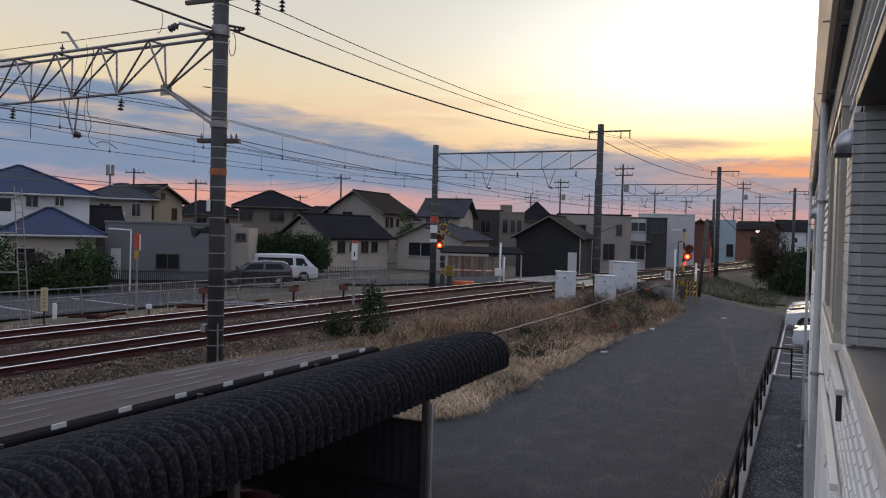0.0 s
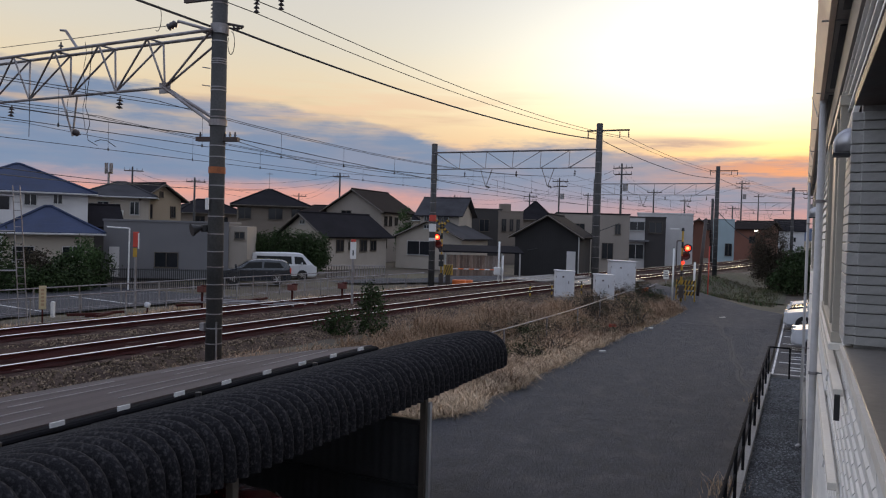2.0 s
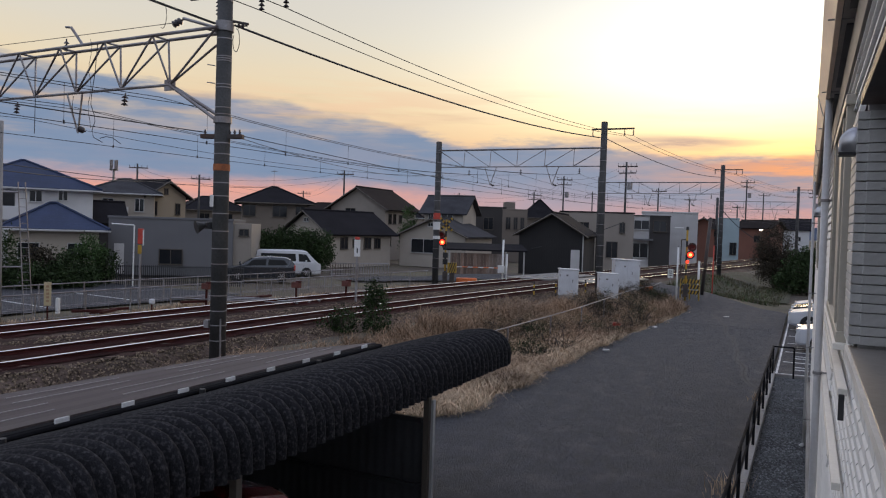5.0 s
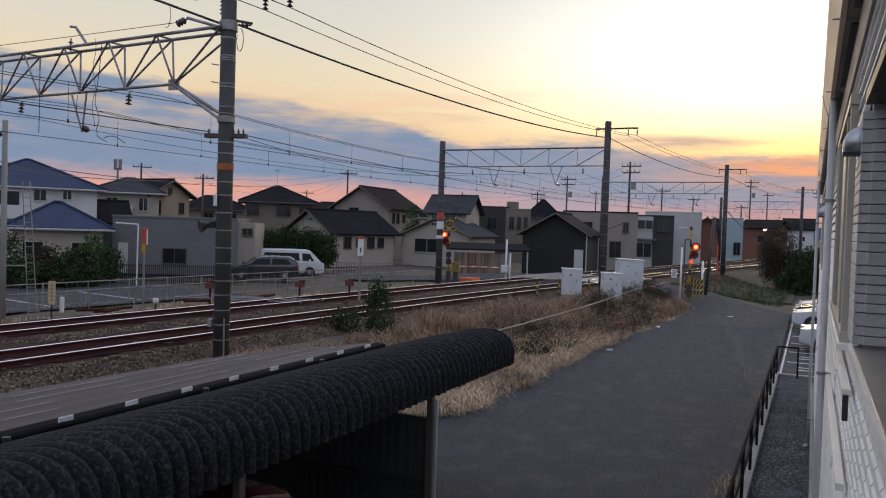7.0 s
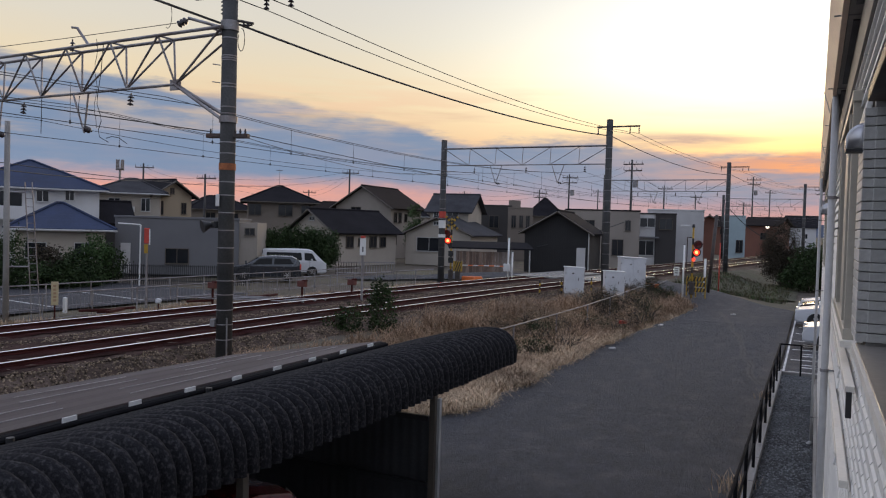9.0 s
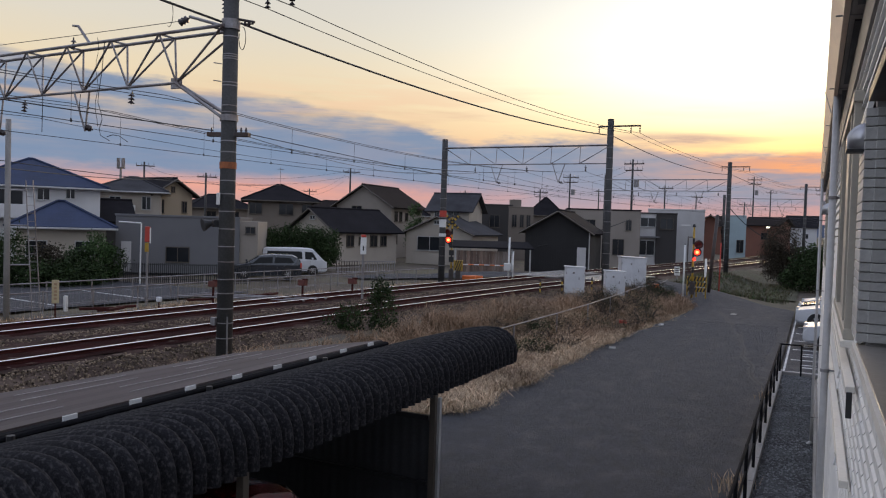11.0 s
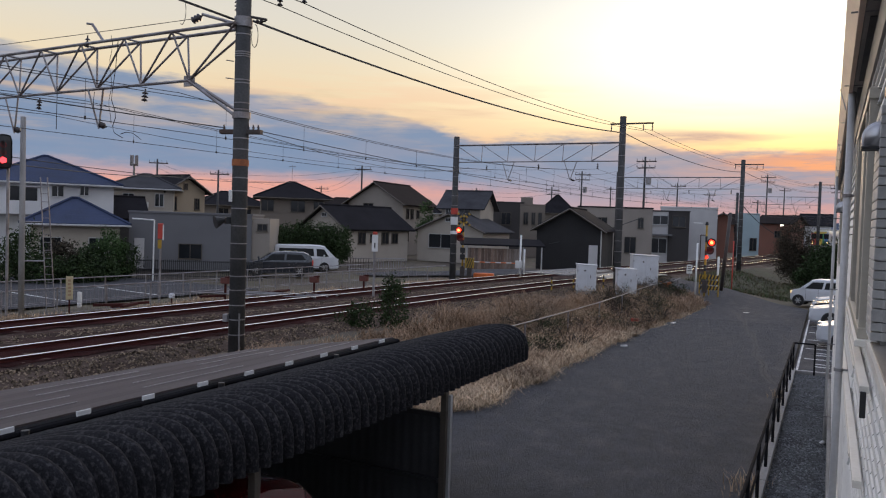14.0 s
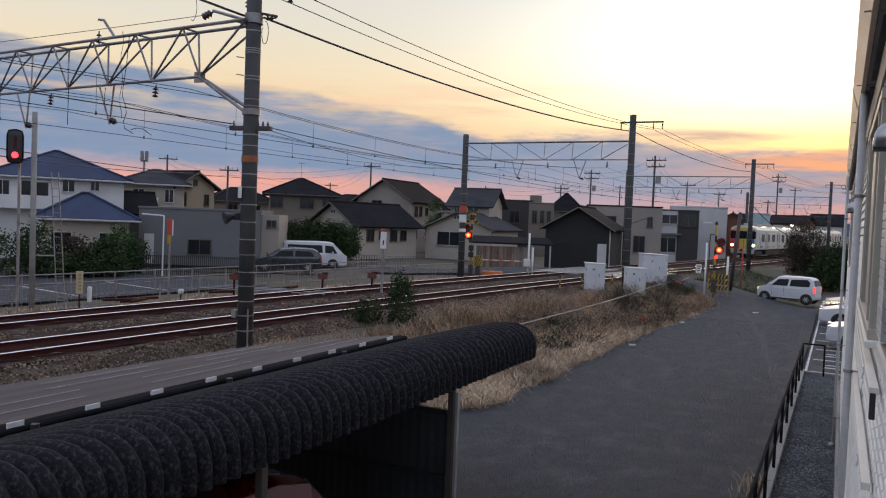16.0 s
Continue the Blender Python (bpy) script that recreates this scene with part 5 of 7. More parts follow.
h3 = house(-48.2, 74, -6, 5.2, 6.0, 6.25, 7.6, "hip", W_CREAM, ROOF_GREY, "cream two-storey house with a grey hipped roof", [(1.4, 5.2, 0.7, 1.1), (-1.2, 5.2, 0.9, 1.0)], ridge_len=0.8, over=0.7)
part("dish", box(B(), (0.3, -0.25, 4.6), (0.4, 0.3, 0.5), bevel=0.04), WHITE, h3, "white air-conditioner unit")
h4 = house(-45.4, 76, 40, 4.6, 6.6, 6.35, 7.65, "gable_y", W_TAN, ROOF_DARK, "tan house with dark gabled roof and timber trim", [(-1.3, 5.0, 0.5, 1.2), (1.35, 5.0, 0.5, 1.0), (0, 6.6, 0.35, 0.5)])
h4b = house(-49.6, 66, 10, 3.2, 3.2, 4.0, 5.3, "gable_x", W_DARK, ROOF_DARK, "dark roofed shed between two houses", [])
h5 = house(-37.9, 82, 3, 6.6, 6.6, 6.1, 7.85, "hip", W_BROWN, ROOF_DARK, "brown two-storey house with a dark hipped roof", [(-2.6, 5.2, 1.2, 1.1), (0.5, 5.2, 1.4, 1.1), (2.6, 5.3, 0.9, 0.9)], ridge_len=0.5, over=0.75, antenna=True)
h6 = house(-31.9, 88, -28, 7.0, 8.5, 6.2, 8.4, "gable_y", W_BEIGE, ROOF_BROWN, "beige two-storey house with a brown gabled roof", [(-0.9, 5.4, 1.2, 1.0), (2.0, 2.6, 1.2, 1.0)])
for yy, zz, hh in ((1.2, 4.7, 1.1), (2.4, 4.7, 1.1), (1.2, 2.2, 1.2), (4.0, 4.7, 0.9)):
    window(h6, 3.5, zz, 0.7, hh, yy, 90)
h7 = house(-35.6, 71, -46, 5.6, 8.6, 3.5, 5.3, "gable_y", W_CREAM, ROOF_DARK, "low cream house with a dark tiled gable roof", [(0, 4.4, 0.6, 0.3)])
for yy, ww, hh in ((2.0, 0.9, 1.0), (3.6, 0.8, 0.7), (5.2, 0.9, 1.0), (6.6, 0.8, 0.9)):
    window(h7, 2.8, 2.2, ww, hh, yy, 90)
h8 = house(-25.5, 80, -18, 4.2, 5.0, 5.85, 7.45, "gable_x", W_CREAM, ROOF_GREY, "small cream two-storey house with grey tile roof", [(0.4, 5.1, 1.2, 0.8), (-1.4, 4.9, 0.5, 1.0)])
h8b = house(-26.3, 75, -24, 7.0, 7.5, 3.4, 4.95, "gable_y", W_CREAM, ROOF_GREY, "cream single-storey gabled front with grey tiles", [(-0.9, 2.2, 2.6, 1.3), (-0.2, 4.3, 0.5, 0.3)], over=0.45)
h9 = house(-22.4, 92, 8, 5.0, 6.0, 6.6, 6.7, "flat", W_DARK, W_DARK, "dark grey modern flat-roofed house", [(0.4, 4.7, 1.1, 1.4)])
h9b = house(-20.2, 92.5, 8, 3.0, 5.0, 6.4, 6.5, "flat", W_BROWN, W_BROWN, "brown flat-roofed house wing with narrow windows", [(-0.8, 4.8, 0.5, 1.4), (0.1, 4.8, 0.4, 1.4), (0.9, 4.8, 0.4, 1.4)])
part("roof_box", box(B(), (-0.6, 1.0, 6.75), (1.3, 1.2, 0.9)), W_BROWN, h9b, "stair head on the roof")
h10 = house(-18.4, 112, 0, 4.6, 5.5, 5.9, 8.5, "hip", W_BROWN, ROOF_DARK, "distant house with a dark hipped roof", [], ridge_len=0.4, antenna=True)
h11 = house(-17.5, 62.5, -10, 5.2, 7.5, 4.0, 5.55, "gable_y", W_BLACK, ROOF_DARK, "black timber barn with a dark gabled roof", [], base=0.5, over=0.45, shift=0.1)
part("gutter_pipe", one_rod((2.6, -0.06, 0.2), (2.6, -0.06, 3.4), 0.05), ALU, h11, "pale rain pipe")
part("side_door", box(B(), (2.0, -0.03, 1.1), (0.7, 0.06, 2.0)), W_LGREY, h11, "pale door")
h12 = house(-14.2, 82, 4, 7.6, 6.0, 6.1, 6.25, "flat", W_BEIGE, ROOF_DARK, "beige flat-roofed two-storey house", [(-1.4, 4.6, 1.1, 0.9), (1.6, 2.3, 1.1, 1.6), (2.6, 4.6, 0.5, 1.0)])
h13 = house(-11.1, 84, 5, 2.5, 6.0, 5.9, 6.05, "flat", W_LGREY, W_DARK, "light grey modern house block", [(0.1, 5.0, 1.5, 0.9), (0.0, 2.3, 1.6, 1.5)])
part("canopy", box(B(), (0.1, -0.5, 3.3), (2.3, 1.0, 0.16)), W_GREY, h13, "flat entrance canopy")
h13b = house(-9.75, 84, 5, 2.1, 6.0, 5.9, 6.0, "flat", W_DARK, W_DARK, "dark brown modern house block", [(0.0, 4.9, 1.3, 1.1)])
h14 = house(-9.1, 92, 2, 6.2, 8.0, 6.55, 6.7, "flat", W_LGREY, W_WHITE, "white flat-roofed workshop beside the line", [])
h14b = house(-6.8, 100, 0, 1.2, 5.0, 6.0, 6.3, "gable_y", W_BRICK, ROOF_BROWN, "narrow red-brown house beside the line", [])
h15 = house(-5.1, 110, 4, 2.6, 6.0, 6.4, 6.5, "flat", W_TEAL, W_TEAL, "pale blue sheet-metal workshop by the line", [(0.6, 2.4, 0.8, 1.6)])
h16 = house(-3.5, 132, -20, 5.2, 6.0, 5.7, 6.8, "gable_x", W_BRICK, ROOF_BROWN, "distant brown house with a tiled roof", [(0.6, 3.8, 0.9, 1.0)])
h17 = house(-0.9, 190, 0, 6.0, 8.0, 6.2, 8.5, "gable_x", W_WHITE, ROOF_DARK, "distant white house under a dark roof", [(0.8, 3.9, 0.9, 1.0)])
for az, dist, w, rf, wl, lab in ((-52.0, 95, 7, ROOF_GREY, W_CREAM, "distant cream house with a grey tiled roof"), (-42.0, 105, 8, ROOF_DARK, W_BROWN, "distant brown house with a dark tiled roof"), (-29.0, 120, 8, ROOF_DARK, W_CREAM, "distant cream house with dark roof"),
                                (-23.0, 125, 8, ROOF_GREY, W_GREY, "distant grey house with grey roof"), (-16.0, 130, 9, ROOF_BROWN, W_BEIGE, "distant beige house with brown roof"), (-12.5, 140, 9, ROOF_DARK, W_LGREY, "distant grey house with dark roof"),
                                (-6.4, 150, 6, ROOF_BROWN, W_BRICK, "distant red-brown house with a dark roof"), (-34.5, 115, 8, ROOF_BROWN, W_TAN, "distant tan house with brown roof"), (-46.0, 110, 8, ROOF_BROWN, W_TAN, "distant tan house beyond the others"), (4.2, 130, 8, ROOF_DARK, W_WHITE, "distant white house by the line")):
    house(az, dist, 15 * math.sin(az * 7), w, 7, 5.4, 7.2, "hip", wl, rf, lab, [(-1.5, 4.4, 1.2, 1.0), (1.5, 4.4, 1.2, 1.0)], ridge_len=w * 0.25)

# flat grey annex by the lane
annex = house(-45.0, 54.3, -12, 8.0, 6.5, 4.05, 4.15, "flat", W_GREY, W_GREY, "plain grey flat-roofed annex by the lane", [(0.0, 1.55, 1.45, 0.95)], base=0.3, name="annex")
part("door", box(B(), (-3.3, -0.04, 1.05), (0.62, 0.08, 2.0)), W_LGREY, annex, "pale door")
for yy, zz, ww, hh in ((1.6, 3.0, 0.9, 0.55), (1.0, 1.2, 0.5, 0.8)):
    window(annex, 4.0, zz - 0.3, ww, hh, yy, 90)
# flank colour is paler and warmer to show light falling on this side
part("wall", one_box((4.6, 3.2, 1.80), (1.2, 5.9, 3.60)), wall_mat("lit_flank_render", (0.31, 0.275, 0.24)), annex, "rendered flank in a lighter, lit colour")
window(annex, 4.7, 3.0, 0.6, 0.42, 0.25)

# mountains far off, with the distance haze put into their blue colour
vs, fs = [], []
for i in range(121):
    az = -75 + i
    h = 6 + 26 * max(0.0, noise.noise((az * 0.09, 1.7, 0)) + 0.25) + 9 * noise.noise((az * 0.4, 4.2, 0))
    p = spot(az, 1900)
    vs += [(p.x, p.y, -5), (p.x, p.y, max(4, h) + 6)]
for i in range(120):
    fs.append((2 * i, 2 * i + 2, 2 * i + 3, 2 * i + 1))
tagged(mesh_ob("backdrop", vs, fs, mat("haze_tinted_hills", (0.16, 0.20, 0.30), 1.0, vary=0.1, scale=0.01, bump=0)), "low hills on the horizon coloured haze blue", "hills", kind="structure")


# ---------------------------------------------------------------- vehicles
def loft(sections, n_half):
    """Closed body through cross-sections: each is x and a list of (y, z) down one side from roof centre to floor centre."""
    bm = B()
    rings = []
    for x, half in sections:
        ring = [bm.verts.new((x, y, z)) for y, z in half] + [bm.verts.new((x, -y, z)) for y, z in half[::-1] if abs(y) > 1e-6]
        rings.append(ring)
    for a, b in zip(rings, rings[1:]):
        n = len(a)
        for i in range(n):
            j = (i + 1) % n
            bm.faces.new((a[i], a[j], b[j], b[i]))
    bm.faces.new(rings[0][::-1])
    bm.faces.new(rings[-1])
    bmesh.ops.recalc_face_normals(bm, faces=bm.faces)
    return bm


def vehicle(name, m, L, Wd, Ht, paint, label, roofline, belt, wheel_r, wheels, side_glass, lit=False, group="", hood_w=0.92, sliding=False):
    """roofline: (x, top height) from tail to nose; the cabin stands on the belt height; x runs from -L/2 (tail) to L/2 (nose)."""
    car = thing(name, m, label, "car" if name != "van" else "van", group)
    hw = Wd / 2
    secs = []
    for x, zt in roofline:
        endf = min(1.0, (L / 2 - abs(x)) / 0.35)
        w = hw * (0.86 + 0.14 * math.sqrt(max(0.0, endf)))
        zb = 0.20 + 0.10 * (1 - math.sqrt(max(0.0, endf)))
        bz = min(belt, zt - 0.02)
        cab = max(0.0, min(1.0, (zt - belt) / (Ht - belt)))
        wr = w * (1.0 - 0.17 * cab)
        secs.append((x, [(0.0, zt), (wr * 0.75, zt - 0.02 * cab), (wr * 0.97, zt - 0.07 * cab - 0.004), (w * (1 - 0.035 * cab), bz + 0.01 - 0.01 * (1 - cab)), (w, bz - 0.10), (w * 1.0, (zb + bz) / 2), (w * 0.985, zb + 0.08), (w * 0.9, zb), (0.0, zb)]))
    body = part("body", loft(secs, 9), paint, car, smooth=False)
    bv = body.modifiers.new("round", "BEVEL")
    bv.width, bv.segments, bv.limit_method, bv.angle_limit = 0.03, 2, "ANGLE", radians(22)

    def top_at(x):
        return float(np.interp(x, [r[0] for r in roofline], [r[1] for r in roofline]))

    def side_y(x, z):
        zt = top_at(x)
        f = max(0.0, min(1.0, (z - belt) / max(0.05, Ht - belt)))
        cab = max(0.0, min(1.0, (zt - belt) / (Ht - belt)))
        endf = min(1.0, (L / 2 - abs(x)) / 0.35)
        w = hw * (0.86 + 0.14 * math.sqrt(max(0.0, endf)))
        return w * (1 - 0.035 * cab) + (w * (1.0 - 0.17 * cab) * 0.97 - w * (1 - 0.035 * cab)) * f

    for s in (-1, 1):
        for quad in side_glass:
            vs = []
            for x, z in quad:
                vs.append((x, s * (side_y(x, z) + 0.012), z))
            n = len(vs)
            back = [(x, y - s * 0.05, z) for x, y, z in vs]
            fs = [tuple(range(n)), tuple(range(2 * n - 1, n - 1, -1))] + [(i, (i + 1) % n, n + (i + 1) % n, n + i) for i in range(n)]
            mesh_ob("side_window", vs + back, fs, CARGLASS, car, "dark tinted side glass")
        # mirrors, handles, sill
        part("mirror", one_box((L * 0.27, s * (hw + 0.08), belt + 0.08), (0.12, 0.16, 0.14), bevel=0.03), paint, car)
        for hx in (-0.05, L * 0.16):
            part("door_handle", one_box((hx, s * (hw + 0.004), belt - 0.14), (0.17, 0.03, 0.035), bevel=0.008), paint, car)
        part("sill", one_box((0, s * (hw - 0.01), 0.25), (L * 0.5, 0.04, 0.08), bevel=0.01), BLACKP, car)
        for hx in (L * 0.03, L * 0.235):
            part("door_gap", one_box((hx, s * (hw - 0.006), (belt + 0.3) / 2 + 0.02), (0.012, 0.02, belt - 0.42)), BLACKP, car)
    # windscreen and rear glass follow the roofline
    def pane_between(x0, x1, name_, wide):
        z0, z1 = top_at(x0), top_at(x1)
        n = Vector((-(z1 - z0), 0, x1 - x0)).normalized() * (0.014 if x1 > x0 else -0.014)
        w0, w1 = hw * wide * 0.93, hw * wide * 0.80
        if z0 > z1:
            w0, w1 = w1, w0
        vs = [Vector((x0, -w0, z0)) + n, Vector((x1, -w1, z1)) + n, Vector((x1, w1, z1)) + n, Vector((x0, w0, z0)) + n]
        fs = [(0, 1, 2, 3), (7, 6, 5, 4), (0, 4, 5, 1), (1, 5, 6, 2), (2, 6, 7, 3), (3, 7, 4, 0)]
        mesh_ob(name_, vs + [v - n * 3 for v in vs], fs, CARGLASS, car, "dark sloping glass")

    xs = [r[0] for r in roofline]
    steep = [(abs(b[1] - a[1]), a[0], b[0], b[1] - a[1]) for a, b in zip(roofline, roofline[1:]) if min(a[1], b[1]) > belt - 0.1]
    front = max((k for k in steep if k[3] < 0), default=None)
    rear = max((k for k in steep if k[3] > 0), default=None)
    if front:
        d = front[2] - front[1]
        pane_between(front[1] + d * 0.08, front[2] - d * 0.10, "windscreen", 0.9)
    if rear:
        d = rear[2] - rear[1]
        pane_between(rear[1] + d * 0.15, rear[2] - d * 0.12, "rear_window", 0.9)
    for s in (-1, 1):
        part("headlight", one_box((L / 2 - 0.13, s * hw * 0.68, belt - 0.22), (0.20, 0.34, 0.17), rz=-s * 12, bevel=0.04), PALE_LIT if lit else LAMPGLASS, car, "clear headlamp")
        part("tail_light", one_box((-L / 2 + 0.06, s * hw * 0.86, belt - 0.12), (0.10, 0.16, 0.34), bevel=0.03), TAIL_LIT if lit else REDP, car, "red tail lamp")
    part("grille", one_box((L / 2 - 0.02, 0, belt - 0.30), (0.06, Wd * 0.42, 0.16), bevel=0.02), BLACKP, car)
    part("bumper", one_box((L / 2 - 0.10, 0, 0.38), (0.20, Wd * 0.86, 0.20), bevel=0.06), paint, car)
    part("rear_bumper", one_box((-L / 2 + 0.08, 0, 0.42), (0.18, Wd * 0.9, 0.22), bevel=0.05), paint, car)
    part("number_plate", one_box((L / 2 + 0.005, 0, 0.40), (0.02, 0.33, 0.16), bevel=0.004), YELLOW if "minivan" in name else WHITE, car)
    for wx in wheels:
        for s in (-1, 1):
            arch = part("wheel_arch", one_rod((wx, s * (hw - 0.16), wheel_r + 0.01), (wx, s * (hw + 0.004), wheel_r + 0.01), wheel_r + 0.05, seg=22), BLACKP, car)
            bm = B()
            y0, y1 = s * (hw - 0.18), s * (hw + 0.014)
            rod(bm, (wx, y0, wheel_r), (wx, y1, wheel_r), wheel_r, seg=26)
            wh = part("wheel", bm, RUBBER, car)
            part("rim", one_rod((wx, y1 - s * 0.02, wheel_r), (wx, y1 + s * 0.006, wheel_r), wheel_r * 0.66, wheel_r * 0.60, 20), DARKSTEEL, wh)
            sp = B()
            for k in range(6):
                a = k * math.pi / 3
                rod(sp, (wx, y1 + s * 0.012, wheel_r), (wx + math.cos(a) * wheel_r * 0.6, y1 + s * 0.012, wheel_r + math.sin(a) * wheel_r * 0.6), 0.028, seg=5)
            rod(sp, (wx, y1, wheel_r), (wx, y1 + s * 0.02, wheel_r), wheel_r * 0.16, seg=10)
            part("spokes", sp, ALU, wh)
    return car


KEI = [(-1.58, 0.70), (-1.56, 0.98), (-1.44, 1.40), (-1.25, 1.51), (-0.55, 1.54), (0.23, 1.52), (0.50, 1.46), (1.02, 0.98), (1.12, 0.92), (1.48, 0.83), (1.58, 0.65)]
kei_car = vehicle("minivan", pose(-2.45, 47.0, 0.22, 0, 0, 167), 3.16, 1.40, 1.54, CARWHITE, "small white tall-roofed car with lit headlamps on the road", KEI, 0.95, 0.27, (-1.12, 1.12),
                  [[(-1.26, 0.99), (-0.20, 0.97), (-0.28, 1.34), (-1.12, 1.38), (-1.29, 1.24)], [(-0.09, 0.97), (0.79, 0.96), (0.42, 1.33), (-0.15, 1.35)]], lit=True)
HIACE = [(-2.35, 0.8), (-2.33, 1.2), (-2.22, 1.88), (-2.0, 1.97), (0.0, 1.99), (1.0, 1.96), (1.35, 1.88), (1.98, 1.22), (2.12, 1.08), (2.32, 0.92), (2.35, 0.7)]
van = vehicle("van", facing(-36.9, 57.5, 0.12, 4), 4.70, 1.75, 1.99, CARWHITE, "white high-roofed van parked in the yard", HIACE, 1.12, 0.33, (-1.45, 1.30),
              [[(-2.0, 1.18), (0.55, 1.16), (0.50, 1.70), (-1.95, 1.72)], [(0.75, 1.15), (1.62, 1.12), (1.28, 1.66), (0.72, 1.70)]])
SUVL = [(-2.25, 0.75), (-2.22, 1.05), (-1.95, 1.45), (-1.6, 1.60), (-0.6, 1.64), (0.1, 1.60), (0.45, 1.52), (1.15, 1.05), (1.3, 1.00), (2.1, 0.86), (2.25, 0.65)]
suv = vehicle("suv", facing(-38.9, 51.0, 0.26, 182), 4.5, 1.80, 1.64, CARDARK, "dark grey crossover parked beside the white van", SUVL, 1.02, 0.34, (-1.35, 1.38),
              [[(-1.75, 1.08), (-0.5, 1.05), (-0.55, 1.42), (-1.5, 1.40)], [(-0.38, 1.05), (0.85, 1.03), (0.4, 1.40), (-0.4, 1.43)]])
SEDAN = [(-2.15, 0.75), (-2.1, 1.0), (-1.75, 1.36), (-1.3, 1.47), (-0.5, 1.50), (0.05, 1.47), (0.4, 1.40), (1.05, 0.98), (1.25, 0.93), (2.0, 0.80), (2.15, 0.60)]
for y, x, paint, lab in ((31.0, 1.85, CARWHITE, "white hatchback nosed into a stall"), (37.7, 1.45, CARWHITE, "white hatchback parked in the car park"), (40.6, 1.5, CARBLACK, "dark hatchback parked in the car park"), (43.0, 1.6, CARWHITE, "white hatchback at the end of the row")):
    vehicle("parked_car", pose(x, y, 0.055, 0, 0, 180), 4.3, 1.72, 1.50, paint, lab, SEDAN, 0.95, 0.31, (-1.3, 1.32),
            [[(-1.5, 1.0), (-0.4, 0.98), (-0.45, 1.34), (-1.2, 1.33)], [(-0.28, 0.98), (0.8, 0.96), (0.3, 1.30), (-0.3, 1.35)]], group="cars in the car park")
red_car = vehicle("parked_car", pose(-5.25, 4.3, 0.035, 0, 0, -91), 4.3, 1.72, 1.64, CARRED, "dark red car under the carport", [(x, z * 1.09) for x, z in SEDAN], 1.0, 0.31, (-1.3, 1.32),
                  [[(-1.5, 1.0), (-0.4, 0.98), (-0.45, 1.34), (-1.2, 1.33)], [(-0.28, 0.98), (0.8, 0.96), (0.3, 1.30), (-0.3, 1.35)]])

# ---------------------------------------------------------------- train
T_WHITE = mat("train_white", (0.62, 0.61, 0.56), 0.35, vary=0.04, scale=1, fine=20, bump=0.02, coat=0.3)
T_RED = mat("train_red", (0.55, 0.07, 0.06), 0.35, vary=0.05, bump=0, coat=0.3)
T_YEL = mat("train_yellow", (0.62, 0.46, 0.08), 0.35, vary=0.05, bump=0, coat=0.3)
T_GRN = mat("train_green", (0.06, 0.30, 0.14), 0.35, vary=0.05, bump=0, coat=0.3)
T_BLU = mat("train_blue", (0.06, 0.17, 0.42), 0.35, vary=0.05, bump=0, coat=0.3)
T_ROOF = mat("train_roof", (0.42, 0.41, 0.38), 0.6, vary=0.1, bump=0.1)


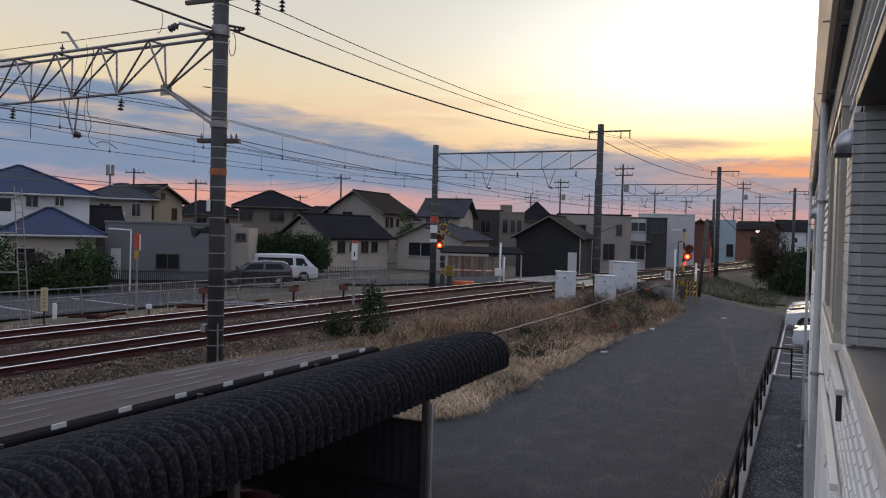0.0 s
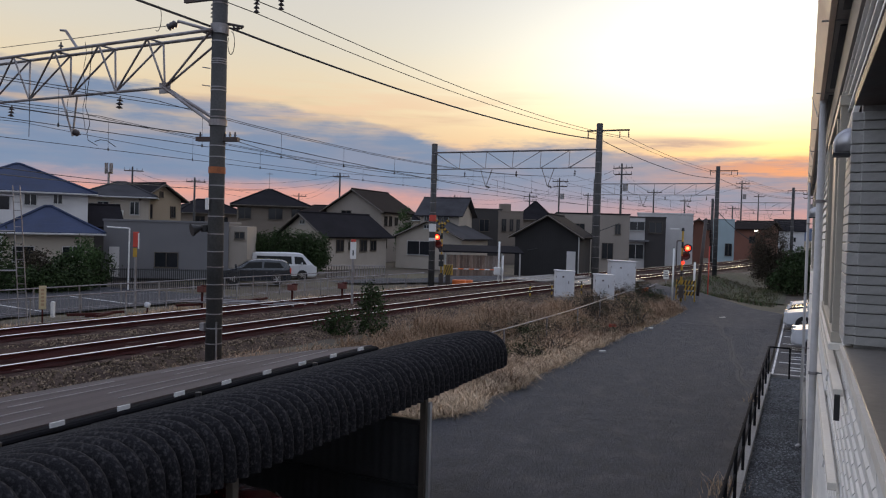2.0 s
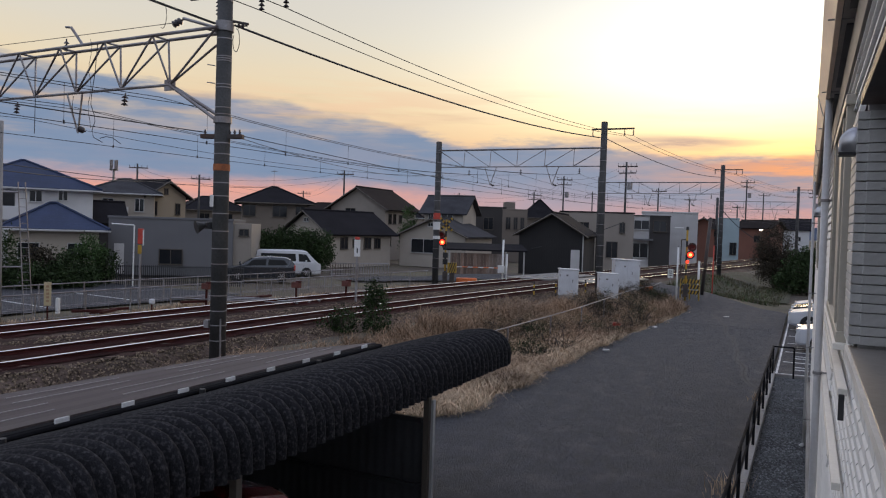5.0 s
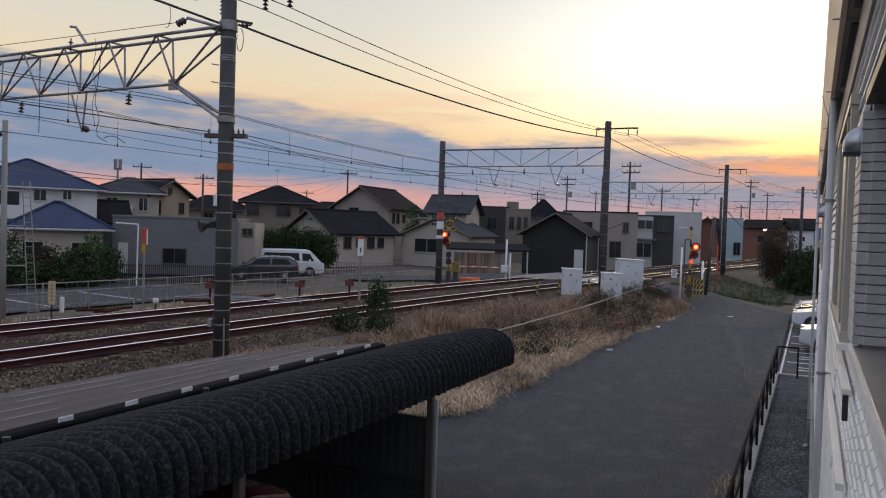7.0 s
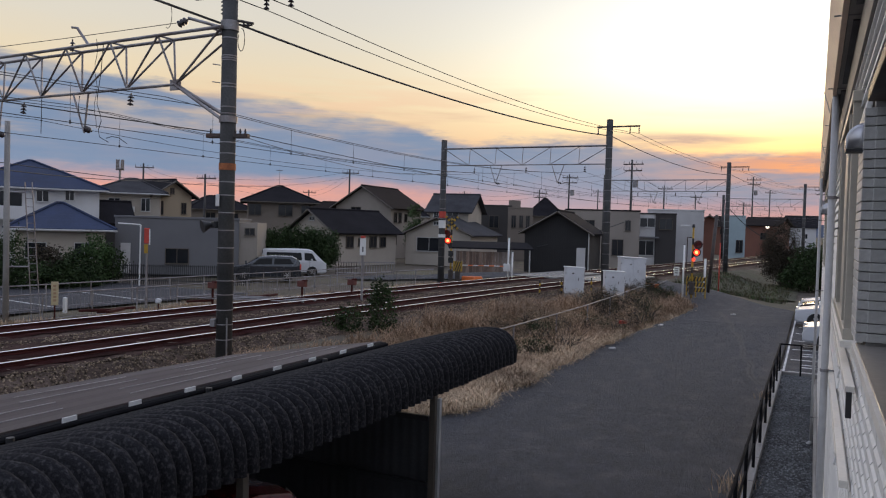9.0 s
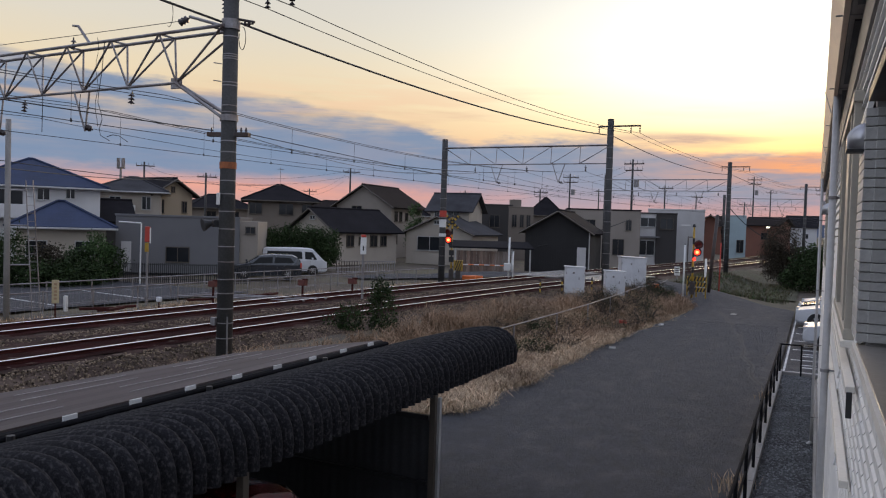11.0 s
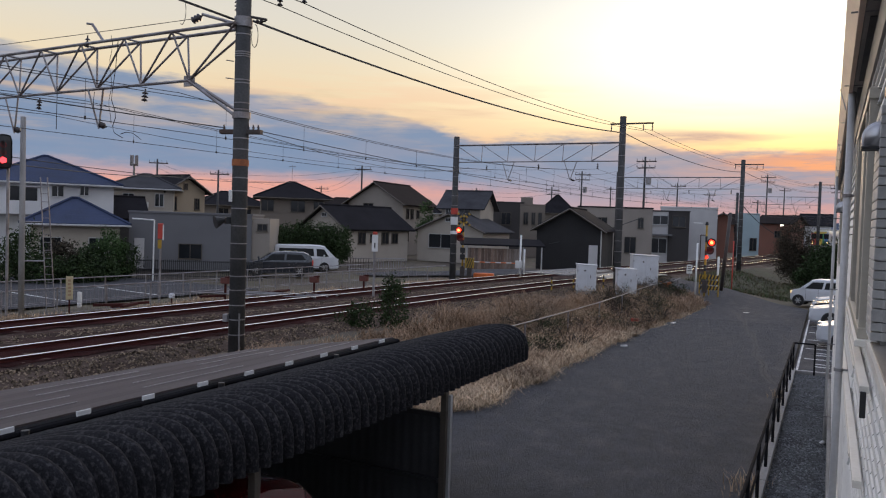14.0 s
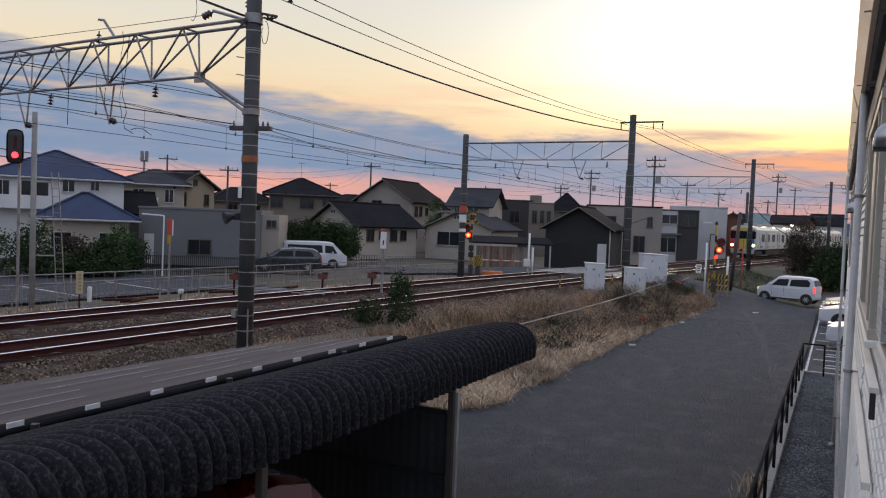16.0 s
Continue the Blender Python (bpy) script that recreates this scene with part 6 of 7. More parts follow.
def train_car(m, label, cab):
    """Front at y = 0 looking to -Y; the car runs to y = 19.5; z = 0 is the rail head."""
    c = thing("train_car", m, label, "train", "train cars")
    prof = [(0.0, 3.62), (0.7, 3.58), (1.15, 3.42), (1.40, 3.12), (1.43, 2.6), (1.43, 1.0), (1.36, 0.95), (0.0, 0.95)]
    bm = B()
    ra = []
    for y in (0.0, 19.4):
        ra.append([bm.verts.new((x, y, z)) for x, z in prof] + [bm.verts.new((-x, y, z)) for x, z in prof[::-1] if x > 0])
    n = len(ra[0])
    for i in range(n):
        j = (i + 1) % n
        bm.faces.new((ra[0][i], ra[0][j], ra[1][j], ra[1][i]))
    bm.faces.new(ra[0])
    bm.faces.new(ra[1])
    bmesh.ops.recalc_face_normals(bm, faces=bm.faces)
    part("body", bm, T_WHITE, c)
    for s in (-1, 1):
        for k in range(7):
            y = 1.9 + k * 2.55
            w = part("window", one_box((s * 1.435, y + 1.0, 2.25), (0.03, 1.35, 0.85), bevel=0.01), GLASS, c)
            part("window_frame", one_box((s * 1.44, y + 1.0, 2.25), (0.02, 0.05, 0.85)), ALU, w)
        for k in range(3):
            y = 3.6 + k * 5.9
            part("door", one_box((s * 1.436, y + 1.0, 1.95), (0.03, 1.0, 1.9), bevel=0.01), T_ROOF, c, "pale grey sliding door")
        for k, mt in enumerate((T_BLU, T_GRN, T_YEL, T_RED, T_BLU, T_YEL)):
            part("stripe", one_box((s * 1.434, 2.2 + k * 3.0, 1.28), (0.02, 1.2, 0.22)), mt, c, "coloured livery patch")
    for k in range(3):
        part("roof_unit", one_box((0, 4 + k * 5.5, 3.72), (1.5, 2.2, 0.28), bevel=0.05), T_ROOF, c)
    for y in (3.0, 16.5):
        part("bogie", one_box((0, y, 0.5), (2.0, 3.2, 0.5), bevel=0.05), BLACKP, c)
        for yy in (y - 1.05, y + 1.05):
            for s in (-0.6, 0.6):
                part("wheel", one_rod((s - 0.06, yy, 0.43), (s + 0.06, yy, 0.43), 0.43, seg=20), RUST, c)
    part("underfloor", one_box((0, 9.7, 0.62), (2.3, 8.0, 0.6), bevel=0.05), BLACKP, c)
    if cab:
        for x, w, mt in ((-1.16, 0.52, T_RED), (-0.62, 0.5, T_RED), (0.0, 0.7, T_YEL), (0.52, 0.32, T_GRN), (0.95, 0.5, T_BLU), (1.28, 0.26, T_WHITE)):
            part("front_panel", one_box((x, -0.02, 2.05), (w, 0.04, 2.1)), mt, c, "coloured front panel")
        part("front_header", one_box((0, -0.03, 3.2), (2.0, 0.06, 0.28), bevel=0.02), T_YEL, c, "yellow header")
        for x in (-0.95, 0.0, 0.95):
            part("windscreen", one_box((x, -0.05, 2.55), (0.78, 0.04, 0.85), bevel=0.02), GLASS, c, "dark cab window")
        for s in (-1, 1):
            part("headlight", one_rod((s * 1.12, -0.04, 1.42), (s * 1.12, -0.12, 1.42), 0.17, seg=16), WARM_LIT, c, "bright warm headlamp")
            part("headlight_rim", one_rod((s * 1.12, -0.03, 1.42), (s * 1.12, -0.09, 1.42), 0.23, seg=16), BLACKP, c)
        part("coupler", one_box((0, -0.35, 0.88), (0.3, 0.7, 0.25), bevel=0.05), DARKSTEEL, c)
        part("skirt", one_box((0, -0.02, 0.72), (2.5, 0.12, 0.45), bevel=0.03), T_ROOF, c)
    pg = B()
    for s in (-0.5, 0.5):
        rod(pg, (s, 10, 3.8), (s, 11, 4.4), 0.02, seg=5)
        rod(pg, (s, 11, 4.4), (s, 10.2, 4.95), 0.02, seg=5)
    rod(pg, (-0.7, 10.2, 4.97), (0.7, 10.2, 4.97), 0.025, seg=5)
    part("pantograph", pg, DARKSTEEL, c)
    return c


train = [train_car(pose(0, 300 + 20 * i, 0), lab, i == 0) for i, lab in enumerate(("white train car with a rainbow-coloured cab front and lit headlamps", "white following train car with grey doors", "white following train car with grey doors"))]

# ---------------------------------------------------------------- level-crossing signals
def stripes(bm_parent, name, m, w, h, d, n, horizontal=False):
    base = part(name, one_box((0, 0, 0), (w, d, h), bevel=0.01), YELLOW, bm_parent, "yellow board with black stripes", m=m)
    for i in range(n):
        x = -w / 2 + (i + 0.5) * w / n
        st = B()
        k = w / n * 0.5
        lean = h * 0.35
        vs = []
        for yy in (-d / 2 - 0.006, d / 2 + 0.006):
            vs += [st.verts.new((max(-w / 2, min(w / 2, x - k / 2 - lean / 2)), yy, -h / 2)), st.verts.new((max(-w / 2, min(w / 2, x + k / 2 - lean / 2)), yy, -h / 2)),
                   st.verts.new((max(-w / 2, min(w / 2, x + k / 2 + lean / 2)), yy, h / 2)), st.verts.new((max(-w / 2, min(w / 2, x - k / 2 + lean / 2)), yy, h / 2))]
        a, b = vs[:4], vs[4:]
        st.faces.new(a)
        st.faces.new(b[::-1])
        for q in range(4):
            r = (q + 1) % 4
            st.faces.new((a[r], a[q], b[q], b[r]))
        part("stripe", st, BLACKP, base)
    return base


LAMPS = []


def crossing_signal(p, turn, side, height, label):
    s = thing("crossing_signal", pose(p.x, p.y, p.z, 0, 0, turn), label, "crossing signal", "level-crossing signals")
    part("pole", one_rod((0, 0, -0.2), (0, 0, height), 0.055, seg=12), YELLOW, s, "yellow and black pole", smooth=True)
    for k in range(4):
        part("pole_band", one_rod((0, 0, 0.4 + k * 0.8), (0, 0, 0.75 + k * 0.8), 0.058, seg=12), BLACKP, s)
    for a in ((45, -45) if side < 0 else ()):
        b = part("cross_board", one_box((0, -0.07, 0), (1.05, 0.03, 0.15), bevel=0.006), YELLOW, s, "yellow crossbuck board", m=pose(0, 0, height - 0.30, 0, a, 0))
        for k in (-0.36, -0.12, 0.12, 0.36):
            part("stripe", one_box((k, -0.07, 0), (0.12, 0.036, 0.152)), BLACKP, b)
    part("base_box", one_box((0, 0.05, 0.35), (0.28, 0.25, 0.7), bevel=0.02), DARKSTEEL, s, "dark control box")
    part("bell", one_rod((0, 0, height), (0, 0, height + 0.18), 0.10, 0.06, 12), BLACKP, s)
    for k, (dx, z) in enumerate(((0.28 * side, height - 0.95), (0.20 * side, height - 1.38))):
        part("lamp_arm", one_rod((0, 0, z), (dx, -0.02, z), 0.03), BLACKP, s)
        part("backplate", one_rod((dx, -0.02, z), (dx, -0.05, z), 0.24, seg=24), BLACKP, s, "round black backplate")
        lamp = part("lamp", one_rod((0, -0.02, 0), (0, -0.045, 0), 0.155, seg=20), RED_LIT, s, "red flashing lamp", m=pose(dx, -0.20, z))
        part("lamp_core", one_rod((0, -0.04, 0), (0, -0.055, 0), 0.085, seg=16), RED_HOT, lamp)
        part("lamp_back", one_rod((0, 0.02, 0), (0, 0.045, 0), 0.155, seg=20), RED_OFF, lamp, "unlit dark red lens")
        part("lamp_rim", rod(B(), (0, -0.02, 0), (0, 0.02, 0), 0.165, seg=20), BLACKP, lamp)
        hood = B()
        for q in range(9):
            a0 = math.pi * q / 8
            box(hood, (dx + 0.215 * math.cos(a0), -0.22, z + 0.215 * math.sin(a0)), (0.09, 0.34, 0.012), ry=90 - math.degrees(a0) if False else -math.degrees(a0) + 90)
        part("hood", hood, BLACKP, s, "black lamp hood")
        LAMPS.append((lamp, k, dx, z))
    return s


P1 = spot(-25.28, 46.3, 0.72)
P2 = spot(-7.85, 45.0, 0.62)
xs1 = crossing_signal(P1, 22, -1, 3.85, "yellow and black level-crossing signal with flashing red lamps")
xs2 = crossing_signal(P2, 8, 1, 3.75, "yellow and black level-crossing signal with red lamps by the road")
part("upper_stand", one_rod((-0.3, 0, 0.9), (-0.3, 0, 3.2), 0.03), DARKSTEEL, xs2)
part("upper_arm", one_rod((-0.3, 0, 3.2), (0, 0, 3.2), 0.03), DARKSTEEL, xs2)
part("repeater_lamp", one_rod((0.06, -0.10, 1.98), (0.06, -0.16, 1.98), 0.085, seg=16), RED_LIT, xs2, "small steady red lamp")
part("street_light", one_box((-0.45, -0.05, 3.85), (0.5, 0.14, 0.07), bevel=0.02), WHITE, xs2, "small white lamp head")
for z in (1.3, 1.7):
    part("relay_box", one_box((0.0, -0.1, z), (0.3, 0.22, 0.32), bevel=0.02), BLACKP, xs1)
barrier = thing("crossing_barrier", pose(*spot(-24.75, 46.2, 0.72), 0, 0, 24), "closed crossing barrier with striped drive box", "barrier")
stripes(barrier, "drive_box", pose(0, 0, 0.95), 0.55, 0.6, 0.4, 4)
part("stand", one_box((0, 0, 0.3), (0.3, 0.3, 0.7), bevel=0.02), DARKSTEEL, barrier)
for k in range(8):
    part("arm_piece", one_rod((0.28 + k * 0.32, 0, 1.02), (0.60 + k * 0.32, 0, 1.02), 0.028, seg=8), (WHITE, ORANGE)[k % 2], barrier)
part("end_box", one_box((2.95, 0.1, 0.95), (0.4, 0.3, 0.45), bevel=0.03), WHITE, barrier, "white receiving box")
for az, dist, z0, z1, mt, r, lab in ((-21.0, 46.5, 0.6, 3.45, WHITE, 0.06, "white painted steel post by the crossing"), (-20.7, 46.9, 0.6, 2.6, WHITE, 0.05, "short white steel post by the crossing"), (-8.45, 44.0, 0.45, 3.4, WHITE, 0.045, "white painted steel post beside the weeds"),
                                    (-7.0, 46.6, 0.6, 2.6, WHITE, 0.06, "white marker post by the guard board"), (-6.05, 50.0, 0.4, 3.5, REDP, 0.035, "thin orange-red marker post beside the line"), (-6.75, 47.6, 0.5, 5.1, DARKSTEEL, 0.10, "rusty dark stay pole beside the line")):
    p = spot(az, dist, 0)
    po = thing("marker_post", pose(p.x, p.y, z0 - 0.2), lab, "post", "posts at the crossing")
    part("shaft", one_rod((0, 0, 0), (0.02 if mt is not DARKSTEEL else 0.35, 0, z1 - z0 + 0.2), r, seg=10), mt, po, smooth=True)
    part("cap", one_rod((0.02 if mt is not DARKSTEEL else 0.35, 0, z1 - z0 + 0.2), (0.02 if mt is not DARKSTEEL else 0.35, 0, z1 - z0 + 0.26), r * 1.15, r * 0.5, 10), BLACKP, po)
guard = thing("crossing_guard", pose(*spot(-7.55, 45.6, 0.5), 0, 0, 6), "yellow and black striped guard boards at the crossing", "guard fence")
for z in (0.35, 0.66, 0.97):
    stripes(guard, "board", pose(0, 0, z), 1.05, 0.22, 0.04, 6)
for s in (-0.5, 0, 0.5):
    part("post", one_box((s, 0.03, 0.45), (0.07, 0.07, 1.3), bevel=0.01), YELLOW, guard)
for az, dist, z in ((-23.9, 46.6, 0.85), (-23.4, 46.7, 0.85), (-10.6, 46.0, 0.85)):
    p = spot(az, dist, z)
    ob = thing("rubber_kerb", pose(p.x, p.y, p.z, 0, 0, 10), "orange plastic barrier block on the ground", "barrier block", "orange blocks")
    part("block", one_box((0, 0, 0.05), (0.85, 0.3, 0.32), bevel=0.08), ORANGE, ob)


# ---------------------------------------------------------------- trackside cabinets, posts and fences
def cabinet(p, turn, w, d, h, label):
    c = thing("equipment_cabinet", pose(p[0], p[1], land(p[0], p[1]) - 0.02, 0, 0, turn), label, "equipment cabinet", "trackside cabinets")
    part("plinth", one_box((0, 0, 0.08), (w * 0.96, d * 0.96, 0.24), bevel=0.01), CONCRETE, c)
    part("body", one_box((0, 0, 0.18 + h / 2), (w, d, h), bevel=0.015), CABINET, c)
    part("roof", one_box((0, 0, 0.18 + h + 0.03), (w + 0.08, d + 0.08, 0.06), ry=2, bevel=0.012), CABINET, c)
    for s in (-1, 1):
        dr = part("door", one_box((s * w * 0.245, -d / 2 - 0.012, 0.2 + h / 2), (w * 0.475, 0.024, h * 0.94), bevel=0.006), CABINET, c)
        if s < 0:
            part("handle", one_box((w * 0.19, -d / 2 - 0.035, 0.2 + h * 0.55), (0.03, 0.03, 0.14), bevel=0.006), DARKSTEEL, dr)
        for z in (0.35, h * 0.9):
            part("hinge", one_rod((s * w * 0.475, -d / 2 - 0.03, z), (s * w * 0.475, -d / 2 - 0.03, z + 0.1), 0.015), STEEL, dr)
    part("badge", one_box((-w * 0.1, -d / 2 - 0.027, 0.2 + h * 0.78), (0.09, 0.008, 0.07)), DARKSTEEL, c)
    return c


cabinet((-10.55, 36.5), 24, 0.92, 0.55, 1.22, "white steel equipment cabinet with rust streaks")
cabinet((-9.1, 38.6), 24, 0.98, 0.60, 1.22, "off-white steel cabinet with dark door seam")
cabinet((-9.25, 43.4), 24, 1.40, 0.90, 1.62, "large grey-white steel relay cabinet")

pipe_fence = thing("pipe_fence", pose(0, 0, 0), "thin pale pipe handrail running through the weeds", "fence")
FP = [(-8.35, 18.0), (-8.2, 22.0), (-8.1, 26.0), (-8.08, 30.0), (-8.15, 34.0), (-8.3, 38.0), (-8.35, 42.0), (-8.0, 45.5)]
for i, (a, b) in enumerate(zip(FP, FP[1:])):
    part("rail", one_rod((a[0], a[1], 1.10), (b[0], b[1], 1.10), 0.020), STEEL, pipe_fence)
    part("post", one_rod((a[0], a[1], 0.0), (a[0], a[1], 1.12), 0.028), STEEL, pipe_fence)
part("rail", one_rod((-8.0, 45.5, 1.10), (-7.75, 46.2, 1.25), 0.03), STEEL, pipe_fence)
for p, h in (((-11.65, 34.6), 0.95), ((-11.2, 36.6), 0.9), ((-10.0, 37.7), 1.0)):
    z0 = land(*p)
    st = thing("striped_post", pose(p[0], p[1], z0 - 0.1), "yellow and black striped marker stake", "marker stake", "striped stakes")
    for k in range(6):
        part("ring", one_rod((0, 0, h * k / 6), (0, 0, h * (k + 1) / 6), 0.035, seg=8), (YELLOW, BLACKP)[k % 2], st)


def mesh_fence(off, y0, y1, height, base, label, bars=0.16, pitch=2.0):
    f = thing("mesh_fence", pose(0, 0, 0), label, "fence", "fences by the line")
    y = y0
    while y < y1:
        a, b = line_at(y, off, base), line_at(min(y1, y + pitch), off, base)
        part("post", one_rod(a - Vector((0, 0, 0.2)), a + Vector((0, 0, height)), 0.032, seg=8), STEEL, f)
        part("top_rail", one_rod(a + Vector((0, 0, height - 0.04)), b + Vector((0, 0, height - 0.04)), 0.026, seg=6), STEEL, f)
        bm = B()
        rod(bm, a + Vector((0, 0, height * 0.5)), b + Vector((0, 0, height * 0.5)), 0.008, seg=4)
        rod(bm, a + Vector((0, 0, 0.08)), b + Vector((0, 0, 0.08)), 0.012, seg=4)
        n = int(pitch / bars)
        for k in range(1, n):
            q = a.lerp(b, k / n)
            rod(bm, q + Vector((0, 0, 0.08)), q + Vector((0, 0, height - 0.05)), 0.006, seg=3, caps=False)
        part("mesh_panel", bm, STEEL, f, "galvanised wire mesh")
        y += pitch
    return f


mesh_fence(-10.6, 8.0, 44.0, 1.05, 0.18, "galvanised mesh fence between the track and the lane")
mesh_fence(-13.6, 10.0, 40.0, 1.10, 0.18, "galvanised pipe fence along the lane", bars=0.5)
dark_fence = thing("slat_fence", pose(0, 0, 0), "black slatted fence in front of the grey annex", "fence")
fa, fb = spot(-48.5, 47.6, 0.2), spot(-40.0, 46.5, 0.2)
for k in range(64):
    q = fa.lerp(fb, k / 63)
    part("slat", one_box((q.x, q.y, q.z + 0.6), (0.05, 0.03, 1.15), rz=42), BLACKP, dark_fence)
for z in (0.25, 1.1):
    part("rail", one_rod(fa + Vector((0, 0, z)), fb + Vector((0, 0, z)), 0.025), BLACKP, dark_fence)
rail_stop = thing("yard_fence", pose(0, 0, 0), "low grey gate panels by the yard", "fence")
fa, fb = spot(-33.8, 58.5, 0.15), spot(-29.5, 60.0, 0.15)
for k in range(24):
    q = fa.lerp(fb, k / 23)
    part("slat", one_box((q.x, q.y, q.z + 0.5), (0.05, 0.04, 0.95), rz=32), DARKSTEEL if k < 9 else STEEL, rail_stop)
for z in (0.15, 0.95):
    part("rail", one_rod(fa + Vector((0, 0, z)), fb + Vector((0, 0, z)), 0.03), STEEL, rail_stop)
# boarded screen and lean-to left of the barn
screen = thing("board_screen", facing(-22.9, 58.0, 0.3, 6), "rusty corrugated screen under a dark lean-to roof", "screen")
RUSTBOARD = mat("rusty_board", (0.17, 0.115, 0.09), 0.85, vary=0.4, scale=2.5, fine=30, bump=0.3, dirt=(0.30, 0.27, 0.25), dirt_amt=0.6, rand=0.35, stretch=(1, 1, 0.2))
for k in range(16):
    part("board", one_box((-1.9 + k * 0.25, 0, 0.95), (0.24, 0.04, 1.9), bevel=0.006), RUSTBOARD, screen)
part("lean_roof", one_box((0.6, 1.2, 2.35), (6.4, 3.0, 0.12), rx=8, bevel=0.02), ROOF_DARK, screen, "dark lean-to roof")
for x in (-2.1, 2.2, 3.6):
    part("post", one_box((x, 0.2, 1.1), (0.10, 0.10, 2.2)), ALU, screen)

# railway colour-light signal with its ladder
sp = spot(-55.55, 28.9, 0.25)
sgn = thing("railway_signal", pose(sp.x, sp.y, sp.z, 0, 0, 55.3), "railway signal post with a ladder and lit red lamp", "railway signal")
part("post", one_rod((0, 0, 0), (0, 0, 6.85), 0.10, 0.085, 14), CONCRETE, sgn, smooth=True)
part("head", one_box((-0.55, -0.25, 5.65), (0.50, 0.24, 1.12), bevel=0.20), BLACKP, sgn, "black oval signal head")
part("head_post", one_rod((-0.42, 0.0, 0.3), (-0.42, 0.0, 5.3), 0.045), STEEL, sgn, "slim signal pipe")
part("red_lamp", one_rod((-0.55, -0.34, 5.37), (-0.55, -0.40, 5.37), 0.10, seg=18), glow_mat("signal_red", (1.0, 0.04, 0.05), 3.0), sgn, "lit red lens")
for z in (5.62, 5.86):
    part("dark_lens", one_rod((-0.55, -0.34, z), (-0.55, -0.37, z), 0.10, seg=18), RED_OFF, sgn)
for z in (2.1, 3.4, 4.55):
    part("bracket", one_rod((0, 0, z), (0.78 - 0.05 * z, 0, z), 0.025), STEEL, sgn)
ld = B()
for s in (-0.13, 0.13):
    rod(ld, (0.9 + s, 0, 0.0), (0.62 + s * 0.8, 0, 4.9), 0.018, seg=6)
for k in range(17):
    z = 0.3 + k * 0.27
    x = 0.9 - 0.28 * z / 4.9
    rod(ld, (x - 0.12, 0, z), (x + 0.12, 0, z), 0.012, seg=5)
part("ladder", ld, STEEL, sgn, "narrow steel ladder")
# markers and small signs along the line
def small_marker(p, kind):
    if kind == "white_block":
        o = thing("kilometre_post", pose(*p), "short rounded white marker post beside the track", "marker post")
        part("block", one_box((0, 0, 0.3), (0.16, 0.12, 0.6), bevel=0.05), WHITE, o)
    elif kind == "switch":
        o = thing("trackside_device", pose(*p), "rusty red trackside box on a stand", "trackside box", "trackside boxes")
        part("stand", one_rod((0, 0, 0), (0, 0, 0.75), 0.045), RUST, o)
        part("box", one_box((0, 0, 0.82), (0.36, 0.22, 0.24), bevel=0.03), mat("faded_red", (0.12, 0.04, 0.032), 0.8, vary=0.3, bump=0.1), o)
        part("box_lid", one_box((0.12, 0, 0.96), (0.18, 0.2, 0.06), bevel=0.02), RUST, o)
    return o


small_marker((-24.9, 19.4, 0.45), "white_block")
for p in ((-17.9, 28.0, 0.72), (-18.9, 25.8, 0.72), (-21.2, 23.1, 0.68)):
    small_marker(p, "switch")
sg = thing("marker_sign", pose(*spot(-52.7, 31.0, 0.3), 0, 0, 50), "upright cream sign board with faded writing bars", "sign")
part("stake", one_rod((0, 0, -0.2), (0, 0, 0.8), 0.03), RUST, sg)
bd_ = part("board", one_box((0, -0.02, 0.95), (0.24, 0.04, 0.85), bevel=0.01), mat("cream_board", (0.50, 0.42, 0.26), 0.7, vary=0.1, bump=0.05), sg)
for k in range(5):
    part("writing_bar", one_box((0, -0.045, 1.22 - k * 0.13), (0.10, 0.006, 0.08)), BROWNWEED, bd_)
rp = thing("alarm_post", pose(*spot(-47.0, 33.0, 0.45), 0, 0, 47), "grey post with red and white alarm box", "alarm post")
part("post", one_rod((0, 0, 0), (0, 0, 3.2), 0.045, seg=10), STEEL, rp)
part("box", one_box((0, -0.05, 2.9), (0.22, 0.16, 0.62), bevel=0.03), REDP, rp, "faded red alarm box")
part("box_side", one_box((0.1, -0.05, 2.85), (0.05, 0.17, 0.62)), WHITE, rp)
part("plate", one_box((-0.03, -0.09, 2.38), (0.15, 0.03, 0.36), bevel=0.01), YELLOW, rp, "small yellow plate")
lp = thing("bent_pipe_frame", pose(*spot(-48.1, 46.4, 0.2), 0, 0, 48), "white bent pipe stand before the annex", "pipe stand")
part("arm", one_rod((-0.62, 0, 3.52), (0.55, 0, 3.46), 0.04), WHITE, lp)
part("leg", one_rod((0.55, 0, 3.46), (0.52, 0, 0), 0.04), WHITE, lp)
km = thing("speed_marker", pose(*spot(-31.85, 31.0, 0.6), 0, 0, 32), "white post marker with a small red cap", "marker post")
part("stem", one_rod((0, 0, 0), (0, 0, 2.2), 0.05), STEEL, km)
part("plate", one_box((0, -0.04, 2.55), (0.24, 0.06, 0.68), bevel=0.01), WHITE, km, "white enamel plate")
part("cap", one_box((0, -0.04, 2.94), (0.2, 0.08, 0.12), bevel=0.04), REDP, km)
part("bar", one_box((0, -0.075, 2.45), (0.05, 0.01, 0.2)), BLACKP, km)
m2_ob = masts2[1]
for z, h, mt in ((3.97, 0.36, REDP), (3.42, 0.45, WHITE), (2.75, 0.18, WHITE)):
    part("plate", one_rod((0, 0, z - h / 2), (0, 0, z + h / 2), 0.205, seg=20), mt, m2_ob, "reflective plate round the mast")
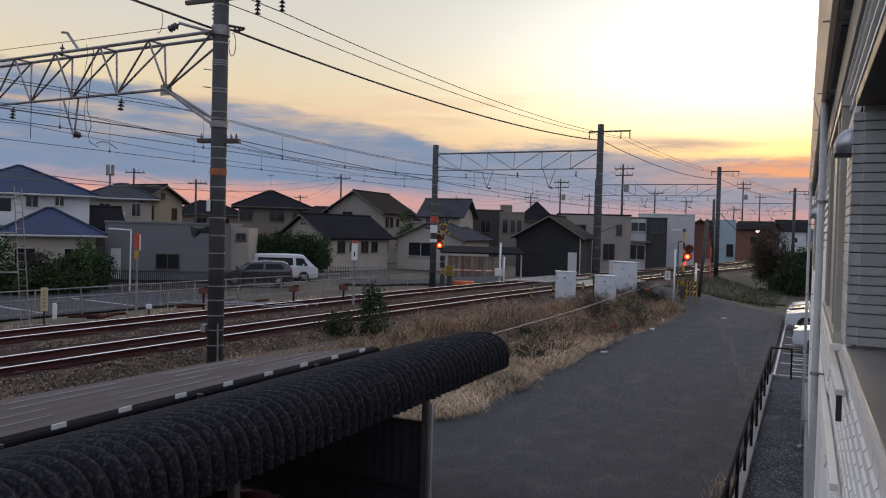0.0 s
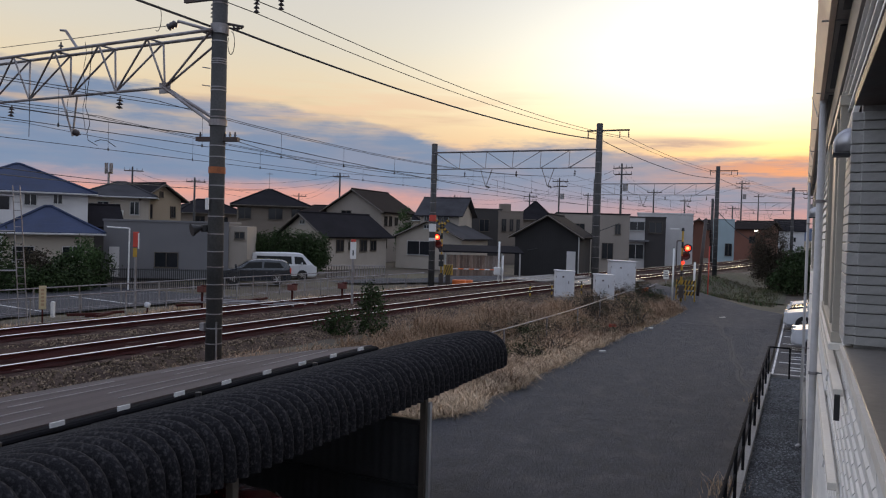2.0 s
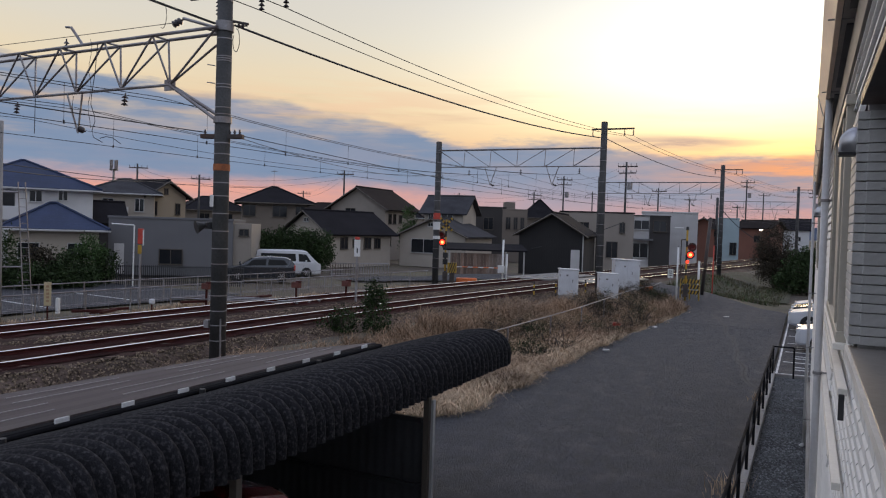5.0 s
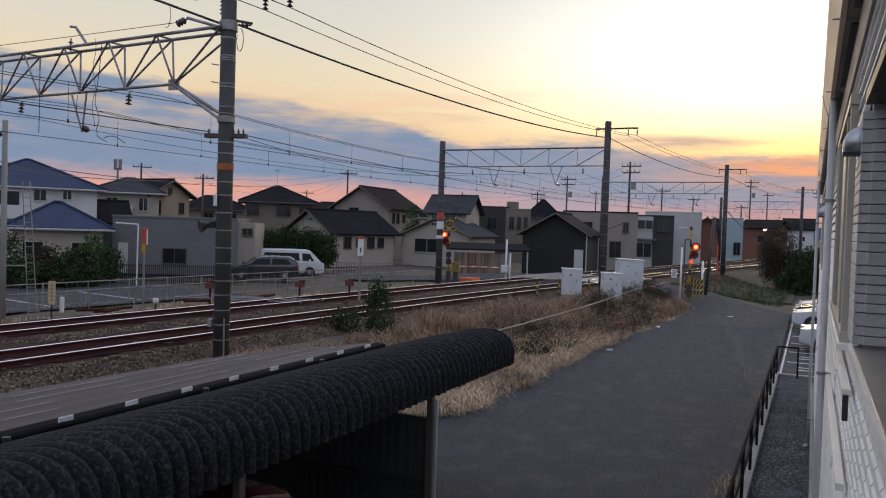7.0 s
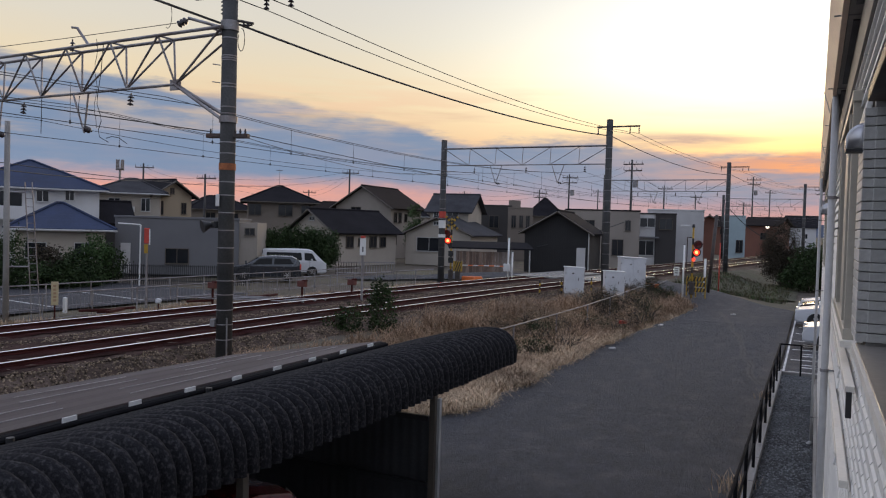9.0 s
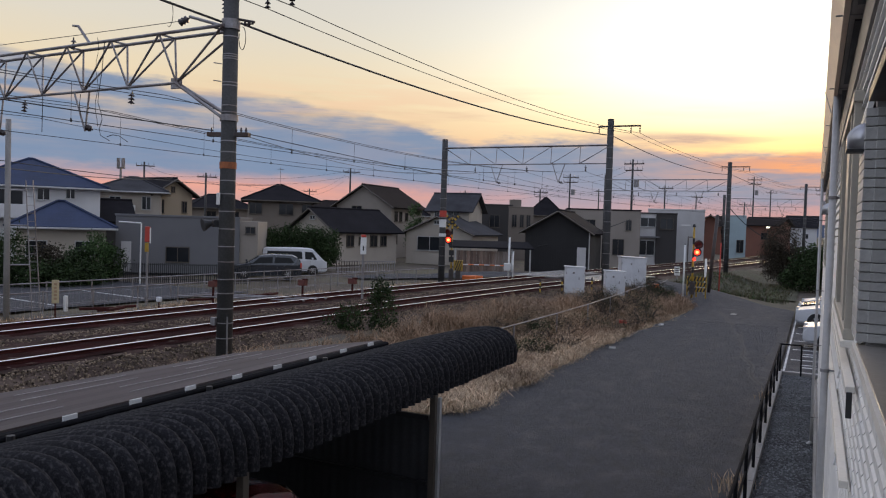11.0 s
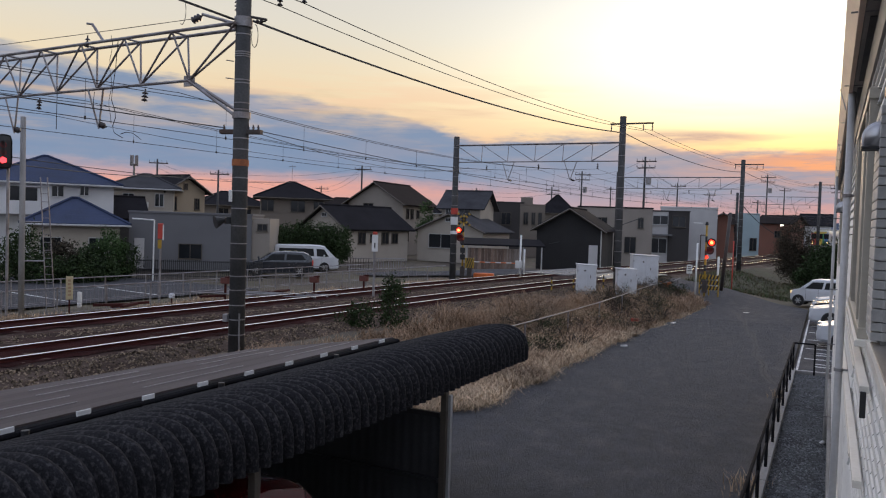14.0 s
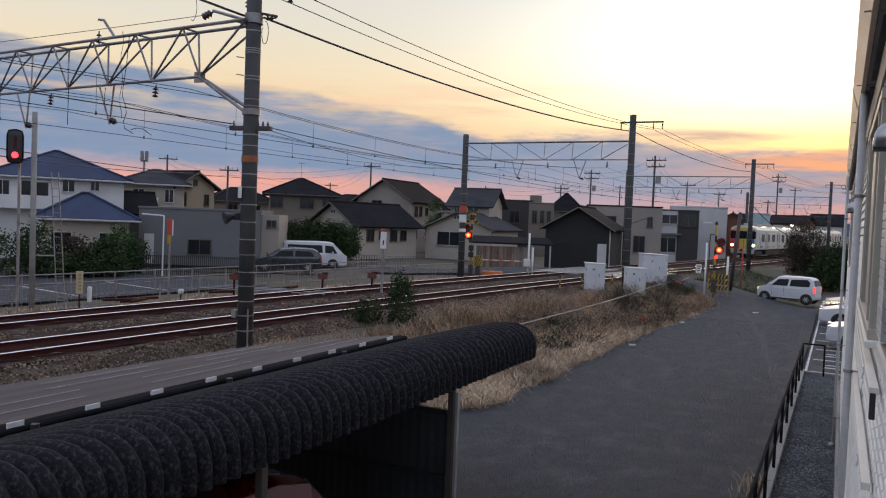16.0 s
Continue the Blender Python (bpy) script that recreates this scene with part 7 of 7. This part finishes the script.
ph = thing("crossing_notice", pose(*spot(-8.9, 54.0, 0.9), 0, 0, 8), "small white notice board by the rails", "notice board")
part("board", one_box((0, 0, 0.55), (0.35, 0.04, 0.6), bevel=0.01), WHITE, ph)
part("leg", one_rod((0, 0, -0.3), (0, 0, 0.3), 0.03), STEEL, ph)
for k in range(3):
    part("writing_bar", one_box((0, -0.025, 0.72 - 0.14 * k), (0.24, 0.006, 0.06)), DARKSTEEL, ph)


# point rodding, planks and a bag left beside the far track
rr = random.Random(21)
for k in range(14):
    y = rr.uniform(17.5, 27.0)
    p = line_at(y, -TRACKS - rr.uniform(2.2, 4.2), 0)
    o = thing("old_sleeper", pose(p.x, p.y, bed_z(p.x, p.y) if rr.random() < 0.4 else land(p.x, p.y) + 0.06, 0, 0, rr.uniform(50, 110)), "rotten dark timber lying beside the track", "timber", "discarded timbers")
    part("plank", one_box((0, 0, 0.08), (rr.uniform(0.5, 1.4), 0.13, 0.09), bevel=0.015), RUST, o)
for y in (22.0, 22.7, 23.3):
    p, q = line_at(y, -TRACKS - 4.4, 0.98), line_at(y + 1.6, -TRACKS + 0.7, RAIL_Z - 0.06)
    o = thing("point_rod", pose(0, 0, 0), "pale steel point rod running to the far track", "rod", "point rods")
    part("bar", one_rod(p, q, 0.03), STEEL, o)
p = line_at(21.6, -TRACKS - 5.0, 0.45)
o = thing("white_cover", pose(*p), "small white weathered cover on a short stake", "cover")
part("stake", one_rod((0, 0, 0), (0, 0, 0.3), 0.03), RUST, o)
part("bag", one_box((0, 0, 0.36), (0.2, 0.18, 0.2), bevel=0.06), CABINET, o)

# ---------------------------------------------------------------- utility poles
def utility_pole(az, dist, top, arms, label):
    p = spot(az, dist, 0)
    u = thing("utility_pole", pose(p.x, p.y, 0, 0, 0, -az + 20 * math.sin(dist)), label, "utility pole", "utility poles")
    part("shaft", one_rod((0, 0, 0), (0, 0, top), 0.15, 0.10, 10), MASTCON, u, smooth=True)
    for k in range(arms):
        part("crossarm", one_box((0.15, 0, top - 0.5 - 0.7 * k), (2.2 - 0.3 * k, 0.12, 0.12)), DARKSTEEL, u)
        for s in (-0.9, -0.3, 0.5, 1.1):
            insulator(u, (s, 0, top - 0.44 - 0.7 * k), (0, 0, 1), 1, 0.09, 0.2)
    if arms > 1:
        part("transformer", one_rod((0.45, 0, top - 3.0), (0.45, 0, top - 2.2), 0.28, seg=14), STEEL, u, "grey transformer can")
    return u


UP = [(-32.95, 100, 11.0, 1), (-16.7, 110, 11.8, 2), (-12.25, 86, 11.8, 2), (-9.95, 122, 11.1, 1), (-47.3, 100, 10.6, 1), (-4.05, 135, 13.4, 2), (-2.95, 165, 12.8, 1), (-18.85, 122, 10.1, 2), (-4.6, 152, 9.9, 1), (-43.2, 92, 9.2, 1), (-7.8, 160, 11.5, 1), (-14.6, 150, 11.8, 1), (-24.4, 140, 10.4, 1), (-35.9, 135, 9.6, 1), (0.2, 150, 12.5, 2)]
for az, dist, top, arms in UP:
    utility_pole(az, dist, top, arms, "concrete utility pole with crossarms among the houses")
for (a, b) in ((0, 6 + 3), (1, 2), (2, 3), (3, 5), (5, 6), (4, 9), (7, 1), (12, 7), (13, 0), (9, 13), (5, 14)):
    for dz in (-0.3, -1.0):
        pa, pb = spot(UP[a][0], UP[a][1], UP[a][2] + dz), spot(UP[b][0], UP[b][1], UP[b][2] + dz)
        cable("street_wire", sag(pa, pb, 0.7, 12), 0.013, "thin street cable between utility poles", "street cables", 4)
# black service lines that cross the view
for p, q, d, r in ((spot(-60, 30, 5.75), spot(-45.4, 76.3, 7.62), 0.3, 0.022), (spot(-60, 36, 6.4), spot(-37.9, 85.3, 7.86), 0.5, 0.02), (spot(-18.9, 62.2, 2.6), spot(-12.3, 66.8, 5.0), 0.2, 0.03), (N3 + Vector((0, 0, 6.3)), spot(-2.2, 66, 3.4), 0.5, 0.03)):
    cable("service_cable", sag(p, q, d, 16), r, "black overhead service cable near the houses", "service cables")
cell = thing("radio_mast", pose(*spot(-48.8, 140)), "slim radio mast with antennas on top", "radio mast")
part("shaft", one_rod((0, 0, 0), (0, 0, 12.0), 0.25, 0.18, 10), STEEL, cell)
for k in range(6):
    a = k * math.pi / 3
    part("antenna", one_box((0.55 * math.cos(a), 0.55 * math.sin(a), 12.7), (0.15, 0.15, 1.8)), STEEL, cell)
part("ring", one_rod((0, 0, 12.0), (0, 0, 12.1), 0.7, seg=14), STEEL, cell)
lamp_far = thing("yard_lamp", pose(*spot(-3.05, 118, 0)), "lit lamp on the wall of a distant house", "lamp")
part("pole", one_rod((0, 0, 0), (0, 0, 5.1), 0.06), DARKSTEEL, lamp_far)
part("bulb", one_box((0.1, -0.1, 5.1), (0.5, 0.25, 0.22), bevel=0.05), glow_mat("yard_lamp_glow", (1.0, 0.85, 0.7), 3.0), lamp_far)


# ---------------------------------------------------------------- plants
class Blades:
    def __init__(self):
        self.v, self.f = [], []

    def blade(self, p, h, w, lean, az):
        d = Vector((math.cos(az), math.sin(az), 0))
        s = Vector((-d.y, d.x, 0)) * w
        b = len(self.v)
        mid = p + d * lean * 0.35 + Vector((0, 0, h * 0.6))
        tip = p + d * lean + Vector((0, 0, h))
        self.v += [p - s, p + s, mid + s * 0.7, mid - s * 0.7, tip]
        self.f += [(b, b + 1, b + 2, b + 3), (b + 3, b + 2, b + 4)]

    def arc(self, p, h, w, reach, az):
        """A long blade that rises and bends over."""
        d = Vector((math.cos(az), math.sin(az), 0))
        s = Vector((-d.y, d.x, 0)) * w
        b = len(self.v)
        for f, g, k in ((0.0, 0.0, 1.0), (0.25, 0.72, 1.0), (0.62, 1.0, 0.8), (1.0, 0.62, 0.25)):
            q = p + d * reach * f + Vector((0, 0, h * g))
            self.v += [q - s * k, q + s * k]
        for j in range(3):
            self.f.append((b + 2 * j, b + 2 * j + 1, b + 2 * j + 3, b + 2 * j + 2))

    def leaf(self, p, size, rnd):
        n = Vector((rnd.gauss(0, 1), rnd.gauss(0, 1), rnd.gauss(0, 1) + 0.4)).normalized()
        a = n.orthogonal().normalized()
        a = (Matrix.Rotation(rnd.uniform(0, 6.28), 3, n) @ a) * size
        c = n.cross(a) * 0.5
        b = len(self.v)
        self.v += [p - a, p + c, p + a, p - c]
        self.f.append((b, b + 1, b + 2, b + 3))


rg = random.Random(11)


def weeds(name, n, where, h0, h1, w, material, label, lean=0.5):
    bl = Blades()
    while len(bl.f) < n * 2:
        x, y, k = where()
        if k <= 0:
            continue
        cx, cy = x, y
        for _ in range(6):
            x, y = cx + rg.gauss(0, 0.12), cy + rg.gauss(0, 0.12)
            h = rg.uniform(h0, h1) * k
            bl.blade(Vector((x, y, land(x, y) - 0.06)), h, w * rg.uniform(0.6, 1.4), h * lean * rg.uniform(0.1, 1.0), rg.uniform(0, 6.28))
    return tagged(mesh_ob(name, bl.v, bl.f, material), label, "weeds", kind="stuff")


def bramble(x, y):
    """Where low dark brambles have taken over from the grass."""
    return noise.noise((x * 0.42, y * 0.22, 6.5)) + 0.25 * smooth01(y, 25, 34) - 0.1


def bank():
    y = 12.5 + 32.0 * rg.random() ** 1.1
    a, b = line_x(y) + 3.0, road_l(y) - 0.15
    x = rg.uniform(a, b)
    k = 0.45 + 0.9 * max(0.0, noise.noise((x * 0.45, y * 0.3, 2.0)) + 0.35)
    f = (b - x) / max(0.5, b - a)
    k *= 0.55 + 0.6 * smooth01(f, 0.0, 0.3)
    if y < 22 and x < -10.2:
        k *= 0.5
    if bramble(x, y) > 0.12:
        k *= 0.35
    return x, y, k


def straw_patch():
    x, y, k = bank()
    return x, y, k if noise.noise((x * 0.55, y * 0.35, 4.0)) > -0.12 + 0.25 * rg.random() - 0.12 else 0.0


def brown_patch():
    x, y, k = bank()
    return x, y, k if noise.noise((x * 0.55, y * 0.35, 4.0)) < 0.15 * rg.random() + 0.02 else 0.0


def fringe():
    y = 13.5 + 31 * rg.random() ** 1.3
    b = road_l(y)
    x = b - abs(rg.gauss(0, 0.75)) + 0.12
    return x, y, 0.8


def verge():
    y = rg.uniform(5, 44)
    x = line_x(y) - TRACKS - rg.uniform(4.4, 6.4) * 1.0
    return x, y, 0.6 + 0.6 * noise.noise((x * 0.6, y * 0.4, 8))


weeds("tall_weeds", 18000, brown_patch, 0.30, 0.80, 0.007, BROWNWEED, "tangle of tall dead brown weeds on the bank", 1.0)
weeds("dry_grass", 15000, straw_patch, 0.18, 0.60, 0.007, STRAW, "dry straw-coloured grass on the bank", 1.3)
weeds("pale_grass", 5000, fringe, 0.08, 0.24, 0.008, STRAW2, "pale flattened dry grass at the road edge", 1.8)


def tussocks(name, n, where, material, label, blades=75, size=1.0):
    """Mounds of long dead grass that hang over to all sides."""
    bl = Blades()
    for _ in range(n):
        x, y, k = where()
        lean = rg.uniform(0, 6.28)
        for _ in range(blades):
            px_, py = x + rg.gauss(0, 0.13 * size), y + rg.gauss(0, 0.13 * size)
            a = lean + rg.gauss(0, 1.3)
            h = rg.uniform(0.14, 0.36) * k * size
            bl.arc(Vector((px_, py, land(px_, py) - 0.05)), h, rg.uniform(0.004, 0.008), h * rg.uniform(0.8, 2.0), a)
    return tagged(mesh_ob(name, bl.v, bl.f, material), label, "grass", kind="stuff")


def edge_mound():
    y = 12.6 + 17.0 * rg.random() ** 1.2
    return road_l(y) - 0.05 - abs(rg.gauss(0, 0.9)), y, rg.uniform(0.5, 1.3)


def bank_mound():
    x, y, k = bank()
    return x, y, 0.6 + k


tussocks("grass_tussocks", 330, edge_mound, STRAW2, "pale straw tussocks hanging over at the road edge")
tussocks("matted_grass", 260, edge_mound, STRAW, "matted straw-coloured grass at the road edge")
tussocks("bank_tussocks", 420, bank_mound, BROWNWEED, "brown dead grass mounds on the bank", 60, 1.15)
weeds("verge_grass", 14000, verge, 0.2, 0.5, 0.014, STRAW, "short dry grass beside the fence", 0.7)


def green_patch():
    y = rg.uniform(50, 66)
    return rg.uniform(-8.2, -1.5), y, 0.8


weeds("green_weeds", 3500, green_patch, 0.12, 0.4, 0.012, LEAF2, "green garden weeds on the bank", 1.0)
weeds("olive_weeds", 7000, green_patch, 0.15, 0.5, 0.011, OLIVE, "withered olive weeds on the bank", 1.0)


def edge_tuft():
    y = rg.choice((13.2, 13.0, 20.6, 12.6)) + rg.gauss(0, 0.12)
    return -0.98 + rg.gauss(0, 0.05), y, 0.9


weeds("kerb_weeds", 300, edge_tuft, 0.15, 0.4, 0.006, STRAW, "dry tufts growing along the kerb", 0.8)


def bush(name, blobs, n, size, material, label, category="bush", stems=5, group="", base=None):
    """blobs: centre and radii; leaves thicken towards the outside and leave gaps."""
    c0 = Vector(blobs[0][0]) if base is None else Vector(base)
    ob = thing(name, pose(c0.x, c0.y, base[2] if base else land(c0.x, c0.y)), label, category, group)
    o = Vector((c0.x, c0.y, base[2] if base else land(c0.x, c0.y)))
    st = B()
    for c, r in blobs:
        for _ in range(stems):
            tip = Vector(c) + Vector((rg.uniform(-r[0], r[0]), rg.uniform(-r[1], r[1]), rg.uniform(-0.2, 0.8) * r[2])) * 0.8 - o
            mid = tip * 0.5 + Vector((0, 0, tip.z * 0.15))
            root = Vector((tip.x * 0.2, tip.y * 0.2, -0.1))
            th = 0.012 * max(1.0, r[2])
            rod(st, root, mid, th * 1.6, th, 5)
            rod(st, mid, tip, th, th * 0.4, 5)
    part("branching", st, BARK, ob)
    bl = Blades()
    vol = [r[0] * r[1] * r[2] for _, r in blobs]
    for (c, r), v in zip(blobs, vol):
        cnt = int(n * v / sum(vol))
        ncl = max(10, cnt // 22)
        cl = []
        for _ in range(ncl):
            q = Vector((rg.gauss(0, 1), rg.gauss(0, 1), rg.gauss(0, 1))).normalized() * rg.uniform(0.45, 1.05) ** 0.7
            cl.append(Vector((q.x * r[0], q.y * r[1], q.z * r[2])) + Vector(c) - o)
        for _ in range(cnt):
            q = rg.choice(cl)
            p = q + Vector((rg.gauss(0, 1), rg.gauss(0, 1), rg.gauss(0, 1))) * (min(r) * 0.11 + size)
            if p.z > 0.02:
                bl.leaf(p, size * rg.uniform(0.6, 1.4), rg)
    mesh_ob("crown", bl.v, bl.f, material, ob)
    return ob


z0 = land(-12.0, 20.2)
bush("shrub", [((-11.9, 20.3, z0 + 0.55), (0.45, 0.4, 0.95))], 2200, 0.045, LEAF, "young green shrub among the dead weeds")
bush("shrub", [((-12.6, 19.6, z0 + 0.35), (0.55, 0.4, 0.45)), ((-13.0, 19.4, z0 + 0.25), (0.35, 0.3, 0.35))], 1500, 0.04, LEAF, "low green shrub beside the ballast")
bush("shrub", [((-16.5, 28.3, 1.5), (0.25, 0.25, 0.55))], 260, 0.04, LEAF, "thin dark weed sprouting between the tracks", base=(-16.5, 28.3, 0.85))
placed = 0
while placed < 90:
    y = rg.uniform(15, 44.5)
    a, b = line_x(y) + 3.4, road_l(y) - 0.35
    x = rg.uniform(a, b)
    if bramble(x, y) < 0.06:
        continue
    placed += 1
    z = land(x, y)
    k = rg.uniform(0.7, 1.35)
    mt = rg.choice((DRYLEAF, OLIVE, OLIVE, BROWNWEED, BROWNWEED, DRYLEAF, LEAF, STRAW))
    bush("dead_shrub", [((x, y, z + 0.34 * k), (0.62 * k, 0.66 * k, 0.42 * k))], 640, 0.026, mt, "rounded withered bramble on the bank", stems=16, group="withered shrubs")
p = spot(-1.75, 66)
bush("large_bush", [((p.x - 0.4, p.y, 3.2), (1.4, 1.6, 1.9)), ((p.x + 1.3, p.y, 1.9), (1.5, 1.6, 1.3)), ((p.x - 1.1, p.y - 0.5, 2.2), (1.0, 1.2, 1.5)), ((p.x + 0.4, p.y, 1.3), (2.1, 1.6, 1.3))], 26000, 0.055, DRYLEAF, "large dusky bush growing beside the railway", stems=26, base=(p.x, p.y, 0.1))
p = spot(-0.2, 62)
bush("hedge", [((p.x, p.y, 1.6), (1.4, 1.3, 1.7)), ((p.x + 1.5, p.y, 1.8), (1.6, 1.2, 1.8)), ((p.x - 1.0, p.y, 0.9), (1.0, 1.0, 0.9))], 9000, 0.10, LEAF, "dark evergreen hedge behind the car park", base=(p.x, p.y, 0.0))
ha, hb = spot(-38.9, 60), spot(-34.2, 61.5)
bush("hedge", [(tuple(ha.lerp(hb, f) + Vector((0, 0, 1.9))), (0.85, 1.1, 1.75 - 0.35 * abs(f - 0.4))) for f in (0.05, 0.2, 0.35, 0.5, 0.65, 0.8, 0.95)], 26000, 0.085, LEAF, "tall dark clipped hedge beside the yard", base=(ha.x, ha.y, 0.1))
for az, d, h, r, mt in ((-55.3, 46.5, 2.9, 1.0, LEAF), (-53.2, 46.5, 2.3, 0.9, DRYLEAF), (-51.6, 47, 2.2, 0.9, LEAF), (-50.2, 47.5, 2.9, 0.8, LEAF2), (-49.3, 48.5, 2.2, 0.8, LEAF), (-52.3, 45.6, 1.5, 1.0, LEAF), (-54.2, 45.5, 1.6, 1.1, LEAF), (-50.6, 46.2, 1.4, 0.9, LEAF), (-57, 46, 2.4, 1.3, LEAF)):
    p = spot(az, d)
    bush("garden_shrub", [((p.x, p.y, h * 0.55), (r, r, h * 0.48))], 2600, 0.075, mt, "dark garden shrub before the blue-roofed house", group="garden shrubs", base=(p.x, p.y, 0.1))
p = spot(-28.1, 82)
bush("conifer", [((p.x, p.y, 2.6), (1.0, 1.0, 2.0)), ((p.x, p.y, 4.6), (0.7, 0.7, 1.6)), ((p.x + 0.2, p.y, 5.7), (0.35, 0.35, 0.8))], 2600, 0.10, LEAF2, "tall green garden conifer between houses", "tree", base=(p.x, p.y, 0.1))
# bits of litter on the asphalt
for x, y, r, w, hh, mt, lab in ((-6.15, 26.2, 20, 0.22, 0.05, WHITE, "scrap of white litter at the road edge"), (-5.9, 34.0, 70, 0.26, 0.05, WHITE, "scrap of white litter by the weeds"), (-3.6, 41.0, 40, 0.28, 0.02, WHITE, "pale scrap lying on the asphalt"), (-7.0, 31.5, 10, 0.30, 0.12, REDP, "small red and white can in the weeds")):
    o = thing("litter", pose(x, y, land(x, y) + 0.03, 0, 0, r), lab, "litter")
    part("piece", one_box((0, 0, hh / 2 + (0.25 if mt is REDP else 0)), (w, w * 0.4, hh), bevel=0.01), mt, o)


# ---------------------------------------------------------------- what moves
def motions():
    # the train comes down the far track
    times = [(0.0, 567.0), (4.0, 447.0), (8.0, 327.0), (11.0, 237.0), (13.0, 177.0), (14.0, 147.0), (14.5, 132.0), (15.0, 117.0), (15.5, 102.3), (16.0, 89.6)]
    for i, c in enumerate(train):
        rows = []
        for t, y in times:
            yy = y + 19.9 * i
            p = line_at(yy, -TRACKS, RAIL_Z)
            q = line_at(min(yy + 14.0, 690.0), -TRACKS, RAIL_Z)
            a = -math.degrees(math.atan2(q.x - p.x, q.y - p.y))
            rows.append((t, pose(p.x, p.y, p.z, 0, 0, a)))
        walk(c, rows)
    # the white car drives out of the side road and stops before the crossing
    d = Vector((-0.974, 0.225, 0)).normalized()
    stop = Vector((-2.52, 48.4, 0.0))
    rows = []
    for t, back in ((0.0, 60.0), (6.0, 42.0), (11.0, 15.5), (13.0, 5.6), (13.5, 3.9), (14.0, 2.35), (14.5, 1.05), (15.0, 0.22), (15.3, 0.03), (15.6, 0.0), (16.0, 0.0)):
        p = stop - d * back
        rows.append((t, pose(p.x, p.y, max(0.06, land(p.x, p.y) + 0.035), 0, 0, 167)))
    walk(kei_car, rows)
    # the lamps flash in turn: each one swings its lit face to the front and away
    for lamp, k, dx, z in LAMPS:
        rows = [(0.0, pose(dx, -0.20, z, 0, 0, 0 if k else 180))]
        lit = bool(k)
        ang = 0 if k else 180
        t = 0.65
        while t < 16.0:
            for j, f in enumerate((0.0, 60.0, 120.0, 180.0)):
                rows.append((t - 0.05 + j / 30.0, pose(dx, -0.20, z, 0, 0, ang + f)))
            ang += 180
            t += 0.604
        rows.append((16.0, pose(dx, -0.20, z, 0, 0, ang)))
        walk(lamp, rows)


motions()
